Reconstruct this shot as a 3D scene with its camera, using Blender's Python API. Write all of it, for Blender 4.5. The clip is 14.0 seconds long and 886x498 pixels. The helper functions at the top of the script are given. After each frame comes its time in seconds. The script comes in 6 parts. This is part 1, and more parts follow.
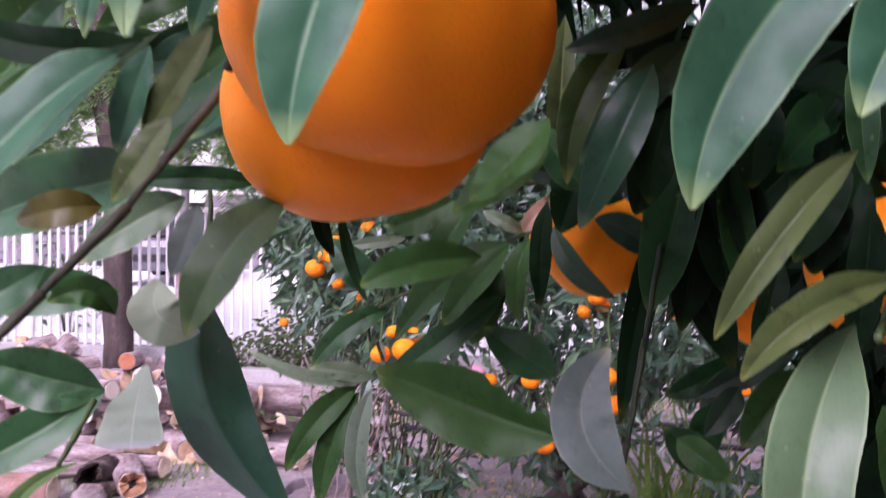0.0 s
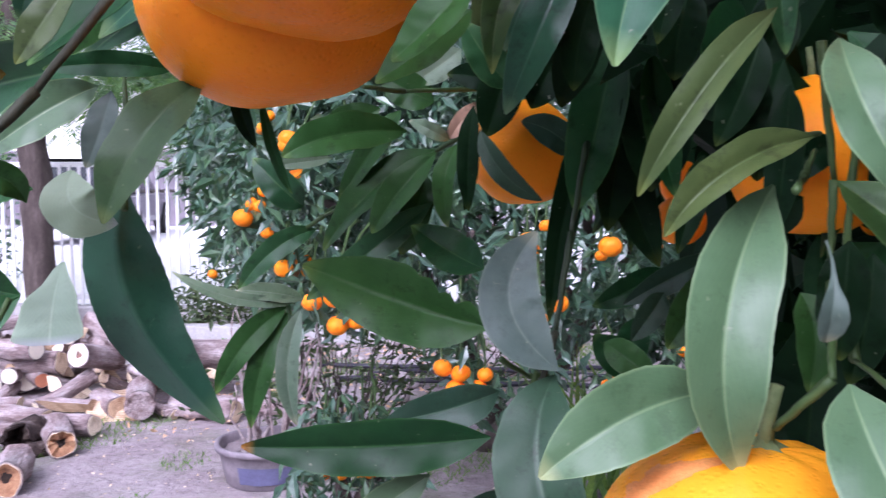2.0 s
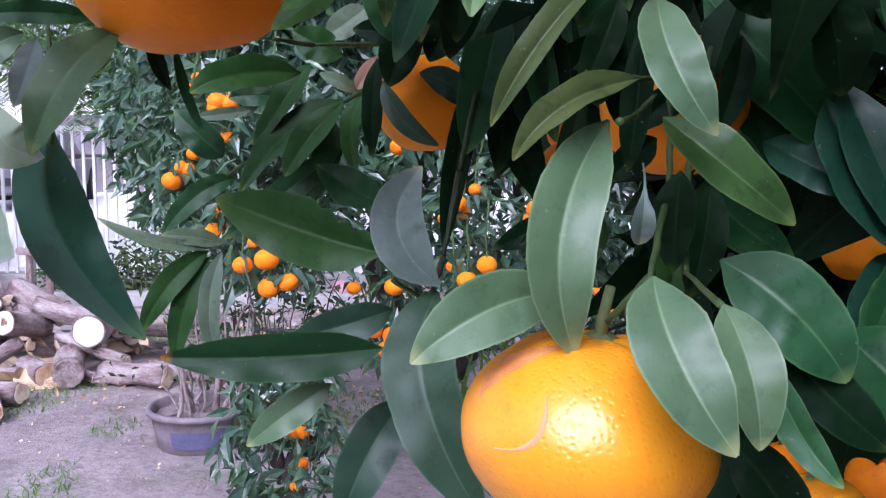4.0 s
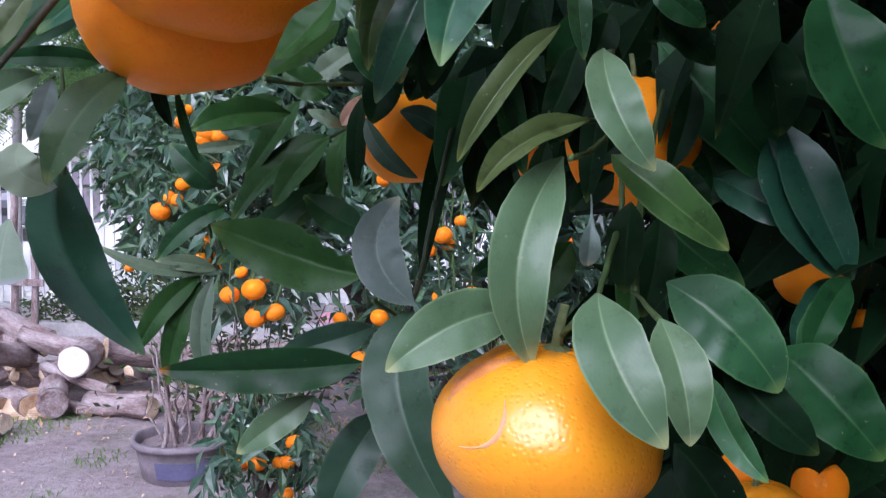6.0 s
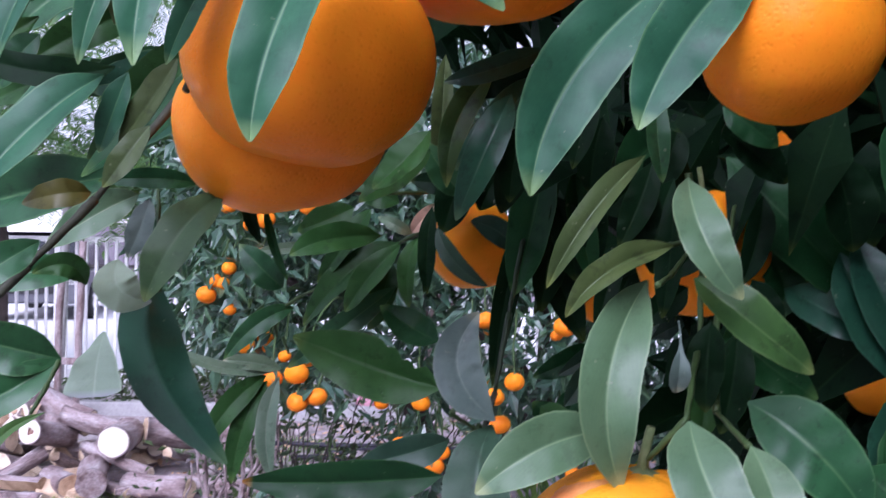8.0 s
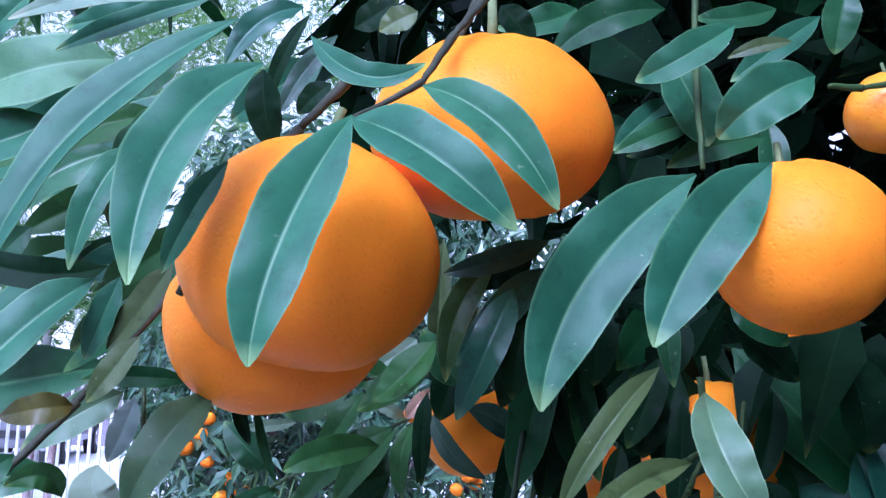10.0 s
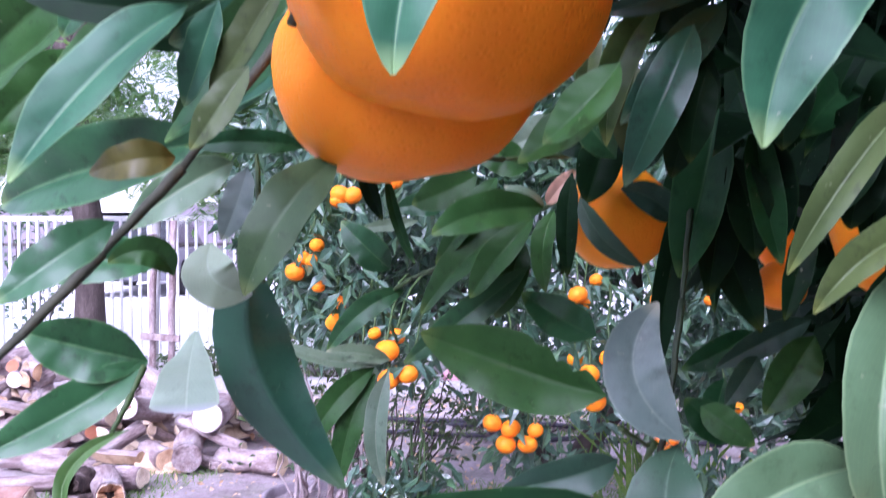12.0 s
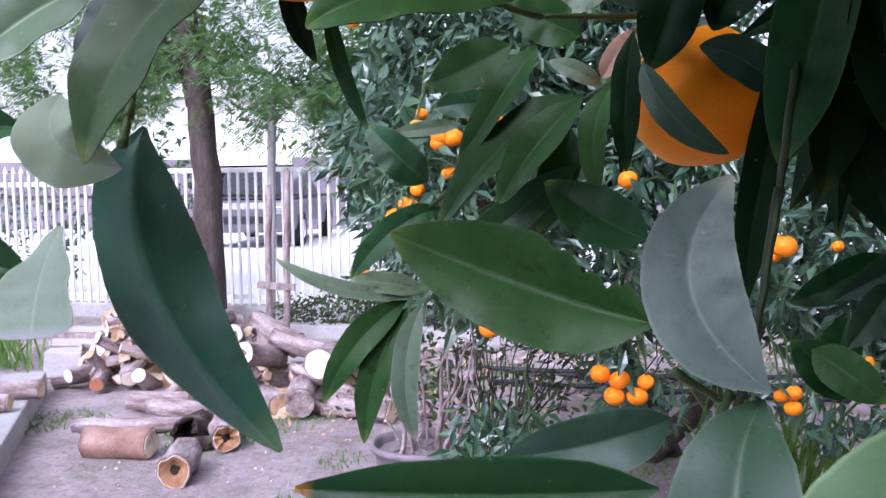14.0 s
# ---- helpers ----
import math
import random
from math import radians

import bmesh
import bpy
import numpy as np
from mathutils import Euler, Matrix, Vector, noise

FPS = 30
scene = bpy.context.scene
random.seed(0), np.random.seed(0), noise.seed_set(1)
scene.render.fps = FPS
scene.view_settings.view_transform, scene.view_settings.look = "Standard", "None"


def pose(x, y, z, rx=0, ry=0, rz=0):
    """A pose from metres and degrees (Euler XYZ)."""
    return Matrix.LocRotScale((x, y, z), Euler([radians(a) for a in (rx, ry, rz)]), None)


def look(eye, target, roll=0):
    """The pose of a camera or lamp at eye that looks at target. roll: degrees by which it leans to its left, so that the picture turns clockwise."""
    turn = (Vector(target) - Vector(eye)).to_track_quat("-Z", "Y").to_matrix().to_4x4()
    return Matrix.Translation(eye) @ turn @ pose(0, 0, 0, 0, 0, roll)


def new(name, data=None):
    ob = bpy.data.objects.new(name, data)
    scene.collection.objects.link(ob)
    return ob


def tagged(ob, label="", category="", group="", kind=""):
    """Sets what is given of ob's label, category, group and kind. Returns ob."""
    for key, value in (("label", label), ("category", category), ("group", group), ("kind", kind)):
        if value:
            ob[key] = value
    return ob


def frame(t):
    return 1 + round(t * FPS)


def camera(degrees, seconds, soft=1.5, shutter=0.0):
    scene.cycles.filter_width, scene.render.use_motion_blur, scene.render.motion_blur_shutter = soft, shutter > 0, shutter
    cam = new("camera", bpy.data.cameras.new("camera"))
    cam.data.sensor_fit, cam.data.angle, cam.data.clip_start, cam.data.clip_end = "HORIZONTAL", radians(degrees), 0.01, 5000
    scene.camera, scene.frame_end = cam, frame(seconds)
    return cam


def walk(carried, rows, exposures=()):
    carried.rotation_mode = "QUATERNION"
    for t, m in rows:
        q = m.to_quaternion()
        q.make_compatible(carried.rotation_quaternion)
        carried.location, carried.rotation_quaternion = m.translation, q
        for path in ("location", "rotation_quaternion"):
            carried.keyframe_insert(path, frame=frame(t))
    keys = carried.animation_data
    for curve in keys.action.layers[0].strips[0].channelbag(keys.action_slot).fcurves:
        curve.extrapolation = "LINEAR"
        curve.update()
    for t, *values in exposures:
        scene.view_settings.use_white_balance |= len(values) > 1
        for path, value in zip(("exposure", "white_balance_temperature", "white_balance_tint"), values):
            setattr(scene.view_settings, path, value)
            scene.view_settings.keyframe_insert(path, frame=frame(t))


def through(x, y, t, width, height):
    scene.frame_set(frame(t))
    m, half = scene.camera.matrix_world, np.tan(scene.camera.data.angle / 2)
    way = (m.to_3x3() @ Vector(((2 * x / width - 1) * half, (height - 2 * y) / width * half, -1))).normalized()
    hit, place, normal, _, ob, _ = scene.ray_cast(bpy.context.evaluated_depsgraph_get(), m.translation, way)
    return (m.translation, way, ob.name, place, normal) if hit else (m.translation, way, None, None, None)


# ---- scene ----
EXPOSURES = [(0, 0.28, 6000, 53), (0.5, 0.4, 5600, 35), (1.5, 0.49, 5500, 32), (3.2, 0.38, 5400, 32), (5.3, 0.03, 5450, 28), (7.5, 0.03, 5450, 29), (8.2, 0.17, 5250, 34), (10.3, 0.66, 4550, 34), (11.0, 0.83, 4900, 44), (12.0, 0.84, 5250, 41), (12.5, 0.8, 5200, 36), (13.3, 0.6, 5300, 31), (14, 0.38, 5500, 30)]
cam = camera(50.82, 14.0, soft=1.2, shutter=0.5)
walk(cam, [
    (0, look((-0.0123, 0.0677, 1.2707), (-0.2779, 2.0489, 1.2073), 0.83)),
    (0.5, look((-0.0016, 0.0775, 1.2581), (-0.3326, 2.0440, 1.1049), -0.69)),
    (1, look((-0.0066, 0.0751, 1.2543), (-0.3292, 2.0416, 1.0852), 0.41)),
    (1.5, look((-0.0056, 0.0769, 1.2507), (-0.2422, 2.0559, 1.0853), 0.64)),
    (2, look((-0.0111, 0.0693, 1.2525), (-0.1282, 2.0592, 1.0895), -0.04)),
    (2.5, look((-0.0092, 0.0644, 1.2519), (-0.0225, 2.0595, 1.1134), 0.03)),
    (3, look((-0.0059, 0.0585, 1.2526), (-0.0043, 2.0515, 1.0850), -0.89)),
    (3.2, look((-0.0015, 0.0510, 1.2510), (0.0056, 2.0418, 1.0594), -0.18)),
    (5.3, look((0.0043, 0.0177, 1.2424), (0.0535, 2.0018, 0.9956), -0.34)),
    (5.5, look((0.0033, 0.0124, 1.2466), (0.0482, 1.9977, 1.0087), -0.92)),
    (6, look((0.0067, 0.0035, 1.2451), (0.0560, 1.9961, 1.0799), 0.51)),
    (6.5, look((0.0016, 0.0014, 1.2486), (0.0009, 1.9968, 1.1128), -0.31)),
    (7, look((-0.0024, -0.0029, 1.2502), (-0.0107, 1.9934, 1.1277), 0.10)),
    (7.5, look((-0.0141, 0.0014, 1.2577), (-0.0412, 1.9998, 1.1819), -0.71)),
    (8, look((-0.0082, -0.0033, 1.2573), (-0.0405, 1.9965, 1.2639), 0.80)),
    (8.2, look((-0.0078, -0.0007, 1.2599), (-0.0074, 1.9988, 1.3066), 1.20)),
    (10.3, look((-0.0187, 0.0111, 1.2771), (-0.0204, 1.9839, 1.6058), 1.15)),
    (10.5, look((-0.0281, 0.0183, 1.2758), (-0.0856, 1.9896, 1.6086), 0.87)),
    (11, look((-0.0376, 0.0426, 1.2751), (-0.2063, 2.0326, 1.3828), 2.28)),
    (11.5, look((-0.0301, 0.0486, 1.2678), (-0.2754, 2.0334, 1.2920), 2.01)),
    (12, look((-0.0332, 0.0620, 1.2579), (-0.2398, 2.0507, 1.2068), -0.18)),
    (12.5, look((-0.0257, 0.0683, 1.2451), (-0.3078, 2.0431, 1.1012), -0.50)),
    (13, look((-0.0188, 0.1007, 1.2385), (-0.3744, 2.0637, 1.0970), -0.10)),
    (13.5, look((-0.0079, 0.1358, 1.2360), (-0.4981, 2.0657, 1.0487), -0.14)),
    (14, look((-0.0132, 0.1528, 1.2368), (-0.4636, 2.0953, 1.0833), -0.77)),
], EXPOSURES)
world = bpy.data.worlds.new("world")
scene.world = world
world.use_nodes = True
nt = world.node_tree
sky = nt.nodes.new("ShaderNodeTexSky")
sky.sky_type = "NISHITA"
sky.sun_disc = False
sky.sun_elevation, sky.sun_rotation = radians(40.4), radians(197)
sky.dust_density, sky.air_density, sky.ozone_density = 9.0, 0.7, 0.5
bg = nt.nodes["Background"]
bg.inputs["Strength"].default_value = 0.15
haze = nt.nodes.new("ShaderNodeHueSaturation")
haze.inputs["Saturation"].default_value = 0.3
nt.links.new(sky.outputs["Color"], haze.inputs["Color"])
veil = nt.nodes.new("ShaderNodeMix")
veil.data_type = "RGBA"
veil.inputs[0].default_value = 0.3
veil.inputs[7].default_value = (11.0, 11.3, 11.9, 1)
nt.links.new(haze.outputs["Color"], veil.inputs[6])
nt.links.new(veil.outputs[2], bg.inputs["Color"])
sun = new("sun", bpy.data.lights.new("sun", "SUN"))
sun.data.energy, sun.data.angle, sun.data.color = 1.9, radians(40), (1.0, 0.98, 0.95)
sun.matrix_world = look((-1.1, -3.6, 3.2), (0, 0, 0))
def ramp(nt, fac, stops):
    r = nt.nodes.new("ShaderNodeValToRGB")
    while len(r.color_ramp.elements) < len(stops):
        r.color_ramp.elements.new(0.5)
    for e, (p, c) in zip(r.color_ramp.elements, stops):
        e.position, e.color = p, (*c, 1)
    nt.links.new(fac, r.inputs[0])
    return r.outputs[0]


def noise_tex(nt, scale, detail=4, rough=0.6, space="Object", stretch=(1, 1, 1)):
    tc = nt.nodes.new("ShaderNodeTexCoord")
    mp = nt.nodes.new("ShaderNodeMapping")
    mp.inputs["Scale"].default_value = stretch
    n = nt.nodes.new("ShaderNodeTexNoise")
    n.inputs["Scale"].default_value, n.inputs["Detail"].default_value, n.inputs["Roughness"].default_value = scale, detail, rough
    nt.links.new(tc.outputs[space], mp.inputs[0])
    nt.links.new(mp.outputs[0], n.inputs["Vector"])
    return n.outputs["Fac"]


def mixc(nt, fac, a, b, mode="MIX"):
    m = nt.nodes.new("ShaderNodeMix")
    m.data_type, m.blend_type = "RGBA", mode
    for sock, v in ((m.inputs[0], fac), (m.inputs[6], a), (m.inputs[7], b)):
        if isinstance(v, (int, float)):
            sock.default_value = v
        elif isinstance(v, tuple):
            sock.default_value = (*v, 1)
        else:
            nt.links.new(v, sock)
    return m.outputs[2]


def bump(nt, height, strength, dist, prior=None):
    b = nt.nodes.new("ShaderNodeBump")
    b.inputs["Strength"].default_value, b.inputs["Distance"].default_value = strength, dist
    nt.links.new(height, b.inputs["Height"])
    if prior is not None:
        nt.links.new(prior, b.inputs["Normal"])
    return b.outputs[0]


def base_mat(name, rough=0.7, spec=0.5):
    m = bpy.data.materials.new(name)
    m.use_nodes = True
    p = m.node_tree.nodes["Principled BSDF"]
    p.inputs["Roughness"].default_value = rough
    p.inputs["Specular IOR Level"].default_value = spec
    return m, m.node_tree, p


def surface(name, stops, scale, rough=0.8, bumps=(), fine=0.0, stretch=(1, 1, 1), space="Object", spec=0.3, metal=0.0):
    """A two-scale mottled surface: colour stops over noise, fine grain, bumps of (scale, strength, metres)."""
    m, nt, p = base_mat(name, rough, spec)
    p.inputs["Metallic"].default_value = metal
    col = ramp(nt, noise_tex(nt, scale, 5, 0.65, space, stretch), stops)
    if fine:
        g = ramp(nt, noise_tex(nt, scale * 9, 3, 0.7, space, stretch), [(0.3, (0.45, 0.45, 0.45)), (0.7, (1, 1, 1))])
        col = mixc(nt, fine, col, g, "MULTIPLY")
    nt.links.new(col, p.inputs["Base Color"])
    nrm = None
    for s, st, d in bumps:
        nrm = bump(nt, noise_tex(nt, s, 5, 0.65, space, stretch), st, d, nrm)
    if nrm is not None:
        nt.links.new(nrm, p.inputs["Normal"])
    return m


def leaf_mat(name, dark, light, rib, rough, spec, vary=0.35, through=0.12, glow=(1.5, 1.7, 0.5), dirt=0.8, tip=None):
    m, nt, p = base_mat(name, rough, spec)
    uv = nt.nodes.new("ShaderNodeUVMap")
    sep = nt.nodes.new("ShaderNodeSeparateXYZ")
    nt.links.new(uv.outputs[0], sep.inputs[0])
    # distance from the midrib, 0 at the rib and 1 at the edge
    a = nt.nodes.new("ShaderNodeMath"); a.operation = "SUBTRACT"; a.inputs[1].default_value = 0.5
    b = nt.nodes.new("ShaderNodeMath"); b.operation = "ABSOLUTE"
    nt.links.new(sep.outputs[1], a.inputs[0]); nt.links.new(a.outputs[0], b.inputs[0])
    info = nt.nodes.new("ShaderNodeObjectInfo")
    geo = nt.nodes.new("ShaderNodeNewGeometry")
    add = nt.nodes.new("ShaderNodeMath"); add.operation = "ADD"
    nt.links.new(info.outputs["Random"], add.inputs[0]); nt.links.new(geo.outputs["Random Per Island"], add.inputs[1])
    fr = nt.nodes.new("ShaderNodeMath"); fr.operation = "FRACT"; nt.links.new(add.outputs[0], fr.inputs[0])
    col = ramp(nt, noise_tex(nt, 60, 4), [(0.3, dark), (0.72, light)])
    var = ramp(nt, fr.outputs[0], [(0.0, (0.62, 0.72, 0.75)), (0.5, (1, 1, 1)), (1.0, (1.3, 1.2, 0.8))])
    col = mixc(nt, vary, col, var, "MULTIPLY")
    mask = ramp(nt, b.outputs[0], [(0.006, (0.8, 0.8, 0.8)), (0.026, (0, 0, 0))])
    col = mixc(nt, mask, col, rib)
    # side veins
    w = nt.nodes.new("ShaderNodeTexWave")
    w.wave_type, w.bands_direction = "BANDS", "X"
    cmb = nt.nodes.new("ShaderNodeCombineXYZ")
    sub = nt.nodes.new("ShaderNodeMath"); sub.operation = "SUBTRACT"
    nt.links.new(sep.outputs[0], sub.inputs[0]); nt.links.new(b.outputs[0], sub.inputs[1]); nt.links.new(sub.outputs[0], cmb.inputs[0])
    nt.links.new(cmb.outputs[0], w.inputs["Vector"])
    w.inputs["Scale"].default_value, w.inputs["Distortion"].default_value = 4.5, 0.6
    nrm = bump(nt, noise_tex(nt, 700, 3, 0.6), 0.12, 0.0006, bump(nt, noise_tex(nt, 45, 3, 0.5), 0.05, 0.002))
    vein = ramp(nt, w.outputs["Fac"], [(0.0, (1.10, 1.10, 1.04)), (0.2, (1, 1, 1))])
    col = mixc(nt, 0.45, col, vein, "MULTIPLY")
    tipc = ramp(nt, sep.outputs[0], [(0.95 if tip else 0.90, (0, 0, 0)), (1.0, (0.75, 0.75, 0.75))])
    col = mixc(nt, tipc, col, tip or (min(0.5, rib[0] * 2.2 + 0.03), min(0.5, rib[1] * 1.7 + 0.03), rib[2] * 1.5))
    edge = ramp(nt, b.outputs[0], [(0.455, (0, 0, 0)), (0.49, (0.75, 0.75, 0.75))])
    col = mixc(nt, edge, col, rib)
    film = ramp(nt, noise_tex(nt, 24, 6, 0.7), [(0.45, (0, 0, 0)), (0.8, (0.3, 0.3, 0.3))])
    col = mixc(nt, film, col, tuple(1.2 * c + 0.004 for c in light))
    soot = ramp(nt, noise_tex(nt, 150, 4, 0.75), [(0.30, (0.45, 0.45, 0.42)), (0.45, (1, 1, 1))])
    col = mixc(nt, dirt, col, soot, "MULTIPLY")
    # pale specks and scuffs
    sp = ramp(nt, noise_tex(nt, 420, 2, 0.5), [(0.72, (0, 0, 0)), (0.78, (1, 1, 1))])
    col = mixc(nt, mixc(nt, 1.0, sp, (0.35, 0.35, 0.35), "MULTIPLY"), col, (0.30, 0.32, 0.22))
    nt.links.new(col, p.inputs["Base Color"])
    nt.links.new(nrm, p.inputs["Normal"])
    tr = nt.nodes.new("ShaderNodeBsdfTranslucent")
    nt.links.new(mixc(nt, 1.0, col, glow, "MULTIPLY"), tr.inputs["Color"])
    mx = nt.nodes.new("ShaderNodeMixShader")
    mx.inputs[0].default_value = through
    nt.links.new(p.outputs[0], mx.inputs[1]); nt.links.new(tr.outputs[0], mx.inputs[2])
    nt.links.new(mx.outputs[0], nt.nodes["Material Output"].inputs["Surface"])
    return m


LEAF = {
    "green": leaf_mat("leaf_green", (0.016, 0.078, 0.027), (0.036, 0.128, 0.046), (0.085, 0.19, 0.07), 0.40, 0.42),
    "bluish": leaf_mat("leaf_bluish", (0.019, 0.088, 0.044), (0.040, 0.142, 0.068), (0.12, 0.24, 0.11), 0.45, 0.30, 0.3, 0.10, dirt=0.5),
    # inner leaves: the crown's shade is put into this near-black green
    "dark": leaf_mat("leaf_crown_shade", (0.0026, 0.012, 0.0045), (0.007, 0.025, 0.0085), (0.012, 0.034, 0.011), 0.5, 0.07, 0.35, 0.05),
    "mid": leaf_mat("leaf_mid", (0.008, 0.046, 0.014), (0.019, 0.082, 0.024), (0.035, 0.105, 0.034), 0.42, 0.17, 0.35, 0.10),
    "teal": leaf_mat("leaf_teal", (0.011, 0.062, 0.034), (0.026, 0.104, 0.054), (0.05, 0.13, 0.075), 0.38, 0.4, 0.3, 0.10),
    "moss": leaf_mat("leaf_moss", (0.018, 0.066, 0.014), (0.038, 0.112, 0.026), (0.05, 0.11, 0.035), 0.42, 0.2, 0.3, 0.10),
    "gloss": leaf_mat("leaf_glossy", (0.011, 0.056, 0.032), (0.024, 0.092, 0.050), (0.035, 0.10, 0.055), 0.30, 0.9, 0.2, 0.10),
    "tipped": leaf_mat("leaf_mid_brown_tip", (0.006, 0.034, 0.010), (0.014, 0.062, 0.017), (0.028, 0.085, 0.024), 0.42, 0.24, 0.35, 0.10, tip=(0.5, 0.2, 0.03)),
    "slate": leaf_mat("leaf_slate", (0.016, 0.048, 0.027), (0.034, 0.078, 0.046), (0.06, 0.11, 0.065), 0.45, 0.34, tip=(0.06, 0.10, 0.06)),
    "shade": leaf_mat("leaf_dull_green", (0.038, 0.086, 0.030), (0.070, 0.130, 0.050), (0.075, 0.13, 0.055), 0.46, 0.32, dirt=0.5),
    "sage": leaf_mat("leaf_sage", (0.070, 0.142, 0.064), (0.112, 0.196, 0.096), (0.20, 0.30, 0.15), 0.44, 0.5, dirt=0.45),
    "olive": leaf_mat("leaf_olive", (0.048, 0.078, 0.022), (0.084, 0.120, 0.038), (0.07, 0.11, 0.034), 0.45, 0.34),
    "lime": leaf_mat("leaf_yellow_green", (0.034, 0.090, 0.020), (0.064, 0.140, 0.034), (0.12, 0.20, 0.07), 0.42, 0.38),
    "pale": leaf_mat("leaf_underside", (0.12, 0.20, 0.125), (0.19, 0.27, 0.18), (0.25, 0.32, 0.22), 0.5, 0.35),
    # thin leaves: light from behind is put into this very pale green
    "thin": leaf_mat("leaf_thin_backlit", (0.31, 0.41, 0.30), (0.38, 0.48, 0.36), (0.42, 0.52, 0.39), 0.5, 0.3, 0.15, 0.4, (1.05, 1.15, 0.95), 0.2),
    "grey": leaf_mat("leaf_grey_underside", (0.066, 0.104, 0.086), (0.112, 0.156, 0.130), (0.12, 0.165, 0.13), 0.5, 0.35, 0.2, 0.12, (1.2, 1.3, 0.8), 0.4),
    "pale2": leaf_mat("leaf_pale_green", (0.10, 0.24, 0.12), (0.17, 0.34, 0.17), (0.24, 0.42, 0.22), 0.45, 0.4, 0.2, 0.35, (1.1, 1.3, 0.7), 0.3),
    "brown": leaf_mat("leaf_olive_brown", (0.050, 0.052, 0.010), (0.085, 0.080, 0.016), (0.10, 0.10, 0.03), 0.42, 0.35, 0.2, 0.12),
    "dry": leaf_mat("leaf_dry", (0.60, 0.36, 0.24), (0.70, 0.48, 0.35), (0.66, 0.45, 0.32), 0.8, 0.2),
}
UNDER = leaf_mat("leaf_back", (0.035, 0.085, 0.042), (0.065, 0.13, 0.066), (0.12, 0.18, 0.09), 0.6, 0.3)
FAR_LEAF = leaf_mat("leaf_far", (0.022, 0.064, 0.038), (0.070, 0.146, 0.088), (0.10, 0.18, 0.09), 0.28, 0.8, 0.9)
FEATHER = leaf_mat("leaf_feathery", (0.075, 0.15, 0.085), (0.16, 0.26, 0.16), (0.2, 0.3, 0.18), 0.45, 0.4, 0.5, 0.5)
DRYBUSH = leaf_mat("leaf_bush", (0.03, 0.06, 0.025), (0.08, 0.11, 0.05), (0.1, 0.13, 0.06), 0.6, 0.3, 0.8)
GRASS = leaf_mat("grass", (0.08, 0.15, 0.045), (0.16, 0.27, 0.08), (0.17, 0.26, 0.09), 0.6, 0.3, 0.8, 0.3)
BARK_TWIG = surface("twig_bark", [(0.3, (0.03, 0.035, 0.02)), (0.7, (0.07, 0.075, 0.045))], 60, 0.7, [(200, 0.4, 0.001)], 0.4)
BARK_GREEN = surface("green_stem", [(0.3, (0.035, 0.07, 0.02)), (0.7, (0.07, 0.12, 0.035))], 80, 0.55, [(300, 0.3, 0.0005)], 0.3)
STEM_DARK = surface("dark_green_stem", [(0.3, (0.012, 0.026, 0.009)), (0.7, (0.03, 0.05, 0.02))], 80, 0.5, [(300, 0.3, 0.0005)], 0.3)
BARK = surface("bark", [(0.25, (0.045, 0.033, 0.03)), (0.55, (0.10, 0.078, 0.07)), (0.8, (0.2, 0.165, 0.15))], 14, 0.9, [(40, 0.8, 0.012), (120, 0.6, 0.004)], 0.6, (1, 1, 0.25))
LOGBARK = surface("log_bark", [(0.25, (0.11, 0.07, 0.065)), (0.40, (0.29, 0.21, 0.20)), (0.55, (0.46, 0.375, 0.37)), (0.74, (0.64, 0.585, 0.58))], 17, 0.9, [(26, 1.0, 0.02), (90, 0.8, 0.006)], 0.8, (1, 1, 0.3))


def cut_wood():
    m, nt, p = base_mat("cut_wood", 0.8, 0.2)
    tc = nt.nodes.new("ShaderNodeTexCoord")
    w = nt.nodes.new("ShaderNodeTexWave")
    w.wave_type, w.rings_direction = "RINGS", "Z"
    w.inputs["Scale"].default_value, w.inputs["Distortion"].default_value, w.inputs["Detail"].default_value = 28, 3.0, 3
    nt.links.new(tc.outputs["Object"], w.inputs["Vector"])
    info = nt.nodes.new("ShaderNodeObjectInfo")
    col = ramp(nt, w.outputs["Fac"], [(0.1, (0.66, 0.55, 0.41)), (0.9, (0.78, 0.69, 0.56))])
    tone = ramp(nt, info.outputs["Random"], [(0.0, (0.75, 0.55, 0.42)), (0.22, (1.0, 0.92, 0.82)), (0.8, (1.16, 1.16, 1.14)), (1.0, (0.85, 0.62, 0.46))])
    col = mixc(nt, 1.0, col, tone, "MULTIPLY")
    st = ramp(nt, noise_tex(nt, 12, 5), [(0.35, (0.35, 0.24, 0.17)), (0.55, (1, 1, 1))])
    col = mixc(nt, 0.7, col, st, "MULTIPLY")
    nt.links.new(col, p.inputs["Base Color"])
    nt.links.new(bump(nt, noise_tex(nt, 90, 4), 0.5, 0.004), p.inputs["Normal"])
    return m


CUTWOOD = cut_wood()
FRESHCUT = surface("fresh_cut_wood", [(0.3, (0.78, 0.70, 0.57)), (0.7, (0.88, 0.82, 0.71))], 9, 0.75, [(80, 0.4, 0.003)], 0.15)
REDBARK = surface("smooth_red_bark", [(0.3, (0.24, 0.13, 0.10)), (0.5, (0.34, 0.2, 0.16)), (0.75, (0.46, 0.33, 0.29))], 9, 0.8, [(30, 0.4, 0.006)], 0.5)
HEART = surface("brown_heartwood", [(0.3, (0.10, 0.05, 0.03)), (0.45, (0.34, 0.17, 0.09)), (0.65, (0.55, 0.33, 0.18))], 16, 0.9, [(60, 0.8, 0.008)], 0.5)
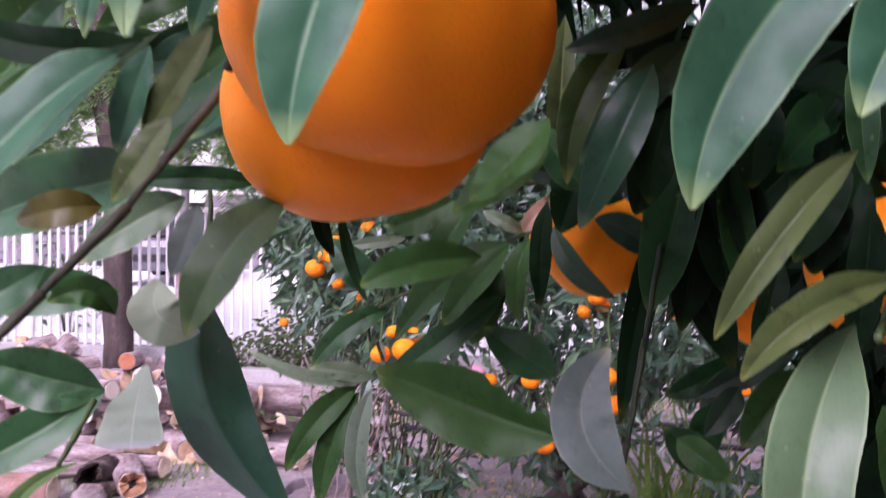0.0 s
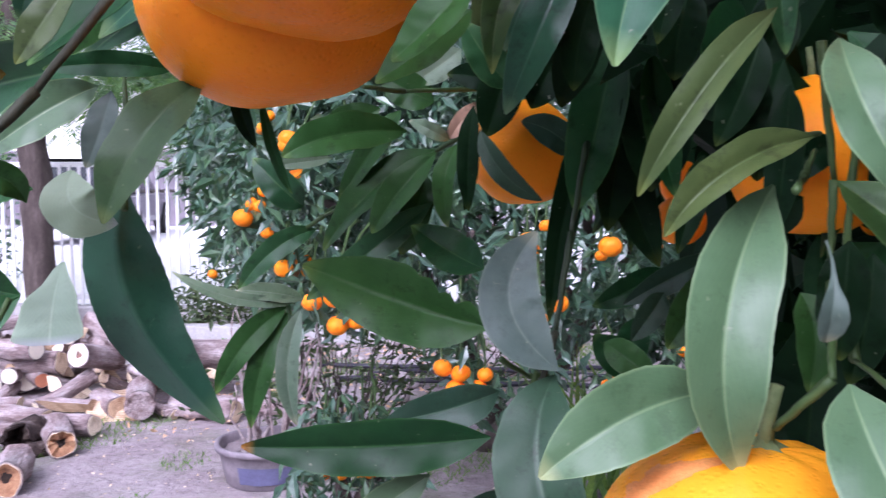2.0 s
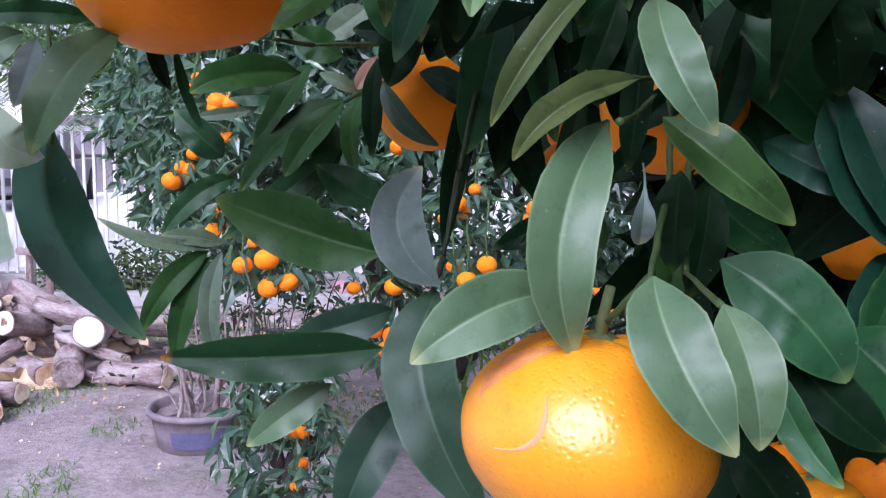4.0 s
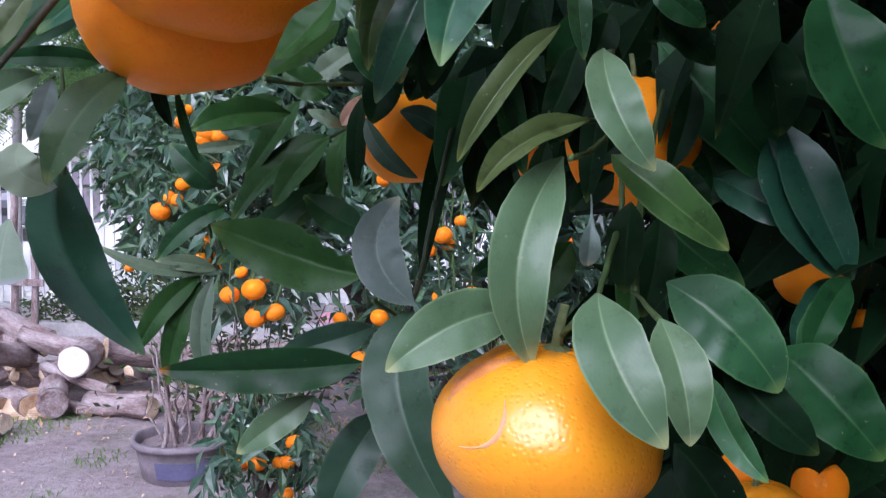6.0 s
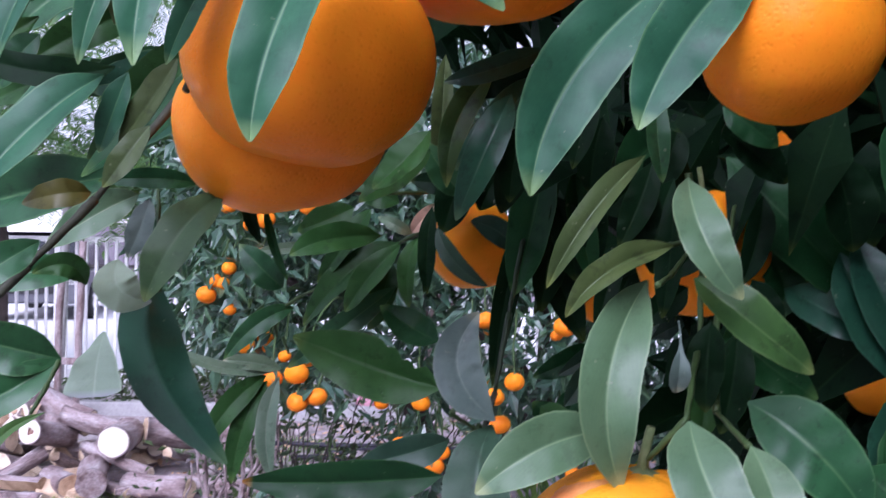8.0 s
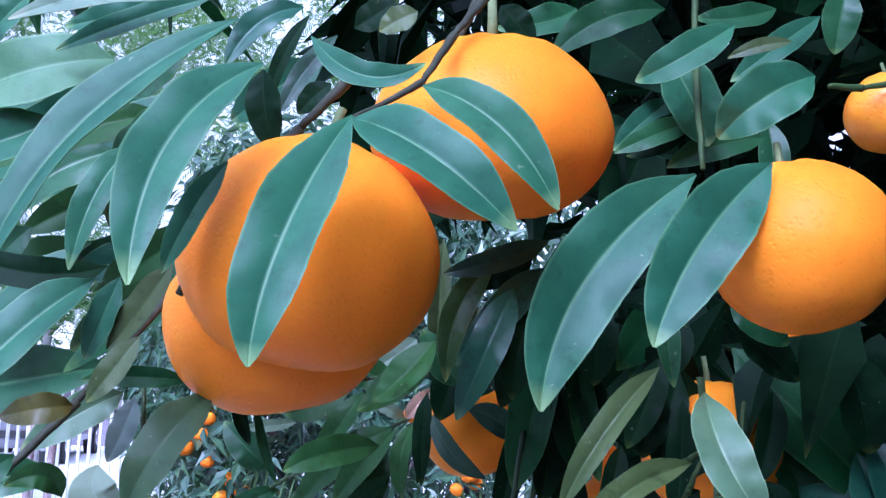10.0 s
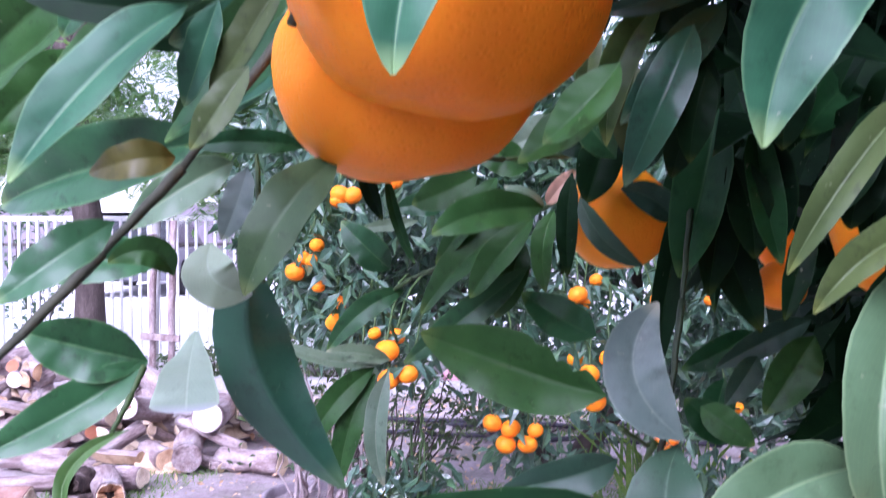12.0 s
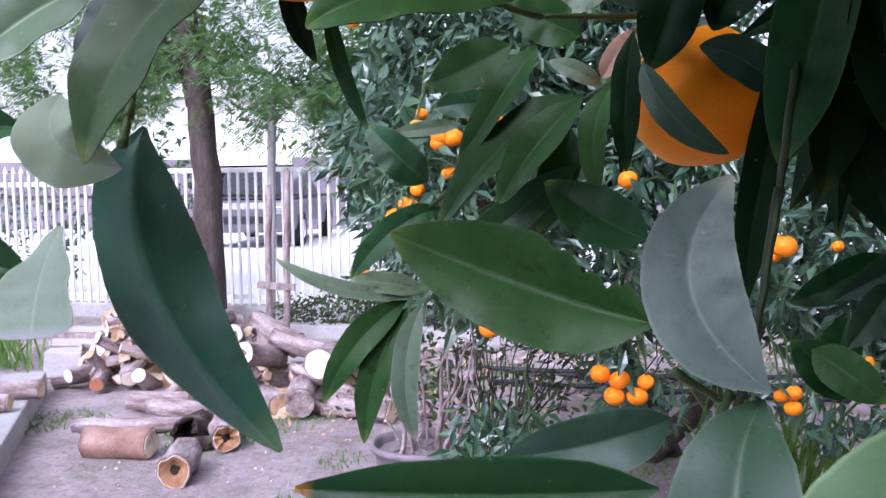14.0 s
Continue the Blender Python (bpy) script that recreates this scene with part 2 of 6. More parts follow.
ROT = surface("rotten_wood", [(0.3, (0.012, 0.009, 0.008)), (0.7, (0.06, 0.04, 0.03))], 20, 0.95, [(60, 0.8, 0.01)], 0.5)


CHARBARK = surface("charred_bark", [(0.3, (0.02, 0.015, 0.013)), (0.55, (0.10, 0.07, 0.06)), (0.75, (0.38, 0.32, 0.30))], 16, 0.95, [(40, 1.0, 0.02)], 0.6)


def peel_mat(name, a, b, rough, spec, relief=0.27):
    m, nt, p = base_mat(name, rough, spec)
    col = ramp(nt, noise_tex(nt, 26, 4), [(0.3, a), (0.7, b)])
    blot = ramp(nt, noise_tex(nt, 90, 5, 0.7), [(0.62, (1, 1, 1)), (0.76, (0.82, 0.62, 0.5))])
    col = mixc(nt, 0.35, col, blot, "MULTIPLY")
    v = nt.nodes.new("ShaderNodeTexVoronoi")
    v.inputs["Scale"].default_value = 560
    tc = nt.nodes.new("ShaderNodeTexCoord")
    nt.links.new(tc.outputs["Object"], v.inputs["Vector"])
    pores = ramp(nt, v.outputs["Distance"], [(0.05, (0.78, 0.72, 0.6)), (0.3, (1, 1, 1))])
    col = mixc(nt, 0.25, col, pores, "MULTIPLY")
    nt.links.new(col, p.inputs["Base Color"])
    pit = ramp(nt, v.outputs["Distance"], [(0.0, (0, 0, 0)), (0.45, (1, 1, 1))])
    n = bump(nt, noise_tex(nt, 170, 3), relief, 0.0016, bump(nt, pit, 0.24, 0.0006))
    nt.links.new(n, p.inputs["Normal"])
    p.inputs["Subsurface Weight"].default_value = 0.3
    p.inputs["Subsurface Radius"].default_value = (0.006, 0.003, 0.001)
    p.inputs["Subsurface Scale"].default_value = 1.0
    return m


PEEL = peel_mat("peel_orange", (0.98, 0.258, 0.002), (0.99, 0.31, 0.003), 0.42, 0.13, 0.22)
PEEL_LIGHT = peel_mat("peel_yellow_orange", (0.92, 0.33, 0.004), (0.96, 0.40, 0.010), 0.27, 0.6, 0.13)
# lit copy of the orange peel: brightness of inner fruit put into the colour
PEEL_LIT = peel_mat("peel_orange_lit", (0.98, 0.29, 0.002), (0.99, 0.35, 0.004), 0.45, 0.12, 0.3)
PEEL_DEEP = peel_mat("peel_deep_orange", (0.94, 0.21, 0.002), (0.97, 0.30, 0.003), 0.42, 0.2)
SCAR = surface("peel_scar", [(0.3, (0.72, 0.34, 0.14)), (0.7, (0.85, 0.48, 0.26))], 120, 0.6, [(300, 0.4, 0.0006)], 0.3)
BROWNSCAR = surface("brown_scar", [(0.3, (0.66, 0.20, 0.04)), (0.7, (0.80, 0.33, 0.09))], 150, 0.7, [(400, 0.5, 0.0008)], 0.4)
CALYX = surface("calyx", [(0.3, (0.10, 0.14, 0.05)), (0.7, (0.2, 0.24, 0.1))], 200, 0.7, [(400, 0.4, 0.0005)])


def soil():
    m, nt, p = base_mat("dry_soil", 0.95, 0.12)
    big = noise_tex(nt, 1.1, 7, 0.68)
    col = ramp(nt, big, [(0.3, (0.26, 0.215, 0.22)), (0.47, (0.41, 0.36, 0.37)), (0.62, (0.50, 0.455, 0.465)), (0.78, (0.57, 0.535, 0.545))])
    g = ramp(nt, noise_tex(nt, 22, 7, 0.8), [(0.32, (0.55, 0.53, 0.52)), (0.5, (1.0, 0.95, 0.95)), (0.68, (1.12, 1.12, 1.12))])
    col = mixc(nt, 0.9, col, g, "MULTIPLY")
    moss = ramp(nt, noise_tex(nt, 2.6, 7, 0.75), [(0.47, (0, 0, 0)), (0.62, (0.5, 0.5, 0.5))])
    col = mixc(nt, moss, col, (0.16, 0.19, 0.11))
    dark = ramp(nt, noise_tex(nt, 48, 4, 0.7), [(0.62, (0, 0, 0)), (0.72, (0.7, 0.7, 0.7))])
    col = mixc(nt, dark, col, (0.07, 0.05, 0.04))
    pale = ramp(nt, noise_tex(nt, 83, 3, 0.6), [(0.66, (0, 0, 0)), (0.72, (0.8, 0.8, 0.8))])
    col = mixc(nt, pale, col, (0.5, 0.46, 0.45))
    nt.links.new(col, p.inputs["Base Color"])
    n = bump(nt, noise_tex(nt, 45, 6, 0.75), 0.9, 0.02, bump(nt, noise_tex(nt, 7, 6), 0.7, 0.05))
    nt.links.new(n, p.inputs["Normal"])
    return m


SOIL = soil()
CONCRETE = surface("concrete", [(0.3, (0.34, 0.33, 0.33)), (0.7, (0.48, 0.47, 0.46))], 5, 0.9, [(40, 0.4, 0.004)], 0.4)
# pale concrete raised to near-white, so the street's sunlight is in the colour
SUNLITCON = surface("pale_sunlit_concrete", [(0.3, (0.86, 0.85, 0.85)), (0.7, (0.93, 0.92, 0.92))], 2, 0.9, [(30, 0.3, 0.004)], 0.2)
WHITEPAINT = surface("white_paint", [(0.3, (0.74, 0.74, 0.74)), (0.75, (0.84, 0.84, 0.83))], 6, 0.5, [(40, 0.2, 0.001)], 0.1)
DARKMETAL = surface("dark_metal", [(0.3, (0.05, 0.045, 0.04)), (0.7, (0.10, 0.09, 0.08))], 12, 0.6, [(60, 0.3, 0.001)], 0.3)
POTMAT = surface("pot_plastic", [(0.3, (0.17, 0.145, 0.165)), (0.7, (0.33, 0.285, 0.31))], 8, 0.65, [(25, 0.4, 0.004)], 0.4)
POTBLUE = surface("pot_blue_plastic", [(0.3, (0.11, 0.11, 0.20)), (0.7, (0.18, 0.18, 0.31))], 8, 0.6, [(25, 0.4, 0.004)], 0.4)
PIPE = surface("black_pipe", [(0.3, (0.02, 0.02, 0.03)), (0.7, (0.05, 0.045, 0.06))], 10, 0.5)
STONE = surface("stone", [(0.3, (0.3, 0.25, 0.24)), (0.7, (0.5, 0.44, 0.43))], 10, 0.9, [(30, 0.5, 0.01)], 0.4)
PALEWOOD = surface("pale_grey_weathered", [(0.3, (0.44, 0.42, 0.43)), (0.7, (0.58, 0.55, 0.56))], 12, 0.85, [(50, 0.4, 0.003)], 0.3, (0.3, 1, 1))
PINK = surface("pink_plastic", [(0.3, (0.45, 0.2, 0.26)), (0.7, (0.6, 0.3, 0.36))], 10, 0.6)
UNSEENWALL = surface("unseen_wall", [(0.3, (0.28, 0.26, 0.25)), (0.7, (0.40, 0.38, 0.36))], 1.5, 0.9, [(30, 0.3, 0.004)], 0.2)
WALLMAT = surface("rendered_wall", [(0.3, (0.70, 0.69, 0.67)), (0.7, (0.8, 0.79, 0.77))], 1.5, 0.9, [(30, 0.3, 0.004)], 0.2)
# mauve lower wall, with the shade on it put into the dark colour
SHADEDWALL = surface("mauve_shaded_wall", [(0.3, (0.16, 0.14, 0.165)), (0.7, (0.25, 0.22, 0.25))], 1.2, 0.9, [(30, 0.3, 0.004)], 0.3)
# the shade inside the garage is put into this dark colour
GARAGESHADE = surface("garage_inside_shade", [(0.3, (0.06, 0.055, 0.06)), (0.7, (0.12, 0.11, 0.12))], 3, 0.9)
CARPAINT = surface("grey_car_paint", [(0.3, (0.12, 0.12, 0.14)), (0.7, (0.16, 0.16, 0.18))], 3, 0.3, spec=0.6, metal=0.3)
CARGLASS = surface("car_glass", [(0.3, (0.015, 0.018, 0.02)), (0.7, (0.025, 0.03, 0.035))], 3, 0.1, spec=0.7)
RUBBER = surface("rubber", [(0.3, (0.02, 0.02, 0.02)), (0.7, (0.04, 0.04, 0.04))], 20, 0.85)
CHROME = surface("bright_metal", [(0.3, (0.6, 0.6, 0.6)), (0.7, (0.75, 0.75, 0.75))], 10, 0.25, metal=1.0)
def part(name, bm, material, parent, label="", kind=""):
    me = bpy.data.meshes.new(name)
    bm.to_mesh(me)
    bm.free()
    for m in (material if isinstance(material, (list, tuple)) else [material]):
        me.materials.append(m)
    ob = new(name, me)
    ob.parent = parent
    return tagged(ob, label, kind=kind)


def thing(name, label, category, at=(0, 0, 0), group="", kind=""):
    ob = new(name)
    ob.location = at
    ob.empty_display_size = 0.05
    return tagged(ob, label, category, group, kind)


def smooth(bm):
    for f in bm.faces:
        f.smooth = True


def mesh_object(name, verts, faces, materials, parent=None, smooth_faces=True, mat_index=None, uvs=None):
    me = bpy.data.meshes.new(name)
    me.from_pydata([tuple(v) for v in verts], [], faces)
    for m in materials:
        me.materials.append(m)
    if mat_index is not None:
        me.polygons.foreach_set("material_index", mat_index)
    if smooth_faces:
        me.polygons.foreach_set("use_smooth", [True] * len(me.polygons))
    if uvs is not None:
        layer = me.uv_layers.new(name="UVMap")
        flat = [c for poly in me.polygons for v in poly.vertices for c in uvs[v]]
        layer.data.foreach_set("uv", flat)
    me.update()
    ob = new(name, me)
    ob.parent = parent
    return ob


def box(bm, size, at=(0, 0, 0), turn=None, bevel=0.0, mat=0):
    m = Matrix.Translation(at) @ (turn if turn is not None else Matrix()) @ Matrix.Diagonal((*size, 1))
    made = bmesh.ops.create_cube(bm, size=1, matrix=m)["verts"]
    faces = {f for v in made for f in v.link_faces}
    for f in faces:
        f.material_index = mat
    if bevel:
        edges = list({e for v in made for e in v.link_edges})
        bmesh.ops.bevel(bm, geom=edges, offset=bevel, segments=2, affect="EDGES", profile=0.6)


def tube(points, radii, sides=8, wob=0.0, rng=None, caps=True):
    """Vertices and faces of a tapered tube along a line of points."""
    verts, faces = [], []
    pts = [Vector(p) for p in points]
    up = Vector((0.3, 0.9, 0.2)).normalized()
    for i, p in enumerate(pts):
        d = (pts[min(i + 1, len(pts) - 1)] - pts[max(i - 1, 0)]).normalized()
        a = d.cross(up)
        if a.length < 0.05:
            a = d.cross(Vector((1, 0, 0)))
        a.normalize()
        b = d.cross(a).normalized()
        for k in range(sides):
            th = 2 * math.pi * k / sides
            r = radii[i] * (1 + (rng.uniform(-wob, wob) if rng else 0))
            verts.append(p + (a * math.cos(th) + b * math.sin(th)) * r)
    n = len(pts)
    for i in range(n - 1):
        for k in range(sides):
            k2 = (k + 1) % sides
            faces.append((i * sides + k, i * sides + k2, (i + 1) * sides + k2, (i + 1) * sides + k))
    if caps:
        faces.append(tuple(range(sides - 1, -1, -1)))
        faces.append(tuple((n - 1) * sides + k for k in range(sides)))
    return verts, faces


def curve_points(a, b, sag=0.0, n=6, wob=0.0, rng=None, side=(0, 0, -1)):
    a, b, s = Vector(a), Vector(b), Vector(side)
    out = []
    for i in range(n + 1):
        u = i / n
        p = a.lerp(b, u) + s * (sag * 4 * u * (1 - u))
        if rng and 0 < i < n:
            p += Vector([rng.uniform(-wob, wob) for _ in range(3)])
        out.append(p)
    return out


def branch(parent, a, b, r0, r1, material, sag=0.0, wob=0.0, seed=0, name="branch", n=7, sides=8, side=(0, 0, -1), label=""):
    rng = random.Random(seed)
    pts = curve_points(a, b, sag, n, wob, rng, side)
    v, f = tube(pts, [r0 + (r1 - r0) * i / n for i in range(n + 1)], sides, 0.08, rng)
    ob = mesh_object(name, v, f, [material], parent)
    return tagged(ob, label)


WIDTHS = {
    "lance": ((0, 0.04), (0.04, 0.2), (0.11, 0.52), (0.21, 0.82), (0.34, 0.98), (0.48, 1.0), (0.62, 0.95), (0.74, 0.81), (0.84, 0.60), (0.91, 0.40), (0.955, 0.25), (0.985, 0.15), (1, 0.05)),
    "round": ((0, 0.05), (0.06, 0.35), (0.18, 0.75), (0.35, 0.98), (0.5, 1.0), (0.7, 0.82), (0.85, 0.5), (0.95, 0.22), (1, 0.0)),
    "fan": ((0, 0.05), (0.12, 0.2), (0.35, 0.5), (0.6, 0.78), (0.82, 0.97), (0.94, 1.0), (0.985, 0.8), (1, 0.5)),
    "drop": ((0, 0.07), (0.35, 0.08), (0.48, 0.28), (0.64, 0.8), (0.78, 1.0), (0.9, 0.82), (0.97, 0.45), (1, 0.0)),
}


def blade_width(u, shape):
    table = WIDTHS[shape]
    for (u0, w0), (u1, w1) in zip(table, table[1:]):
        if u <= u1:
            q = (u - u0) / (u1 - u0)
            return w0 + (w1 - w0) * q
    return 0.0


def leaf_geometry(base, tip, width, tilt=0.0, bend=0.08, fold=25.0, seed=0, nu=11, nv=3, thick=0.0003, face=(0.0, -1.0, 0.12), sickle=0.0, notches=(), via=None, shape="lance"):
    """A lance-shaped blade, folded along its bowed midrib, wavy and puckered, as two skins."""
    rng = random.Random(seed)
    base, tip = Vector(base), Vector(tip)
    ax = tip - base
    length = ax.length
    ax.normalize()
    n = Vector(face)
    n = (n - ax * n.dot(ax))
    if n.length < 1e-3:
        n = Vector((0, 0, 1)) - ax * ax.z
    n.normalize()
    s = ax.cross(n)
    skew = rng.uniform(-0.05, 0.05) + sickle
    twist = radians(rng.uniform(-20, 20))
    phase, waves = rng.uniform(0, 6.3), rng.uniform(1.6, 3.2)
    if via is None:
        middle = base.lerp(tip, 0.5) + n * (bend * length) + s * (skew * length)
    else:
        middle = Vector(via)
        twist *= 0.5
    pull = middle * 2 - (base + tip) * 0.5
    top, uvs, backs = [], [], []
    cf, sf = math.cos(radians(fold)), math.sin(radians(fold))
    for i in range(nu + 1):
        u = i / nu
        c = base * (1 - u) ** 2 + pull * (2 * u * (1 - u)) + tip * u * u
        d = ((pull - base) * (1 - u) + (tip - pull) * u).normalized()
        nn = (n - d * n.dot(d)).normalized()
        nn = Matrix.Rotation(radians(tilt) + twist * (u - 0.4), 3, d) @ nn
        ss = d.cross(nn)
        w = width * 0.5 * blade_width(u, shape)
        for j in range(-nv, nv + 1):
            q = math.copysign(abs(j / nv) ** 1.6, j)
            wave = 0.05 * width * math.sin(waves * 2 * math.pi * u + phase + (1.7 if j > 0 else 0)) * q * q * math.sin(math.pi * u)
            pucker = 0.012 * width * math.sin(34 * u - 5 * abs(q) + phase) * abs(q) * (1 - abs(q)) * 4
            e = q * (1 - 0.012 * (i % 2) * abs(q) * (0 < i < nu))
            for nu_at, n_side, n_deep, n_wide in notches:
                if j * n_side > 0:
                    e *= 1 - n_deep * math.exp(-((u - nu_at) / n_wide) ** 2)
            top.append(c + ss * (w * e * cf) + nn * (w * abs(q) * sf * (1 - 0.35 * abs(q)) + wave + pucker))
            backs.append(nn)
            uvs.append((u, 0.5 + 0.5 * q))
    m = 2 * nv + 1
    verts = top + [v - k * thick for v, k in zip(top, backs)]
    uvs = uvs + uvs
    faces, mats = [], []
    off = len(top)
    for i in range(nu):
        for j in range(m - 1):
            a, b, c2, d = i * m + j, i * m + j + 1, (i + 1) * m + j + 1, (i + 1) * m + j
            faces.append((a, b, c2, d)); mats.append(0)
            faces.append((off + d, off + c2, off + b, off + a)); mats.append(1)
    return verts, faces, mats, uvs


def fruit_skin(d, rx, rz, seed):
    """The point of a fruit's skin in the direction d from its middle."""
    th = math.acos(max(-1.0, min(1.0, d.z)))
    ph_k = math.atan2(d.y, d.x)
    r = 1 + 0.022 * noise.noise(d * 2.2 + Vector((seed * 3.1, 0, 0))) + 0.006 * noise.noise(d * 9 + Vector((0, seed, 0)))
    r += 0.012 * math.sin(9 * ph_k + seed) * math.exp(-((th - 0.35) / 0.3) ** 2)
    z = d.z * rz * r
    if th < 1.6:
        z -= rz * (0.05 * math.exp(-(th / 0.2) ** 2) - 0.03 * math.exp(-((th - 0.5) / 0.25) ** 2))
    else:
        z += rz * 0.06 * math.exp(-((math.pi - th) / 0.35) ** 2)
    return Vector((d.x * rx * r, d.y * rx * r, z))


def fruit_mesh(rx, rz, seed, seg=48, rings=32):
    """An oblate fruit with a dimpled crown, a faint waist of segments and a rough skin."""
    verts, faces = [], []
    for i in range(rings + 1):
        th = math.pi * i / rings
        for k in range(seg):
            a = 2 * math.pi * k / seg
            verts.append(fruit_skin(Vector((math.sin(th) * math.cos(a), math.sin(th) * math.sin(a), math.cos(th))), rx, rz, seed))
    for i in range(rings):
        for k in range(seg):
            k2 = (k + 1) % seg
            faces.append((i * seg + k, (i + 1) * seg + k, (i + 1) * seg + k2, i * seg + k2))
    return verts, faces


def skin_mark(fruit, rx, rz, seed, a, b, c, width, material, name):
    """A scar on a fruit: a strip along the bow through three places (right, up) on the half that faces south."""
    turn = fruit.rotation_euler.to_matrix().inverted()
    verts, faces = [], []
    n = 14
    for i in range(n + 1):
        u = i / n
        x = a[0] * (1 - u) ** 2 + 2 * b[0] * u * (1 - u) + c[0] * u * u
        z = a[1] * (1 - u) ** 2 + 2 * b[1] * u * (1 - u) + c[1] * u * u
        w = width * (0.25 + 0.75 * math.sin(math.pi * u)) * (1 + 0.5 * noise.noise(Vector((u * 7, seed, 1))))
        dx = 2 * ((b[0] - a[0]) * (1 - u) + (c[0] - b[0]) * u)
        dz = 2 * ((b[1] - a[1]) * (1 - u) + (c[1] - b[1]) * u)
        q = math.hypot(dx, dz) or 1
        for s in (-1, -0.5, 0, 0.5, 1):
            px, pz = x - dz / q * w * s, z + dx / q * w * s
            y = -math.sqrt(max(0.0, 1 - px * px - pz * pz))
            d = turn @ Vector((px, y, pz)).normalized()
            verts.append(fruit_skin(d, rx, rz, seed) * (1.006 if abs(s) < 1 else 0.997))
    for i in range(n):
        for k in range(4):
            faces.append((i * 5 + k, i * 5 + k + 1, (i + 1) * 5 + k + 1, (i + 1) * 5 + k))
    return mesh_object(name, verts, faces, [material], fruit)


def calyx_geometry(r, z):
    verts, faces = [(0, 0, z + r * 0.12)], []
    for k in range(10):
        th = 2 * math.pi * k / 10
        q = r * (0.22 if k % 2 == 0 else 0.11)
        verts.append((q * math.cos(th), q * math.sin(th), z + (0.0 if k % 2 else 0.02 * r)))
    for k in range(10):
        faces.append((0, 1 + k, 1 + (k + 1) % 10))
    v2, f2 = tube([(0, 0, z), (0, 0, z + r * 0.2), (r * 0.05, 0, z + r * 0.45)], [r * 0.06, r * 0.045, r * 0.04], 6)
    o = len(verts)
    return verts + v2, faces + [tuple(o + i for i in f) for f in f2]


def scatter_leaves(count, place, size, rng, droop=0.5, narrow=0.36):
    """Many small folded blades as one soup: verts, faces and uvs."""
    verts, faces, uvs = [], [], []
    for _ in range(count):
        p = Vector(place(rng))
        d = Vector((rng.gauss(0, 1), rng.gauss(0, 1), rng.gauss(-droop, 0.6))).normalized()
        length = size * rng.uniform(0.65, 1.25)
        nrm = Vector((rng.gauss(0, 1), rng.gauss(-0.4, 1), rng.gauss(0.8, 0.8)))
        nrm = (nrm - d * nrm.dot(d)).normalized()
        s = d.cross(nrm)
        w = length * narrow * 0.5
        o = len(verts)
        verts += [p, p + d * length * 0.42 + s * w + nrm * w * 0.45, p + d * length * 0.5, p + d * length * 0.42 - s * w + nrm * w * 0.45, p + d * length - nrm * length * 0.08]
        uvs += [(0, 0.5), (0.4, 1), (0.5, 0.5), (0.4, 0), (1, 0.5)]
        faces += [(o, o + 2, o + 1), (o, o + 3, o + 2), (o + 2, o + 4, o + 1), (o + 2, o + 3, o + 4)]
    return verts, faces, uvs
# ---- ground, street, fence, house ----
def ground_height(x, y):
    return 0.02 * noise.noise(Vector((x * 0.6, y * 0.6, 0))) + 0.008 * noise.noise(Vector((x * 3, y * 3, 2)))


def make_ground():
    xs = sorted(set([-900, -200, -60, -25, -14] + [round(-9 + 0.16 * i, 3) for i in range(90)] + [7, 12, 25, 60, 200, 900]))
    ys = sorted(set([-900, -200, -40, -12, -5, -2] + [round(-0.5 + 0.16 * i, 3) for i in range(62)] + [11, 14, 25, 60, 200, 900]))
    verts, faces = [], []
    for y in ys:
        for x in xs:
            verts.append((x, y, ground_height(x, y) if -9 <= x <= 5.3 and -0.5 <= y <= 8 else 0.0))
    n = len(xs)
    for j in range(len(ys) - 1):
        for i in range(n - 1):
            faces.append((j * n + i, j * n + i + 1, (j + 1) * n + i + 1, (j + 1) * n + i))
    ob = mesh_object("ground", verts, faces, [SOIL])
    return tagged(ob, "dry bare garden soil with sparse weeds", "ground", kind="structure")


make_ground()


def slab(name, size, at, rz, material, label, category="", bevel=0.01):
    bm = bmesh.new()
    box(bm, size, (0, 0, 0), None, bevel)
    ob = part(name, bm, material, None, label, "structure")
    ob.matrix_world = pose(*at, 0, 0, rz)
    if category:
        ob["category"] = category
    return ob


slab("road", (70, 13.0, 0.10), (0, 14.4, 0.0), 0, SUNLITCON, "pale concrete street behind the fence, sunlight put into its colour", "road")
slab("kerb", (12.0, 0.16, 0.26), (-4.0, 7.78, 0.0), 0, CONCRETE, "low concrete plinth under the fence", "kerb", 0.015)
slab("kerb", (3.0, 0.14, 0.20), (-1.55, 6.95, 0.0), -3, CONCRETE, "weathered concrete edging of a planting bed", "kerb", 0.015)
slab("pavement", (1.6, 4.2, 0.20), (-3.18, 2.69, 0.03), 29.7, CONCRETE, "raised pale concrete path with a sharp edge", "pavement", 0.012)


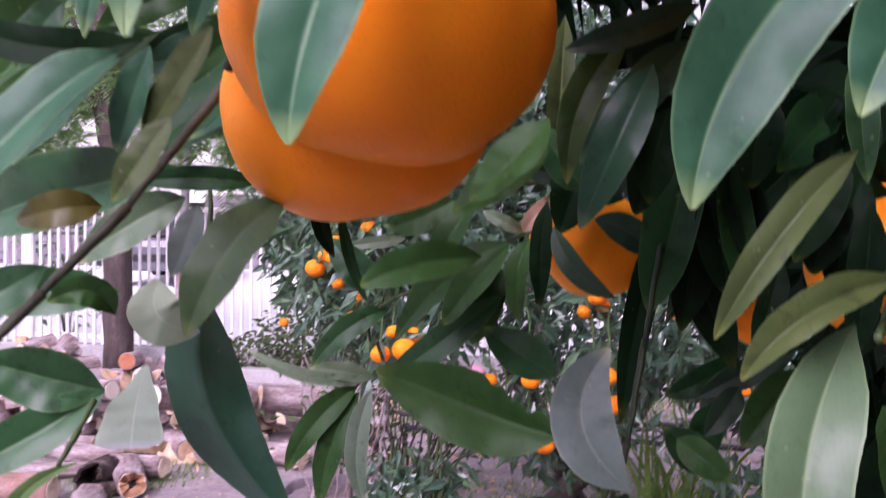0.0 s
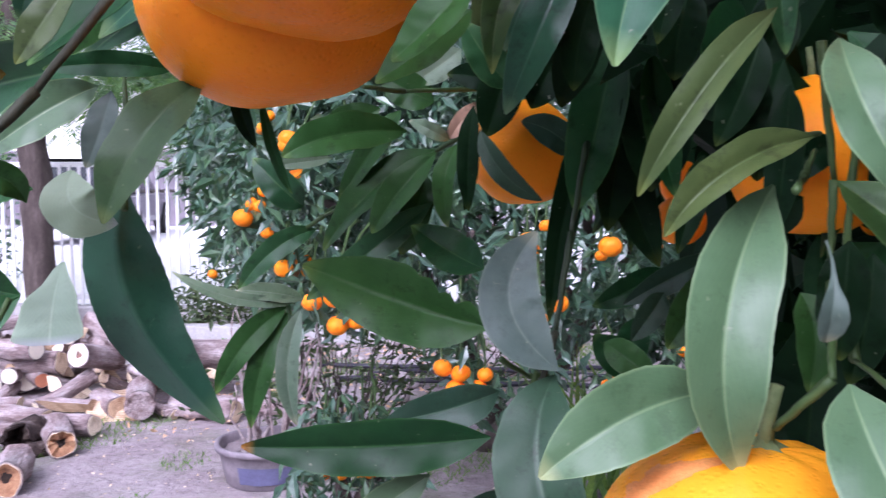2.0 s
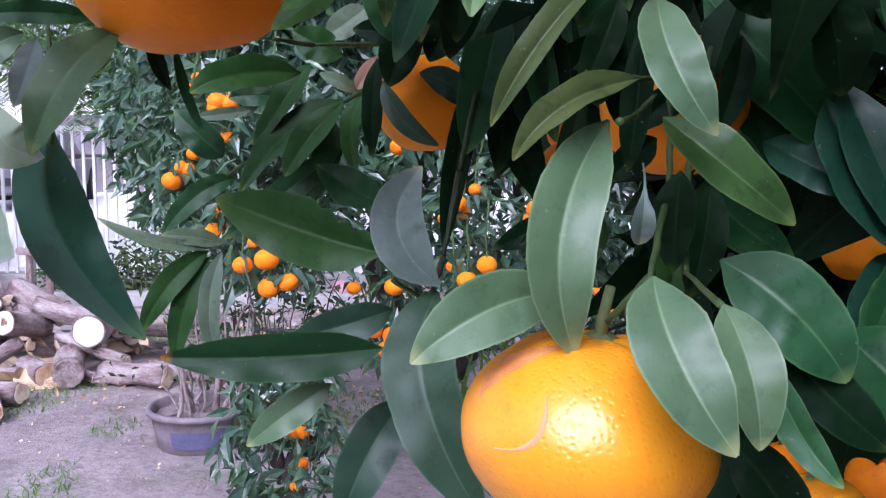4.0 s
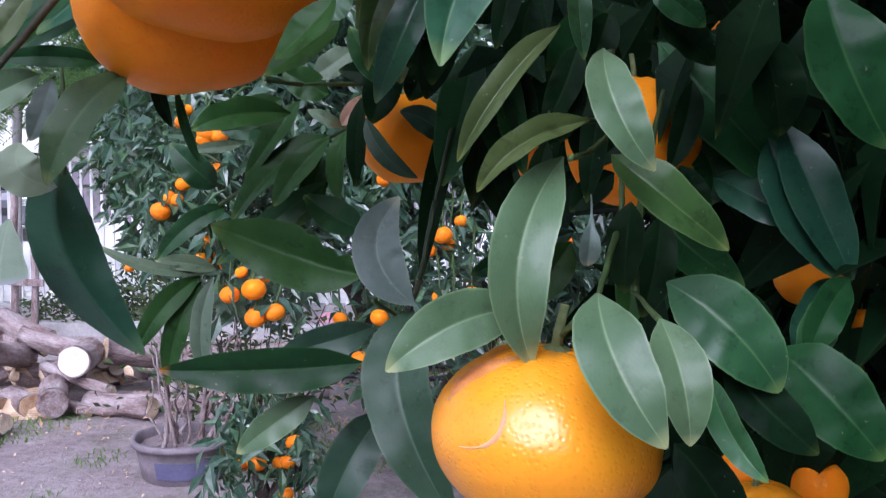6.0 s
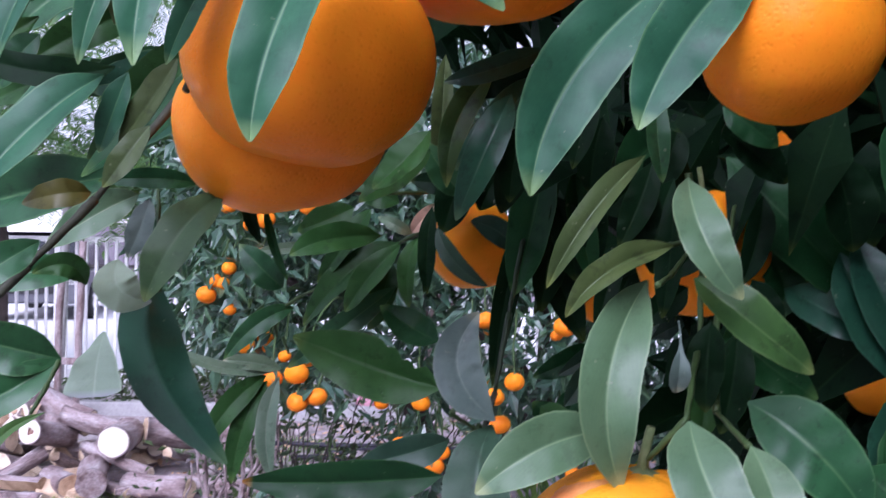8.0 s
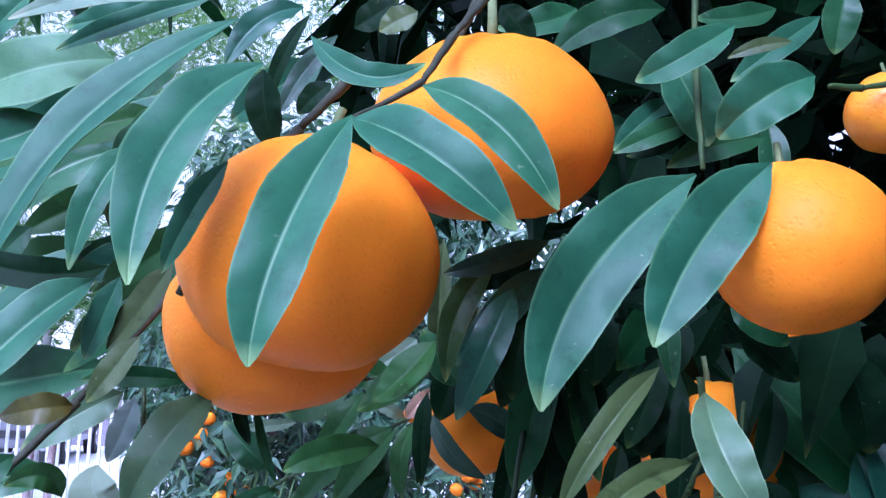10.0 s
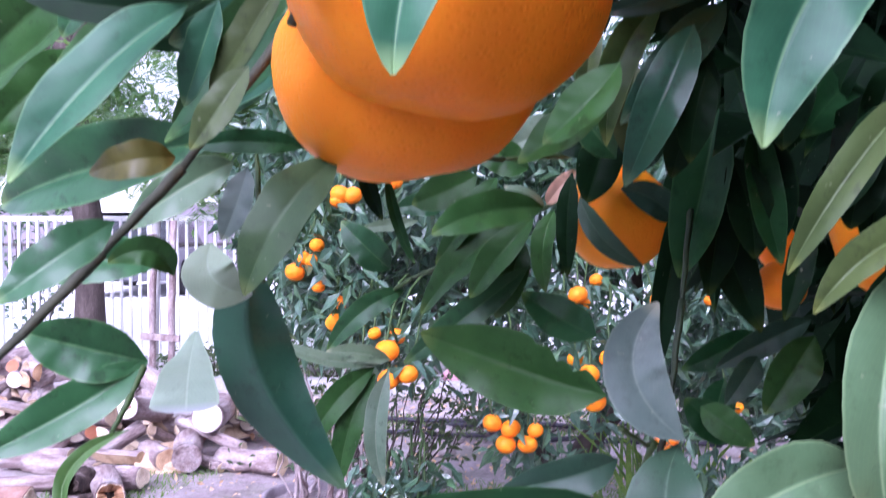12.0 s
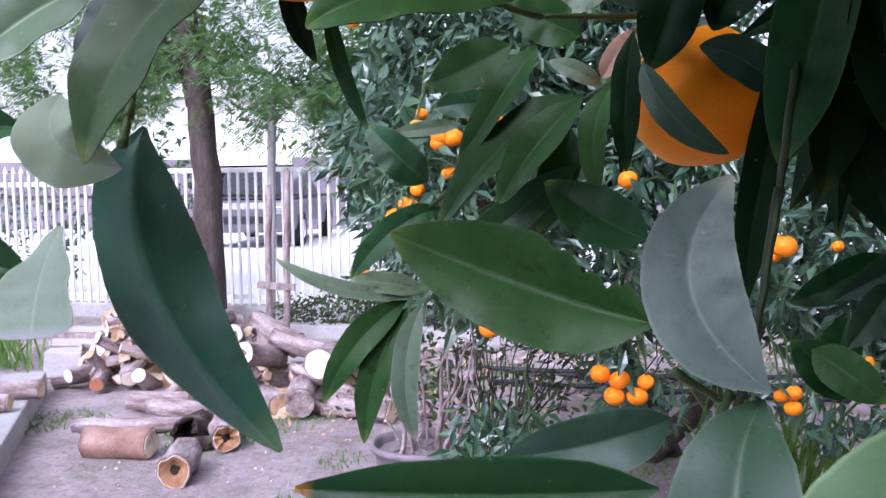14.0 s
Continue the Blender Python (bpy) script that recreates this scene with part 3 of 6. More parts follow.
def picket_fence():
    ob = thing("fence", "white-painted metal picket fence along the street", "fence", (0, 7.78, 0))
    for x in (-9.0, -6.9, -4.75, -3.35, -1.2, 0.95):
        bm = bmesh.new()
        box(bm, (0.07, 0.07, 1.28), (x, 0, 0.70), None, 0.006)
        part("post", bm, WHITEPAINT, ob)
    for x, w, z, material in ((-4.05, 10.0, 0.20, WHITEPAINT), (-7.0, 4.1, 1.22, WHITEPAINT), (-1.97, 5.85, 1.325, WHITEPAINT), (-4.05, 10.0, 1.10, DARKMETAL)):
        bm = bmesh.new()
        box(bm, (w, 0.03, 0.045 if material is WHITEPAINT else 0.025), (x, 0.02, z), None, 0.004)
        part("rail", bm, material, ob)
    bm = bmesh.new()
    box(bm, (0.024, 0.022, 1.20), (0, 0, 0.72), None, 0.003)
    plain = bpy.data.meshes.new("picket")
    bm.to_mesh(plain)
    bmesh.ops.create_cone(bm, segments=4, radius1=0.03, radius2=0.0, depth=0.07, matrix=Matrix.Translation((0, 0, 1.36)))
    spear = bpy.data.meshes.new("picket")
    bm.to_mesh(spear)
    bm.free()
    for me in (plain, spear):
        me.materials.append(WHITEPAINT)
    for i in range(118):
        x = -9.0 + 0.084 * i
        p = new("picket", spear if x < -5.0 else plain)
        p.parent = ob
        p.location = (x, -0.014, 0.0)
    return ob


picket_fence()

# an added glowing board far behind, standing in for the bright white sky
def sky_glow_backdrop():
    m = bpy.data.materials.new("sky_glow")
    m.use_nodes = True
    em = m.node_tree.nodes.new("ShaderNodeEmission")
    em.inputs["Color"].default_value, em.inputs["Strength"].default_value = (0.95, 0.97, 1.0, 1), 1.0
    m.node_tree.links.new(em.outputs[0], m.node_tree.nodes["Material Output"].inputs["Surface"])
    slab("backdrop", (260, 0.5, 44), (-20, 95, 22), 0, m, "glowing white backdrop added for the bright sky behind the street", "backdrop")


sky_glow_backdrop()

# unseen plain walls behind and beside, added to close the garden and block light
slab("wall_south", (26, 0.3, 2.4), (0, -4.0, 1.2), 0, UNSEENWALL, "unseen plain rendered wall added behind to block low light", "wall")
slab("wall_east", (0.3, 11.9, 4.2), (6.5, 2.15, 2.1), 0, UNSEENWALL, "unseen plain rendered wall added to close the side", "wall")


def house():
    ob = thing("house", "pale house with mauve lower wall coloured dark for shade and open garage", "house", (-7.5, 21, 0))
    for name, size, at, material in (
            ("lower_wall", (6.1, 0.3, 1.75), (-6.45, 0, 0.875), SHADEDWALL), ("wall", (6.1, 0.3, 1.45), (-6.45, 0, 2.475), WALLMAT),
            ("lower_wall", (12.8, 0.3, 1.75), (5.5, 0, 0.875), SHADEDWALL), ("wall", (12.8, 0.3, 1.45), (5.5, 0, 2.475), WALLMAT),
            ("lintel", (2.5, 0.3, 1.62), (-2.15, 0, 2.39), WALLMAT),
            ("garage_floor", (2.6, 4.5, 0.06), (-2.15, 2.42, 0.03), GARAGESHADE), ("garage_back", (2.6, 0.1, 2.1), (-2.15, 4.72, 1.05), GARAGESHADE),
            ("garage_side", (0.1, 4.4, 2.1), (-3.5, 2.4, 1.05), GARAGESHADE), ("garage_side", (0.1, 4.4, 2.1), (-0.8, 2.4, 1.05), GARAGESHADE),
            ("garage_ceiling", (2.6, 4.4, 0.1), (-2.15, 2.4, 2.15), GARAGESHADE), ("roof", (22.4, 5.6, 0.25), (1.2, 2.3, 3.33), WALLMAT)):
        bm = bmesh.new()
        box(bm, size, at, None, 0.01)
        part(name, bm, material, ob)
    for x in (-7.5, 6.0):
        bm = bmesh.new()
        box(bm, (1.5, 0.08, 1.0), (x, -0.18, 2.3), None, 0.01)
        w = part("window", bm, WHITEPAINT, ob)
        bm = bmesh.new()
        box(bm, (1.3, 0.03, 0.8), (x, -0.235, 2.3))
        part("pane", bm, CARGLASS, w)


house()


def car(at, rz):
    ob = thing("car", "grey parked car seen through the fence", "car", at)
    ob.rotation_euler = (0, 0, radians(rz))
    bm = bmesh.new()
    box(bm, (4.2, 1.7, 0.55), (0, 0, 0.55), None, 0.14)
    part("body", bm, CARPAINT, ob)
    bm = bmesh.new()
    v = [bm.verts.new(c) for c in ((-1.5, -0.76, 0.8), (1.2, -0.76, 0.8), (1.2, 0.76, 0.8), (-1.5, 0.76, 0.8), (-1.0, -0.6, 1.38), (0.5, -0.6, 1.38), (0.5, 0.6, 1.38), (-1.0, 0.6, 1.38))]
    for q in ((0, 3, 2, 1), (4, 5, 6, 7), (0, 1, 5, 4), (1, 2, 6, 5), (2, 3, 7, 6), (3, 0, 4, 7)):
        bm.faces.new([v[i] for i in q])
    bmesh.ops.bevel(bm, geom=bm.edges[:], offset=0.06, segments=2, affect="EDGES")
    part("cabin", bm, CARGLASS, ob)
    for x in (-1.35, 1.35):
        for y in (-0.78, 0.78):
            bm = bmesh.new()
            bmesh.ops.create_cone(bm, cap_ends=True, segments=24, radius1=0.31, radius2=0.31, depth=0.2, matrix=Matrix.Translation((x, y, 0.31)) @ Matrix.Rotation(radians(90), 4, "X"))
            w = part("wheel", bm, RUBBER, ob)
            bm = bmesh.new()
            bmesh.ops.create_cone(bm, cap_ends=True, segments=20, radius1=0.19, radius2=0.17, depth=0.22, matrix=Matrix.Translation((x, y, 0.31)) @ Matrix.Rotation(radians(90), 4, "X"))
            part("rim", bm, CHROME, w)
    for y in (-0.62, 0.62):
        bm = bmesh.new()
        box(bm, (0.08, 0.34, 0.14), (-2.09, y, 0.66), None, 0.02)
        part("headlight", bm, CHROME, ob)
    bm = bmesh.new()
    box(bm, (0.06, 0.8, 0.12), (-2.11, 0, 0.5), None, 0.01)
    part("grille", bm, RUBBER, ob)
    return ob


car((-7.3, 17.0, 0.05), 100)
# ---- the near mandarin tree ----
near_tree = thing("mandarin_tree", "mandarin tree hung with ripe orange fruit among glossy leaves", "tree", (0.62, 0.78, 0))
near_tree.matrix_world = pose(0.62, 0.78, 0)
TREE_AT = Vector((0.62, 0.78, 0.0))
leaf_count = [0]


def leaf(base, tip, width, look_key="green", tilt=0, bend=0.08, fold=25, sickle=0.0, notches=(), via=None, shape="lance"):
    leaf_count[0] += 1
    v, f, mi, uv = leaf_geometry(base, tip, width, tilt, bend, fold, leaf_count[0], 30, 4, sickle=sickle, notches=notches, via=via, shape=shape)
    o = Vector(base)
    ob = mesh_object("leaf", [p - o for p in v], f, [LEAF[look_key], UNDER if look_key in ("green", "sage", "olive") else LEAF[look_key]], near_tree, True, mi, uv)
    ob.location = o - TREE_AT
    return ob


def mandarin(at, rx, rz, seed, light=False):
    v, f = fruit_mesh(rx, rz, seed)
    ob = mesh_object("mandarin", v, f, [PEEL_LIGHT if light else PEEL_LIT if seed in (5, 6, 9) else PEEL], near_tree)
    rng = random.Random(seed + 40)
    ob.location = Vector(at) - TREE_AT
    ob.rotation_euler = (radians(rng.uniform(-14, 6)), radians(rng.uniform(-10, 10)), rng.uniform(0, 6))
    cv, cf = calyx_geometry(rx, rz * 0.9)
    mesh_object("calyx", cv, cf, [CALYX], ob)
    return ob


def rel(*c):
    return Vector(c) - TREE_AT


branch(near_tree, rel(0.62, 0.78, -0.05), rel(0.56, 0.80, 0.62), 0.055, 0.045, BARK, 0.02, 0.012, 1, "trunk", 8, 12, (1, 0, 0))
for k, (b, r0, sg) in enumerate((((0.30, 0.62, 1.62), 0.026, 0.05), ((0.95, 0.7, 1.7), 0.026, 0.05), ((0.6, 1.25, 1.75), 0.026, 0.04), ((0.45, 0.5, 1.35), 0.018, 0.03), ((0.55, 0.9, 2.0), 0.024, 0.02))):
    branch(near_tree, rel(0.56, 0.80, 0.6), rel(*b), r0, 0.009, BARK, -sg, 0.012, 10 + k, "limb")
# fruit of the near tree: centre, half width, half height, tilt
mandarin((-0.0546, 0.2831, 1.3169), 0.0390, 0.0349, 0)
mandarin((-0.0688, 0.3159, 1.3009), 0.0372, 0.0321, 1)
mandarin((0.0005, 0.3091, 1.3641), 0.0404, 0.0313, 2)
mandarin((0.0880, 0.2705, 1.3205), 0.0263, 0.0248, 3)
mandarin((0.0440, 0.2688, 1.1692), 0.0337, 0.0259, 4, True)
mandarin((-0.0004, 0.4620, 1.2605), 0.0228, 0.0222, 5)
mandarin((0.0967, 0.4001, 1.2576), 0.0286, 0.0281, 6)
mandarin((0.0604, 0.4410, 1.2483), 0.0080, 0.0091, 7)
mandarin((0.0585, 0.4299, 1.2341), 0.0099, 0.0094, 8)
mandarin((0.1908, 0.4375, 1.1984), 0.0165, 0.0155, 9)
mandarin((0.1632, 0.4755, 1.3116), 0.0125, 0.0120, 10)
mandarin((0.1351, 0.3386, 1.1127), 0.0196, 0.0181, 11, True)
mandarin((0.1695, 0.3688, 1.1191), 0.0112, 0.0108, 12)
mandarin((0.1383, 0.3796, 1.1191), 0.0104, 0.0097, 13)
mandarin((0.1414, 0.4500, 1.2348), 0.0087, 0.0087, 14)
mandarin((0.1971, 0.4144, 1.1562), 0.0102, 0.0097, 15)
mandarin((0.1294, 0.3001, 1.3706), 0.0138, 0.0131, 16, True)
mandarin((0.2138, 0.4300, 1.1748), 0.0084, 0.0080, 17)
low_fruit = [o for o in near_tree.children if o.name.startswith("mandarin")][4]
skin_mark(low_fruit, 0.0337, 0.0259, 4, (-0.42, 0.60), (-0.44, 0.12), (-0.78, 0.07), 0.022, SCAR, "scar")
skin_mark(low_fruit, 0.0337, 0.0259, 4, (-0.86, 0.44), (-0.70, 0.80), (-0.22, 0.93), 0.034, BROWNSCAR, "scar")
# leaves of the near tree: stalk end, tip, width, look, tilt, sag, fold
leaf((0.0480, 0.2740, 1.2497), (0.0378, 0.2560, 1.1922), 0.0205, "sage", 0, 0.0, 32, via=(0.0334, 0.2520, 1.2227))
leaf((0.0346, 0.2680, 1.2059), (-0.0024, 0.2558, 1.1904), 0.0189, "sage", 10, 0.0, 25, via=(0.0157, 0.2580, 1.2026))
leaf((0.0520, 0.2380, 1.2146), (0.0642, 0.2137, 1.1816), 0.0186, "sage", 0, 0.0, 20, via=(0.0534, 0.2198, 1.2001))
leaf((0.0693, 0.2426, 1.2075), (0.0738, 0.2275, 1.1781), 0.0149, "sage", 0, 0.0, 20, via=(0.0718, 0.2291, 1.1945))
leaf((0.0566, 0.2620, 1.2792), (0.0682, 0.2474, 1.2458), 0.0148, "sage", 0, 0.0, 25, via=(0.0576, 0.2470, 1.2622))
leaf((0.0627, 0.2770, 1.2505), (0.0972, 0.2737, 1.2230), 0.0175, "lime", -15, 0.0, 30, via=(0.0769, 0.2680, 1.2380))
leaf((0.0451, 0.2650, 1.2858), (0.0167, 0.2570, 1.2478), 0.0123, "olive", 18, 0.0, 50, via=(0.0283, 0.2560, 1.2678))
leaf((0.0549, 0.2700, 1.2601), (0.0222, 0.2580, 1.2397), 0.0128, "olive", 18, 0.0, 50, via=(0.0344, 0.2580, 1.2527))
leaf((0.1026, 0.3849, 1.2982), (0.1551, 0.3699, 1.2395), 0.0314, "mid", 0, 0.0, 20, via=(0.1285, 0.3714, 1.2670))
leaf((0.1459, 0.3622, 1.2656), (0.1695, 0.3480, 1.2059), 0.0229, "teal", 0, 0.0, 20, via=(0.1550, 0.3491, 1.2357))
leaf((0.1255, 0.3806, 1.2443), (0.1540, 0.3591, 1.2256), 0.0181, "teal", 0, 0.0, 20, via=(0.1377, 0.3639, 1.2357))
leaf((0.0857, 0.2982, 1.2105), (0.1185, 0.2854, 1.1778), 0.0255, "green", 0, 0.0, 20, via=(0.1030, 0.2858, 1.1972))
leaf((0.0934, 0.2763, 1.1851), (0.1003, 0.2447, 1.1630), 0.0109, "green", 30, 0.0, 32, via=(0.0928, 0.2545, 1.1740))
leaf((0.1292, 0.3165, 1.1861), (0.1571, 0.2946, 1.1535), 0.0280, "mid", 0, 0.0, 20, via=(0.1409, 0.2995, 1.1726))
leaf((0.0528, 0.2548, 1.2393), (0.0505, 0.2465, 1.2206), 0.0070, "grey", 0, 0.0, 32, via=(0.0511, 0.2447, 1.2314), shape="drop")
leaf((0.1352, 0.3046, 1.3046), (0.1573, 0.3010, 1.2540), 0.0289, "mid", 0, 0.0, 20, via=(0.1413, 0.2968, 1.2788))
leaf((0.1637, 0.3380, 1.2073), (0.1436, 0.3255, 1.1794), 0.0151, "mid", 0, 0.0, 20, via=(0.1499, 0.3257, 1.1966))
leaf((-0.0137, 0.3430, 1.2067), (-0.0696, 0.3456, 1.2250), 0.0272, "moss", 0, 0.0, 32, via=(-0.0405, 0.3470, 1.2139), notches=((0.20, 1, 0.5, 0.045), (0.30, 1, 0.42, 0.05), (0.42, 1, 0.2, 0.05)))
leaf((-0.0156, 0.3600, 1.2226), (-0.0392, 0.3720, 1.2354), 0.0148, "mid", 15, 0.0, 15, via=(-0.0266, 0.3700, 1.2271))
leaf((0.0046, 0.3214, 1.1974), (0.0192, 0.2933, 1.1325), 0.0243, "slate", 10, 0.0, 20, via=(0.0004, 0.3014, 1.1717))
leaf((-0.0074, 0.3662, 1.1494), (-0.0299, 0.3518, 1.1079), 0.0203, "slate", 0, 0.0, 20, via=(-0.0197, 0.3530, 1.1337))
leaf((-0.0129, 0.3300, 1.1774), (-0.0818, 0.3186, 1.1770), 0.0190, "tipped", 0, 0.0, 32, via=(-0.0454, 0.3250, 1.1757))
leaf((-0.0104, 0.3401, 1.1884), (-0.0446, 0.3408, 1.1784), 0.0147, "slate", 0, 0.0, 32, via=(-0.0262, 0.3345, 1.1838))
leaf((-0.0309, 0.3382, 1.1634), (-0.0592, 0.3363, 1.1425), 0.0124, "sage", 0, 0.06, 20)
leaf((-0.1136, 0.3225, 1.2476), (-0.0911, 0.3340, 1.1791), 0.0262, "gloss", -6, 0.0, -30, via=(-0.1148, 0.3250, 1.2155))
leaf((-0.1224, 0.3085, 1.2532), (-0.1115, 0.3107, 1.2391), 0.0155, "thin", 0, 0.0, 15, via=(-0.1201, 0.3036, 1.2437), shape="round")
leaf((-0.1303, 0.3180, 1.2281), (-0.1286, 0.3050, 1.2074), 0.0206, "thin", 0, 0.0, 15, via=(-0.1295, 0.3100, 1.2186), shape="fan")
leaf((-0.1553, 0.3416, 1.2156), (-0.1893, 0.3290, 1.2261), 0.0225, "green", 0, 0.0, 32, via=(-0.1731, 0.3350, 1.2205))
leaf((-0.1553, 0.3416, 1.2156), (-0.1978, 0.3180, 1.1898), 0.0181, "green", 0, 0.0, 32, via=(-0.1747, 0.3300, 1.2020))
leaf((-0.0878, 0.3100, 1.2765), (-0.1088, 0.2946, 1.2400), 0.0168, "shade", 10, 0.0, 20, via=(-0.0985, 0.2948, 1.2608))
leaf((-0.1142, 0.3151, 1.2743), (-0.1213, 0.3138, 1.2539), 0.0095, "grey", 0, 0.05, 20)
leaf((-0.0981, 0.3180, 1.2799), (-0.1303, 0.3100, 1.2797), 0.0079, "mid", 0, 0.0, 25, via=(-0.1128, 0.3120, 1.2810))
leaf((-0.1318, 0.345, 1.285), (-0.2350, 0.395, 1.2660), 0.0340, "green", 0, .06, 40, 0)
leaf((-0.1191, 0.3180, 1.2758), (-0.1477, 0.3100, 1.2570), 0.0142, "sage", 0, 0.0, 25, via=(-0.1315, 0.3120, 1.2683))
leaf((-0.1106, 0.2546, 1.2725), (-0.1290, 0.2527, 1.2692), 0.0086, "brown", 0, 0.0, 20, via=(-0.1169, 0.2476, 1.2715))
leaf((-0.1284, 0.2629, 1.2590), (-0.1491, 0.2502, 1.2414), 0.0118, "green", 0, 0.08, 20)
leaf((-0.1401, 0.3217, 1.2481), (-0.1841, 0.3170, 1.2457), 0.0196, "green", 0, 0.08, 45)
leaf((-0.1104, 0.2620, 1.3067), (-0.1409, 0.2420, 1.2669), 0.0176, "bluish", 10, 0.0, 30, via=(-0.1256, 0.2500, 1.2897))
leaf((-0.1143, 0.2816, 1.3130), (-0.1657, 0.2761, 1.3195), 0.0106, "dark", 0, 0.0, 20, via=(-0.1351, 0.2729, 1.3096))
leaf((-0.0702, 0.2430, 1.3750), (-0.1219, 0.2210, 1.2995), 0.0164, "bluish", 15, 0.0, 30, via=(-0.1043, 0.2260, 1.3390))
leaf((-0.0631, 0.2420, 1.3623), (-0.0843, 0.2120, 1.2997), 0.0195, "bluish", 0, 0.0, 30, via=(-0.0813, 0.2250, 1.3362))
leaf((-0.0718, 0.2459, 1.3367), (-0.0873, 0.2459, 1.3067), 0.0091, "bluish", 0, 0.06, 30)
leaf((-0.0385, 0.2360, 1.3468), (-0.0569, 0.2124, 1.2823), 0.0204, "bluish", 0, 0.0, 30, via=(-0.0517, 0.2180, 1.3120))
leaf((-0.0382, 0.2355, 1.3459), (0.0019, 0.2167, 1.3145), 0.0184, "bluish", -10, 0.0, 30, via=(-0.0183, 0.2180, 1.3324))
leaf((-0.0212, 0.2480, 1.3591), (0.0136, 0.2347, 1.3231), 0.0154, "bluish", 0, 0.0, 30, via=(-0.0013, 0.2360, 1.3449))
leaf((-0.0674, 0.2576, 1.3884), (-0.1398, 0.2593, 1.3803), 0.0095, "pale", 0, 0.06, 20)
leaf((-0.0839, 0.2673, 1.3916), (-0.1303, 0.2702, 1.3753), 0.0087, "bluish", 0, 0.06, 30)
leaf((-0.1165, 0.2810, 1.3768), (-0.1667, 0.2817, 1.3609), 0.0223, "pale2", 0, 0.0, 15, via=(-0.1402, 0.2753, 1.3705))
leaf((-0.1338, 0.2843, 1.3585), (-0.1790, 0.2855, 1.3436), 0.0199, "bluish", 0, 0.0, 30, via=(-0.1508, 0.2789, 1.3486))
leaf((-0.1023, 0.2620, 1.3442), (-0.1145, 0.2540, 1.3081), 0.0113, "bluish", 0, 0.0, 30, via=(-0.1095, 0.2560, 1.3297))
leaf((-0.1030, 0.2610, 1.3074), (-0.1125, 0.2648, 1.2848), 0.0096, "bluish", 0, 0.06, 30)
leaf((-0.0556, 0.2679, 1.3867), (-0.0676, 0.2724, 1.3599), 0.0052, "dark", 0, 0.06, 20)
leaf((-0.0550, 0.2691, 1.3809), (-0.0208, 0.2605, 1.3701), 0.0096, "bluish", 0, 0.0, 30, via=(-0.0380, 0.2588, 1.3654))
leaf((0.0577, 0.2700, 1.3415), (0.0118, 0.2570, 1.2734), 0.0265, "bluish", 0, 0.0, 30, via=(0.0248, 0.2620, 1.3095))
leaf((0.0743, 0.2546, 1.3414), (0.0384, 0.2412, 1.2900), 0.0233, "bluish", 0, 0.0, 30, via=(0.0518, 0.2470, 1.3166))
leaf((0.0628, 0.3235, 1.4152), (0.0227, 0.3265, 1.3979), 0.0156, "mid", 0, 0.06, 20, 0.05)
leaf((0.0787, 0.2958, 1.3982), (0.0468, 0.2992, 1.3796), 0.0143, "bluish", 0, 0.0, 30, via=(0.0608, 0.2915, 1.3853))
leaf((0.0974, 0.2797, 1.3756), (0.0683, 0.2828, 1.3561), 0.0207, "bluish", 0, 0.0, 30, via=(0.0797, 0.2752, 1.3662))
leaf((0.0615, 0.3167, 1.3948), (0.0765, 0.3217, 1.3644), 0.0213, "bluish", 0, 0.06, 20)
leaf((0.0728, 0.3298, 1.3765), (0.0502, 0.3322, 1.3631), 0.0132, "dark", 0, 0.06, 20)
leaf((0.0102, 0.3342, 1.3147), (-0.0091, 0.3323, 1.2688), 0.0151, "teal", 10, 0.0, 25, via=(0.0008, 0.3272, 1.2928))
leaf((0.0160, 0.3439, 1.3038), (0.0106, 0.3427, 1.2760), 0.0124, "dark", 0, 0.06, 25)
leaf((-0.0148, 0.4050, 1.3438), (-0.0178, 0.4027, 1.2857), 0.0145, "olive", 0, 0.04, 50)
leaf((-0.0078, 0.4042, 1.3195), (-0.0117, 0.4031, 1.2917), 0.0082, "green", 0, 0.04, 30)
leaf((-0.0178, 0.4250, 1.2688), (0.0054, 0.4200, 1.2422), 0.0098, "slate", 10, 0.0, 25, via=(-0.0096, 0.4200, 1.2529))
leaf((0.0193, 0.4250, 1.2581), (-0.0025, 0.4200, 1.2715), 0.0130, "slate", 0, 0.0, 20, via=(0.0095, 0.4220, 1.2673))
leaf((-0.0305, 0.4471, 1.2663), (-0.0185, 0.4413, 1.2803), 0.0081, "dry", 0, 0.0, 32, via=(-0.0250, 0.4382, 1.2732))
leaf((-0.0323, 0.2862, 1.2621), (-0.0568, 0.2657, 1.2559), 0.0104, "moss", 5, 0.0, 30, via=(-0.0456, 0.2700, 1.2606))
leaf((-0.1126, 0.5524, 1.2349), (-0.1379, 0.5485, 1.2600), 0.0192, "green", 0, 0.0, 20, via=(-0.1233, 0.5444, 1.2458))
leaf((-0.0835, 0.5617, 1.2676), (-0.1101, 0.5555, 1.2671), 0.0137, "green", 0, 0.06, 20)
leaf((-0.0980, 0.5577, 1.2603), (-0.1282, 0.5504, 1.2564), 0.0075, "pale", 0, 0.06, 20)
leaf((-0.0512, 0.4529, 1.2780), (-0.0766, 0.4505, 1.2415), 0.0138, "moss", 20, 0.0, 30, via=(-0.0620, 0.4457, 1.2612))
leaf((-0.0369, 0.4518, 1.2618), (-0.0828, 0.4485, 1.2206), 0.0184, "moss", 30, 0.0, 30, via=(-0.0619, 0.4441, 1.2452))
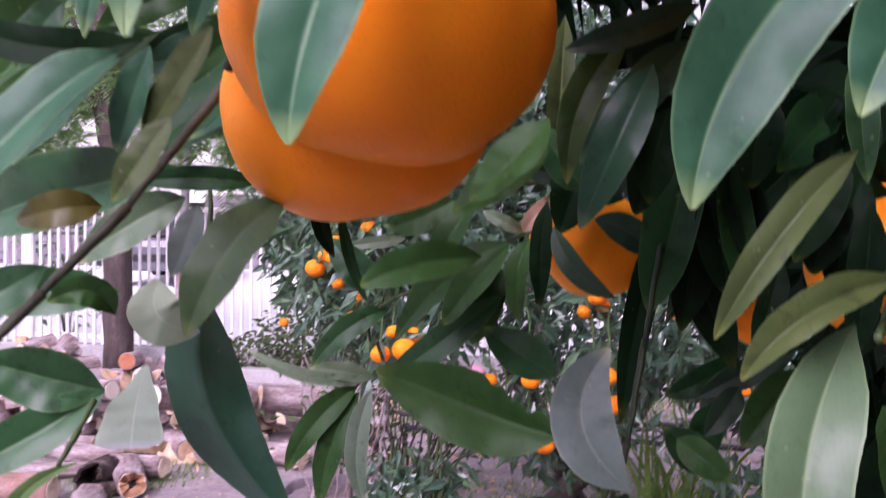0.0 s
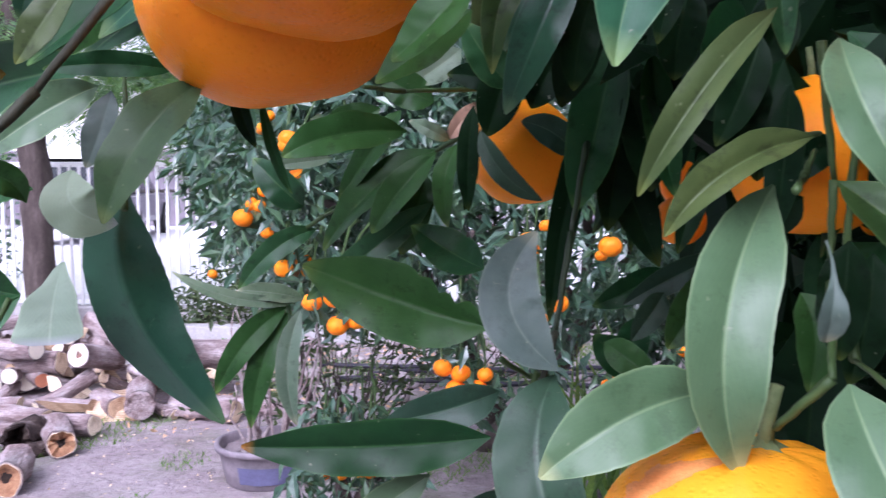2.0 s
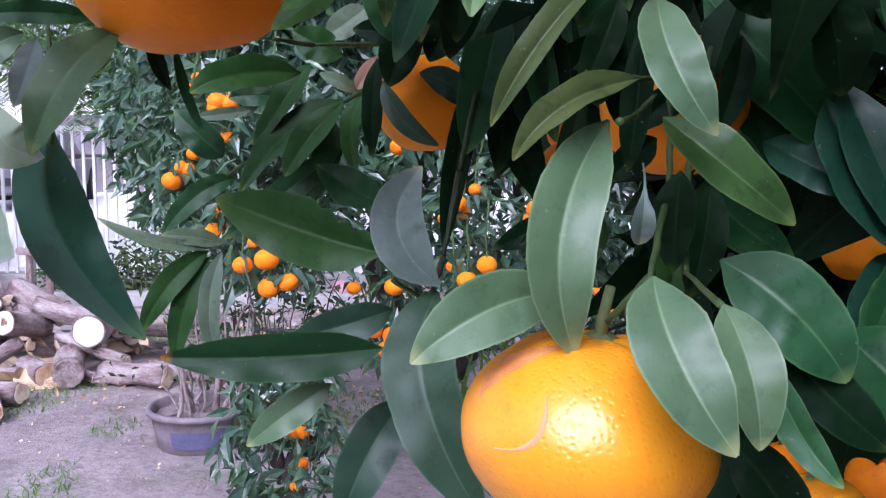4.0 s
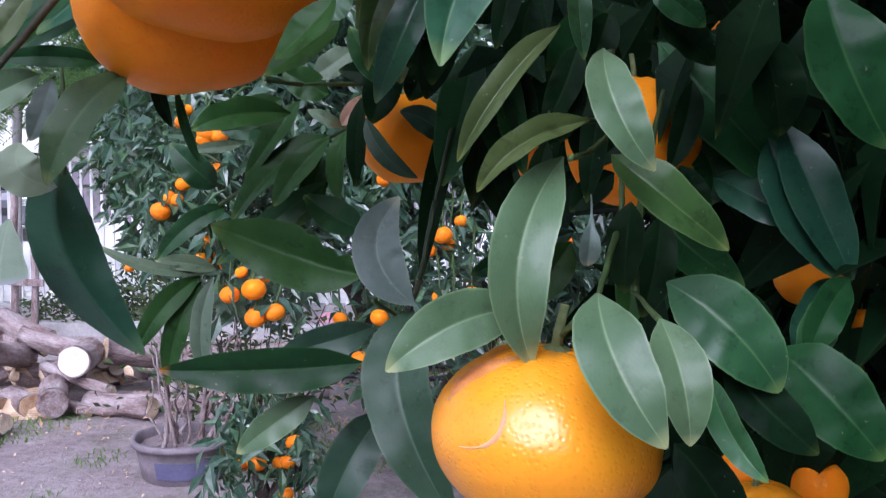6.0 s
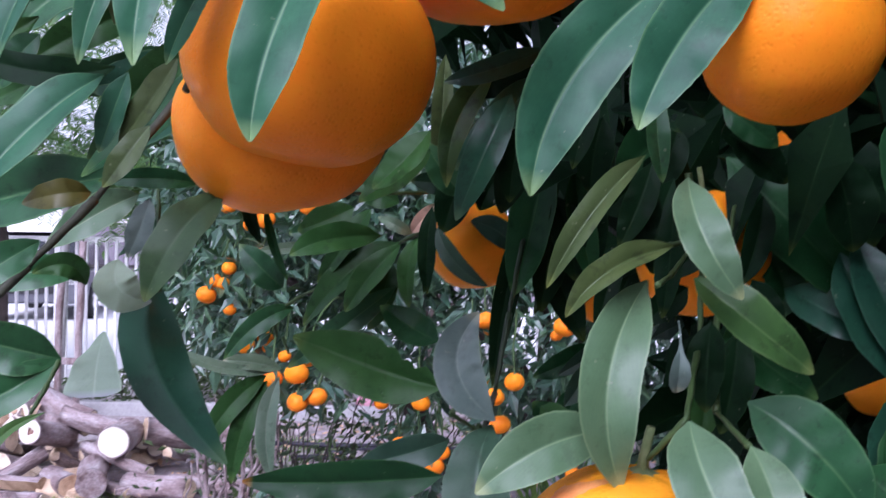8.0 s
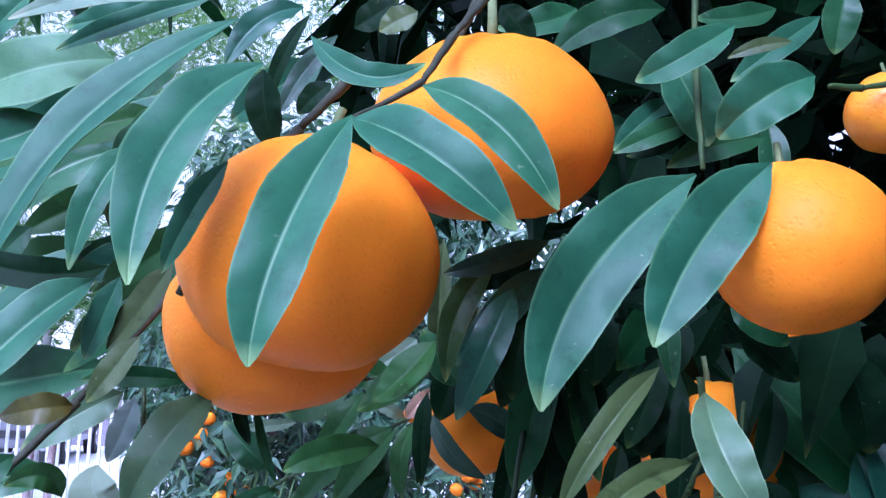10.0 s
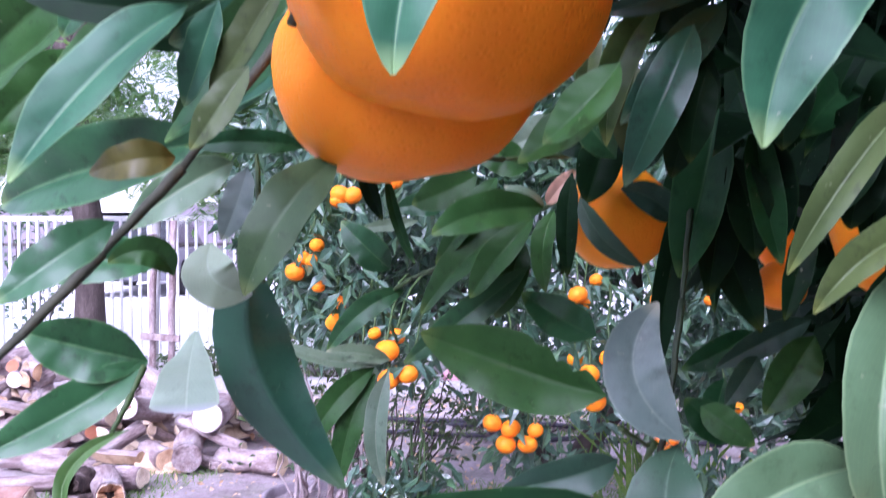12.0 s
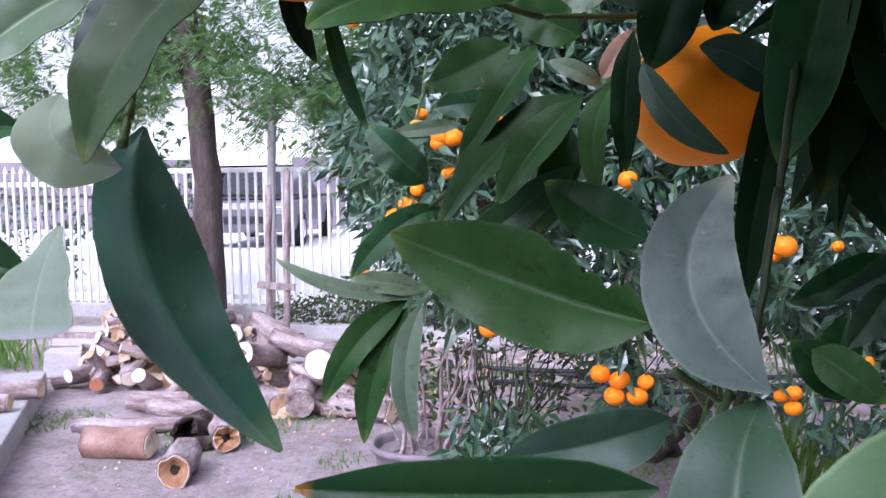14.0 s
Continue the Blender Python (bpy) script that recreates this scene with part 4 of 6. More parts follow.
leaf((-0.0358, 0.4417, 1.2606), (-0.0614, 0.4391, 1.2285), 0.0157, "moss", 20, 0.0, 30, via=(-0.0504, 0.4344, 1.2442))
leaf((-0.0413, 0.4611, 1.2521), (-0.0519, 0.4588, 1.2182), 0.0142, "moss", 0, 0.0, 20, via=(-0.0452, 0.4539, 1.2352))
leaf((-0.0276, 0.4419, 1.2637), (-0.0309, 0.4397, 1.2308), 0.0111, "moss", 20, 0.0, 30, via=(-0.0319, 0.4348, 1.2486))
leaf((-0.1110, 0.5390, 1.1877), (-0.1742, 0.5256, 1.2033), 0.0081, "pale", 20, 0.0, 25, via=(-0.1428, 0.5263, 1.1900))
leaf((-0.1102, 0.5388, 1.1881), (-0.1426, 0.5318, 1.1932), 0.0111, "pale", 20, 0.08, 25)
leaf((-0.1185, 0.5368, 1.1842), (-0.1529, 0.5250, 1.1412), 0.0156, "moss", 0, 0.0, 25, via=(-0.1373, 0.5249, 1.1672))
leaf((-0.1181, 0.5370, 1.1810), (-0.1359, 0.5276, 1.1233), 0.0162, "moss", 0, 0.0, 25, via=(-0.1290, 0.5263, 1.1570))
leaf((-0.1093, 0.5283, 1.1848), (-0.1113, 0.5229, 1.1266), 0.0131, "pale", 0, 0.0, 25, via=(-0.1148, 0.5196, 1.1564))
leaf((-0.1039, 0.5430, 1.2237), (-0.1427, 0.5335, 1.1928), 0.0140, "green", 0, 0.0, 25, via=(-0.1237, 0.5323, 1.2137))
leaf((-0.0778, 0.3300, 1.2742), (-0.0691, 0.3300, 1.2465), 0.0038, "mid", 0, 0.0, 25, via=(-0.0742, 0.3300, 1.2586))
leaf((-0.0840, 0.3255, 1.2770), (-0.0780, 0.3255, 1.2594), 0.0055, "dark", 0, 0.06, 25)
leaf((0.0705, 0.5305, 1.2055), (0.0349, 0.5209, 1.1879), 0.0153, "mid", 0, 0.08, 20)
leaf((0.0665, 0.5786, 1.1746), (0.0585, 0.5741, 1.1409), 0.0194, "mid", 0, 0.06, 20)
leaf((0.0567, 0.5031, 1.1595), (0.0332, 0.4991, 1.1776), 0.0190, "mid", 0, 0.06, 20)
leaf((-0.0379, 0.4507, 1.2404), (-0.0901, 0.4484, 1.2001), 0.0136, "green", 0, 0.06, 20)
leaf((-0.0593, 0.4519, 1.2788), (-0.0867, 0.4510, 1.2668), 0.0164, "moss", 0, 0.06, 20)
leaf((-0.0380, 0.4623, 1.2818), (-0.0602, 0.4624, 1.2932), 0.0167, "moss", 0, 0.06, 20)
leaf((-0.0267, 0.4633, 1.3040), (-0.0463, 0.4625, 1.2903), 0.0139, "pale", 0, 0.06, 20)
leaf((-0.0253, 0.4242, 1.3254), (-0.0407, 0.4233, 1.3103), 0.0178, "green", 0, 0.06, 20)
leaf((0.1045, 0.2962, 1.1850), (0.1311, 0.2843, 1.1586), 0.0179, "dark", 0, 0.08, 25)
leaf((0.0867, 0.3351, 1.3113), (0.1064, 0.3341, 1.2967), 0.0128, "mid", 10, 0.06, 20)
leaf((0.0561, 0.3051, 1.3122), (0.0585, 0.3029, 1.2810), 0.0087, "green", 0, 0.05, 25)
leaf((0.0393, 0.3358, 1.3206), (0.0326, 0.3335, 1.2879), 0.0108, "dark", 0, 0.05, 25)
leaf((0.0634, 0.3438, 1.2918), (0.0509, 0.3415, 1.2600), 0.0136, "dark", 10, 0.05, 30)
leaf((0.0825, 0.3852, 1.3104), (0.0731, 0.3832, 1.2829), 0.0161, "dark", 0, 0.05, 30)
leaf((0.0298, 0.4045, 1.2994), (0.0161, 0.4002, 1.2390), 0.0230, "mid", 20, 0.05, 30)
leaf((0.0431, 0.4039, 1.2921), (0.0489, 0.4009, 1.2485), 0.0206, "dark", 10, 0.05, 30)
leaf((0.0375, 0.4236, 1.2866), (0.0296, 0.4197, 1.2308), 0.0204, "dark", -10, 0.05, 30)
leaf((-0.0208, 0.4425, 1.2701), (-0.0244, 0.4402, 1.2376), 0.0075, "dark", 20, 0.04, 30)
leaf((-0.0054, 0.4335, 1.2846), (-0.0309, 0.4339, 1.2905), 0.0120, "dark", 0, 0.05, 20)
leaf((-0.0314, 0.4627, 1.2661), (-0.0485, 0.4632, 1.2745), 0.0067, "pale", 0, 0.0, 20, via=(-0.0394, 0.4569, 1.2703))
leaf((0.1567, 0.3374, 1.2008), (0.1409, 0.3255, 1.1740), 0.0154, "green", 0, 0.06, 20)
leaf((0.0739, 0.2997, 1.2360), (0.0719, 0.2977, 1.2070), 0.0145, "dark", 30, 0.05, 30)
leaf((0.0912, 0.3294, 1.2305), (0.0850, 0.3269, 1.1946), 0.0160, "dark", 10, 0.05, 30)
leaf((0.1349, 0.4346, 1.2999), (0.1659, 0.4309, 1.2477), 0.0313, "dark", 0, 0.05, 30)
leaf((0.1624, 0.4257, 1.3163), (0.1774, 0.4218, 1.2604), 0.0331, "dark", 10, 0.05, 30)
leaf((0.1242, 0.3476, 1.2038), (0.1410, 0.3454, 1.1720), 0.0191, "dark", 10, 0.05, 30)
leaf((-0.0689, 0.2706, 1.3708), (-0.0653, 0.2745, 1.3475), 0.0118, "dark", 10, 0.05, 25)
leaf((-0.0240, 0.2770, 1.3925), (-0.0356, 0.2780, 1.3863), 0.0095, "olive", 0, 0.05, 20)
leaf((-0.0887, 0.2603, 1.3113), (-0.1065, 0.2643, 1.2876), 0.0106, "olive", 10, 0.06, 30)
leaf((-0.0925, 0.2486, 1.2905), (-0.1042, 0.2464, 1.2735), 0.0082, "olive", 0, 0.06, 25)
leaf((0.1012, 0.3060, 1.3969), (0.0796, 0.3071, 1.3911), 0.0056, "olive", 0, 0.05, 20)
leaf((0.1232, 0.3123, 1.4196), (0.1197, 0.3161, 1.3966), 0.0140, "green", 0, 0.05, 20)
leaf((-0.1013, 0.2604, 1.3415), (-0.1080, 0.2638, 1.3216), 0.0093, "olive", 10, 0.05, 30)
leaf((-0.0525, 0.3000, 1.3770), (-0.0632, 0.3017, 1.3670), 0.0091, "dark", 0, 0.05, 20)
leaf((-0.0463, 0.3064, 1.3989), (-0.0315, 0.3048, 1.4084), 0.0113, "dark", 0, 0.05, 20)
leaf((0.0045, 0.3332, 1.4195), (0.0171, 0.3354, 1.4055), 0.0124, "dark", 0, 0.05, 20)
leaf((-0.0064, 0.3966, 1.2815), (-0.0228, 0.3930, 1.3039), 0.0138, "green", 0, 0.05, 20)
leaf((0.0194, 0.3581, 1.3297), (-0.0038, 0.3600, 1.3189), 0.0148, "dark", 0, 0.05, 20)
leaf((0.0244, 0.3472, 1.3344), (-0.0146, 0.3495, 1.3217), 0.0103, "teal", 0, 0.05, 20)
leaf((0.0001, 0.3913, 1.3134), (-0.0018, 0.3966, 1.2815), 0.0161, "olive", 0, 0.05, 40)
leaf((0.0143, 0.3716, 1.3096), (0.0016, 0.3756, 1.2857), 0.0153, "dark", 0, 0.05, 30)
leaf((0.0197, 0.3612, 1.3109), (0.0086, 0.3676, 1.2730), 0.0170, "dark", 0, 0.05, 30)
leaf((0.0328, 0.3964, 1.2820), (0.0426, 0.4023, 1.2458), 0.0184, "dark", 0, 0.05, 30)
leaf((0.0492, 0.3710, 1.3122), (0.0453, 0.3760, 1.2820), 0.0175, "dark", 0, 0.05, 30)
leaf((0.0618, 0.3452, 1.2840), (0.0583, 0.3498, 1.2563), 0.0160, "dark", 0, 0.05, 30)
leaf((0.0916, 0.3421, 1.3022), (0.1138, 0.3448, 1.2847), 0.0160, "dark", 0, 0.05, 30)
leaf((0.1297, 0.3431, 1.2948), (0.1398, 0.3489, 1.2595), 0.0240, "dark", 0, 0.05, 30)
leaf((-0.1019, 0.2964, 1.3996), (-0.1400, 0.2976, 1.3937), 0.0116, "bluish", 0, 0.05, 30)
leaf((-0.1511, 0.2959, 1.4043), (-0.1689, 0.2993, 1.3843), 0.0135, "bluish", 0, 0.05, 30)
leaf((-0.0996, 0.3015, 1.3691), (-0.1247, 0.3055, 1.3454), 0.0164, "green", 0, 0.05, 20)
leaf((-0.1499, 0.3084, 1.3289), (-0.1660, 0.3115, 1.3108), 0.0127, "green", 0, 0.05, 20)
leaf((-0.1256, 0.2900, 1.2453), (-0.1392, 0.2820, 1.2489), 0.0087, "moss", 0, 0.0, 25, via=(-0.1295, 0.2840, 1.2518))
leaf((-0.0166, 0.2602, 1.2916), (-0.0326, 0.2588, 1.2749), 0.0109, "moss", 20, 0.06, 25)
leaf((-0.0171, 0.2790, 1.2884), (-0.0381, 0.2752, 1.2722), 0.0115, "moss", 20, 0.06, 25)
leaf((-0.1480, 0.3120, 1.2008), (-0.1571, 0.3000, 1.1712), 0.0062, "lime", 0, 0.0, 40, via=(-0.1631, 0.3050, 1.1888))
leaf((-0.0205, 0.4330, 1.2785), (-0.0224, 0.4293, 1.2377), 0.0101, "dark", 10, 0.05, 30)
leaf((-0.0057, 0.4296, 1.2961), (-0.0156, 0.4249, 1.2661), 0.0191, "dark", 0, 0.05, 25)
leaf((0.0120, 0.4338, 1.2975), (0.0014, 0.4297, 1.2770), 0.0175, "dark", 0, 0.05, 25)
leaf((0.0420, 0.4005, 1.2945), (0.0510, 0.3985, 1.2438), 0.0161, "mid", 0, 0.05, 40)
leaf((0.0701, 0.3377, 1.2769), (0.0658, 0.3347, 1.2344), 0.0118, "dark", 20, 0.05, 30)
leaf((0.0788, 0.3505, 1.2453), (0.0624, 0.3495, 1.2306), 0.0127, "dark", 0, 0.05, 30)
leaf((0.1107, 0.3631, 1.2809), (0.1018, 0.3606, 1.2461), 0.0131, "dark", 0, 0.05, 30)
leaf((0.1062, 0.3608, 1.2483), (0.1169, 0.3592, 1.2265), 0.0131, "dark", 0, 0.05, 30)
leaf((0.0053, 0.3150, 1.2001), (-0.0005, 0.3250, 1.2363), 0.0180, "grey", 0, 0.0, 18, via=(-0.0078, 0.3180, 1.2177))
leaf((0.0846, 0.2802, 1.1631), (0.1026, 0.2716, 1.1359), 0.0182, "dark", 0, 0.05, 25)
leaf((0.0752, 0.3300, 1.3762), (0.0440, 0.3220, 1.3614), 0.0098, "green", 0, 0.0, 25, via=(0.0588, 0.3240, 1.3688))
leaf((0.1210, 0.3300, 1.4165), (0.0851, 0.3220, 1.3881), 0.0112, "bluish", 0, 0.0, 25, via=(0.1021, 0.3240, 1.4015))
leaf((0.1029, 0.3400, 1.3733), (0.0645, 0.3320, 1.3592), 0.0127, "green", 0, 0.0, 25, via=(0.0829, 0.3340, 1.3679))
leaf((0.0712, 0.3500, 1.3905), (0.0473, 0.3420, 1.3679), 0.0114, "bluish", 0, 0.0, 25, via=(0.0590, 0.3440, 1.3795))
leaf((0.0461, 0.3600, 1.3945), (0.0232, 0.3520, 1.3731), 0.0141, "green", 0, 0.0, 25, via=(0.0362, 0.3540, 1.3814))
leaf((0.0589, 0.3700, 1.3866), (0.0236, 0.3620, 1.3650), 0.0155, "bluish", 0, 0.0, 25, via=(0.0434, 0.3640, 1.3790))
leaf((0.1162, 0.3600, 1.4323), (0.0811, 0.3520, 1.4241), 0.0119, "green", 0, 0.0, 25, via=(0.0987, 0.3540, 1.4255))
leaf((0.0362, 0.3600, 1.4309), (0.0038, 0.3520, 1.4182), 0.0149, "green", 0, 0.0, 25, via=(0.0243, 0.3540, 1.4225))
leaf((0.1175, 0.3800, 1.3936), (0.1139, 0.3720, 1.3461), 0.0147, "green", 0, 0.0, 25, via=(0.1181, 0.3740, 1.3689))
leaf((0.0622, 0.3800, 1.3426), (0.0361, 0.3720, 1.3191), 0.0146, "teal", 0, 0.0, 25, via=(0.0519, 0.3740, 1.3348))
leaf((0.0125, 0.3700, 1.3359), (-0.0115, 0.3620, 1.3027), 0.0123, "sage", 0, 0.0, 25, via=(-0.0009, 0.3640, 1.3220))
leaf((0.0051, 0.3600, 1.3278), (-0.0129, 0.3520, 1.2820), 0.0128, "lime", 0, 0.0, 25, via=(-0.0088, 0.3540, 1.3082))
leaf((0.0222, 0.3500, 1.3244), (-0.0095, 0.3420, 1.2876), 0.0146, "teal", 0, 0.0, 25, via=(0.0073, 0.3440, 1.3075))
leaf((-0.0674, 0.3300, 1.4160), (-0.0930, 0.3220, 1.3897), 0.0119, "teal", 0, 0.0, 25, via=(-0.0823, 0.3240, 1.4070))
leaf((-0.0560, 0.3400, 1.4096), (-0.0745, 0.3320, 1.3769), 0.0090, "slate", 0, 0.0, 25, via=(-0.0672, 0.3340, 1.3922))
leaf((0.0240, 0.4100, 1.2786), (0.0074, 0.4020, 1.1993), 0.0135, "dark", 0, 0.0, 35, via=(0.0137, 0.4040, 1.2420))
leaf((0.0289, 0.4300, 1.2771), (0.0496, 0.4220, 1.2173), 0.0204, "dark", 0, 0.0, 25, via=(0.0370, 0.4240, 1.2487))
leaf((0.0602, 0.4000, 1.2586), (0.0504, 0.3920, 1.2248), 0.0110, "dark", 0, 0.0, 25, via=(0.0554, 0.3940, 1.2425))
leaf((0.0895, 0.5000, 1.2142), (0.0457, 0.4920, 1.1929), 0.0145, "slate", 0, 0.0, 25, via=(0.0680, 0.4940, 1.2051))
leaf((0.0827, 0.4700, 1.2105), (0.0603, 0.4620, 1.1787), 0.0218, "moss", 0, 0.0, 25, via=(0.0715, 0.4640, 1.1948))
leaf((0.0636, 0.4900, 1.1988), (0.0482, 0.4820, 1.1782), 0.0137, "slate", 0, 0.0, 25, via=(0.0567, 0.4840, 1.1896))
leaf((0.0338, 0.4600, 1.1816), (0.0540, 0.4520, 1.1673), 0.0149, "moss", 0, 0.0, 25, via=(0.0433, 0.4540, 1.1752))
leaf((0.1396, 0.3600, 1.2591), (0.1654, 0.3520, 1.2062), 0.0233, "teal", 0, 0.0, 25, via=(0.1487, 0.3540, 1.2331))
leaf((0.1158, 0.3900, 1.2598), (0.1233, 0.3820, 1.2317), 0.0184, "mid", 0, 0.0, 25, via=(0.1259, 0.3840, 1.2480))
leaf((0.1744, 0.3700, 1.2040), (0.1555, 0.3620, 1.1724), 0.0166, "teal", 0, 0.0, 25, via=(0.1608, 0.3640, 1.1901))
leaf((0.1097, 0.4000, 1.2284), (0.1441, 0.3920, 1.1976), 0.0244, "mid", 0, 0.0, 25, via=(0.1204, 0.3940, 1.2142))
leaf((0.0882, 0.3800, 1.2131), (0.0891, 0.3720, 1.1817), 0.0155, "moss", 0, 0.0, 25, via=(0.0916, 0.3740, 1.1999))
leaf((0.0763, 0.3650, 1.2872), (0.0671, 0.3570, 1.2499), 0.0155, "dark", 0, 0.0, 25, via=(0.0683, 0.3560, 1.2675))
leaf((0.0948, 0.3720, 1.2613), (0.0734, 0.3640, 1.2471), 0.0130, "dark", 0, 0.0, 25, via=(0.0838, 0.3640, 1.2571))
# twigs, and the leaves deeper in the crown


def twig(a, b, r=0.0022, sag=0.0, material=None, seed=3, side=(0, 0, -1)):
    return branch(near_tree, rel(*a), rel(*b), r, r * 0.6, material or BARK_GREEN, sag, r * 0.15, seed, "twig", 7, 7, side)


def crown_place(rng):
    while True:
        x, y, z = rng.uniform(-0.35, 1.25), rng.uniform(0.33, 1.3), rng.uniform(0.72, 2.15)
        if ((x - 0.6) / 0.85) ** 2 + ((y - 0.85) / 0.62) ** 2 + ((z - 1.45) / 0.78) ** 2 > 1:
            continue
        side, rise = (x + 0.01) / (y - 0.02), (z - 1.25) / (y - 0.02)
        if rise > 0.22 and rng.random() < 0.6:
            continue
        if side > 0.22 + 0.03 / (y - 0.02) or (rise > 0.26 and side > -0.12) or (side > 0.135 and rise > 0.0):
            return x, y, z


fill_rng = random.Random(77)
SHAPES = []
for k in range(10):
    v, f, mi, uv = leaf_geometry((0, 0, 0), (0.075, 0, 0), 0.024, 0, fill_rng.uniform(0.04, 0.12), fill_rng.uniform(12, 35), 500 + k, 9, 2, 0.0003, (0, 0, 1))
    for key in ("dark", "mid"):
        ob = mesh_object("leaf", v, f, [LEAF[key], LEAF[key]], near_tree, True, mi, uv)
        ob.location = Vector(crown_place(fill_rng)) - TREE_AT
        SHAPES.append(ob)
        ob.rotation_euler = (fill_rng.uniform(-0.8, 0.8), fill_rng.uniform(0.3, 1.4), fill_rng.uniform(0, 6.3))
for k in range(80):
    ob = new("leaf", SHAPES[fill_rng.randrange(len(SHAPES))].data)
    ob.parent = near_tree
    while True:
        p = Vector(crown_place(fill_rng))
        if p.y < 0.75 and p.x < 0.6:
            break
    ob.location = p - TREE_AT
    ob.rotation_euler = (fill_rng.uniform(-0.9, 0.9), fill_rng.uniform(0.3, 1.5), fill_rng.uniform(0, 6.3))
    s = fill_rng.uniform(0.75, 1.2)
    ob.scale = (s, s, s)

for k in range(30):
    y = fill_rng.uniform(0.34, 0.5)
    p = Vector((fill_rng.uniform(-0.52, -0.16) * y, y, 1.26 + fill_rng.uniform(0.15, 0.42) * y))
    d = Vector((-fill_rng.uniform(0.4, 1.0), fill_rng.uniform(-0.3, 0.3), -fill_rng.uniform(0.0, 0.8))).normalized()
    leaf(p, p + d * fill_rng.uniform(0.05, 0.085), fill_rng.uniform(0.018, 0.028), fill_rng.choice(["green", "bluish", "mid", "moss"]), fill_rng.uniform(-30, 30), 0.08, 25)


def added_canopy_place(rng):
    """The overhanging top of the crown, mostly unseen, added to shade the leaves below."""
    while True:
        x, y, z = rng.uniform(-0.3, 1.4), rng.uniform(0.2, 1.4), rng.uniform(1.5, 2.35)
        if ((x - 0.55) / 0.95) ** 2 + ((y - 0.8) / 0.72) ** 2 + ((z - 1.5) / 0.85) ** 2 < 1 and (z - 1.26) / (y + 0.02) > (0.5 if y < 0.6 or x < 0.2 else 0.0):
            return x, y, z


def added_side_place(rng):
    """Unseen foliage beside and above the eye, added to keep light off the crown."""
    while True:
        x, y, z = rng.uniform(0.1, 1.15), rng.uniform(-0.75, 0.4), rng.uniform(0.8, 2.3)
        if ((x - 0.65) / 0.58) ** 2 + ((y + 0.05) / 0.75) ** 2 + ((z - 1.5) / 0.8) ** 2 < 1 and x > 0.62 * (y + 0.05) + 0.14:
            return x, y, z


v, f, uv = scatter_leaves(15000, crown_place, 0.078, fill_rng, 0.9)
v2, f2, uv2 = scatter_leaves(7000, added_canopy_place, 0.08, fill_rng, 0.9)
v3, f3, uv3 = scatter_leaves(9000, added_side_place, 0.08, fill_rng, 0.9)
# inner leaf mass, coloured near-black to stand for the crown's shade
tagged(mesh_object("foliage", [p - TREE_AT for p in v], f, [LEAF["dark"]], near_tree, False, None, uv), "dense inner foliage, crown shade put into its near-black colour", kind="stuff")
f2 = f2 + [tuple(i + len(v2) for i in q) for q in f3]
tagged(mesh_object("foliage", [p - TREE_AT for p in v2 + v3], f2, [LEAF["mid"]], near_tree, False, None, uv2 + uv3), "mostly unseen green foliage added overhead to shade the crown", kind="stuff")
twig((-0.0982, 0.3267, 1.3189), (-0.1016, 0.3141, 1.3122), 0.0017, 0, BARK_TWIG)
twig((-0.1016, 0.3141, 1.3122), (-0.1261, 0.2974, 1.2728), 0.0017, 0, BARK_TWIG)
twig((-0.1261, 0.2974, 1.2728), (-0.1407, 0.2822, 1.2512), 0.0017, 0, BARK_TWIG)
twig((-0.1407, 0.2822, 1.2512), (-0.1629, 0.2671, 1.2235), 0.0017, 0, BARK_TWIG)
twig((-0.0442, 0.2892, 1.3759), (-0.0600, 0.2872, 1.3578), 0.002, 0, BARK_TWIG)
twig((-0.0600, 0.2872, 1.3578), (-0.0792, 0.2819, 1.3293), 0.002, 0, BARK_TWIG)
twig((-0.0792, 0.2819, 1.3293), (-0.0901, 0.2730, 1.3041), 0.002, 0, BARK_TWIG)
twig((-0.0000, 0.3210, 1.4273), (-0.0104, 0.3060, 1.3959), 0.0019, 0, BARK_TWIG)
twig((-0.0026, 0.2850, 1.4014), (-0.0128, 0.2720, 1.3832), 0.0016, 0, BARK_TWIG)
twig((-0.0128, 0.2720, 1.3832), (-0.0215, 0.2580, 1.3636), 0.0015, 0, BARK_TWIG)
twig((-0.0215, 0.2580, 1.3636), (-0.0323, 0.2480, 1.3533), 0.0012, 0, BARK_TWIG)
twig((-0.0323, 0.2480, 1.3533), (-0.0383, 0.2380, 1.3470), 0.0010, 0, BARK_TWIG)
twig((0.0730, 0.3207, 1.4261), (0.0701, 0.3115, 1.3896), 0.0014, 0, BARK_GREEN)
twig((0.0701, 0.3115, 1.3896), (0.0663, 0.2929, 1.3490), 0.0014, 0, BARK_GREEN)
twig((0.1315, 0.2877, 1.3778), (0.1135, 0.2835, 1.3733), 0.0013, 0, BARK_GREEN)
twig((0.1135, 0.2835, 1.3733), (0.1013, 0.2787, 1.3721), 0.0013, 0, BARK_GREEN)
twig((0.0668, 0.3031, 1.2842), (0.0736, 0.3108, 1.2506), 0.0013, 0, BARK_GREEN)
twig((0.0736, 0.3108, 1.2506), (0.0729, 0.3094, 1.2300), 0.0013, 0, BARK_GREEN)
twig((0.0729, 0.3094, 1.2300), (0.0560, 0.2579, 1.2112), 0.0013, 0, BARK_GREEN)
twig((0.0560, 0.2579, 1.2112), (0.0471, 0.2651, 1.1988), 0.0013, 0, BARK_GREEN)
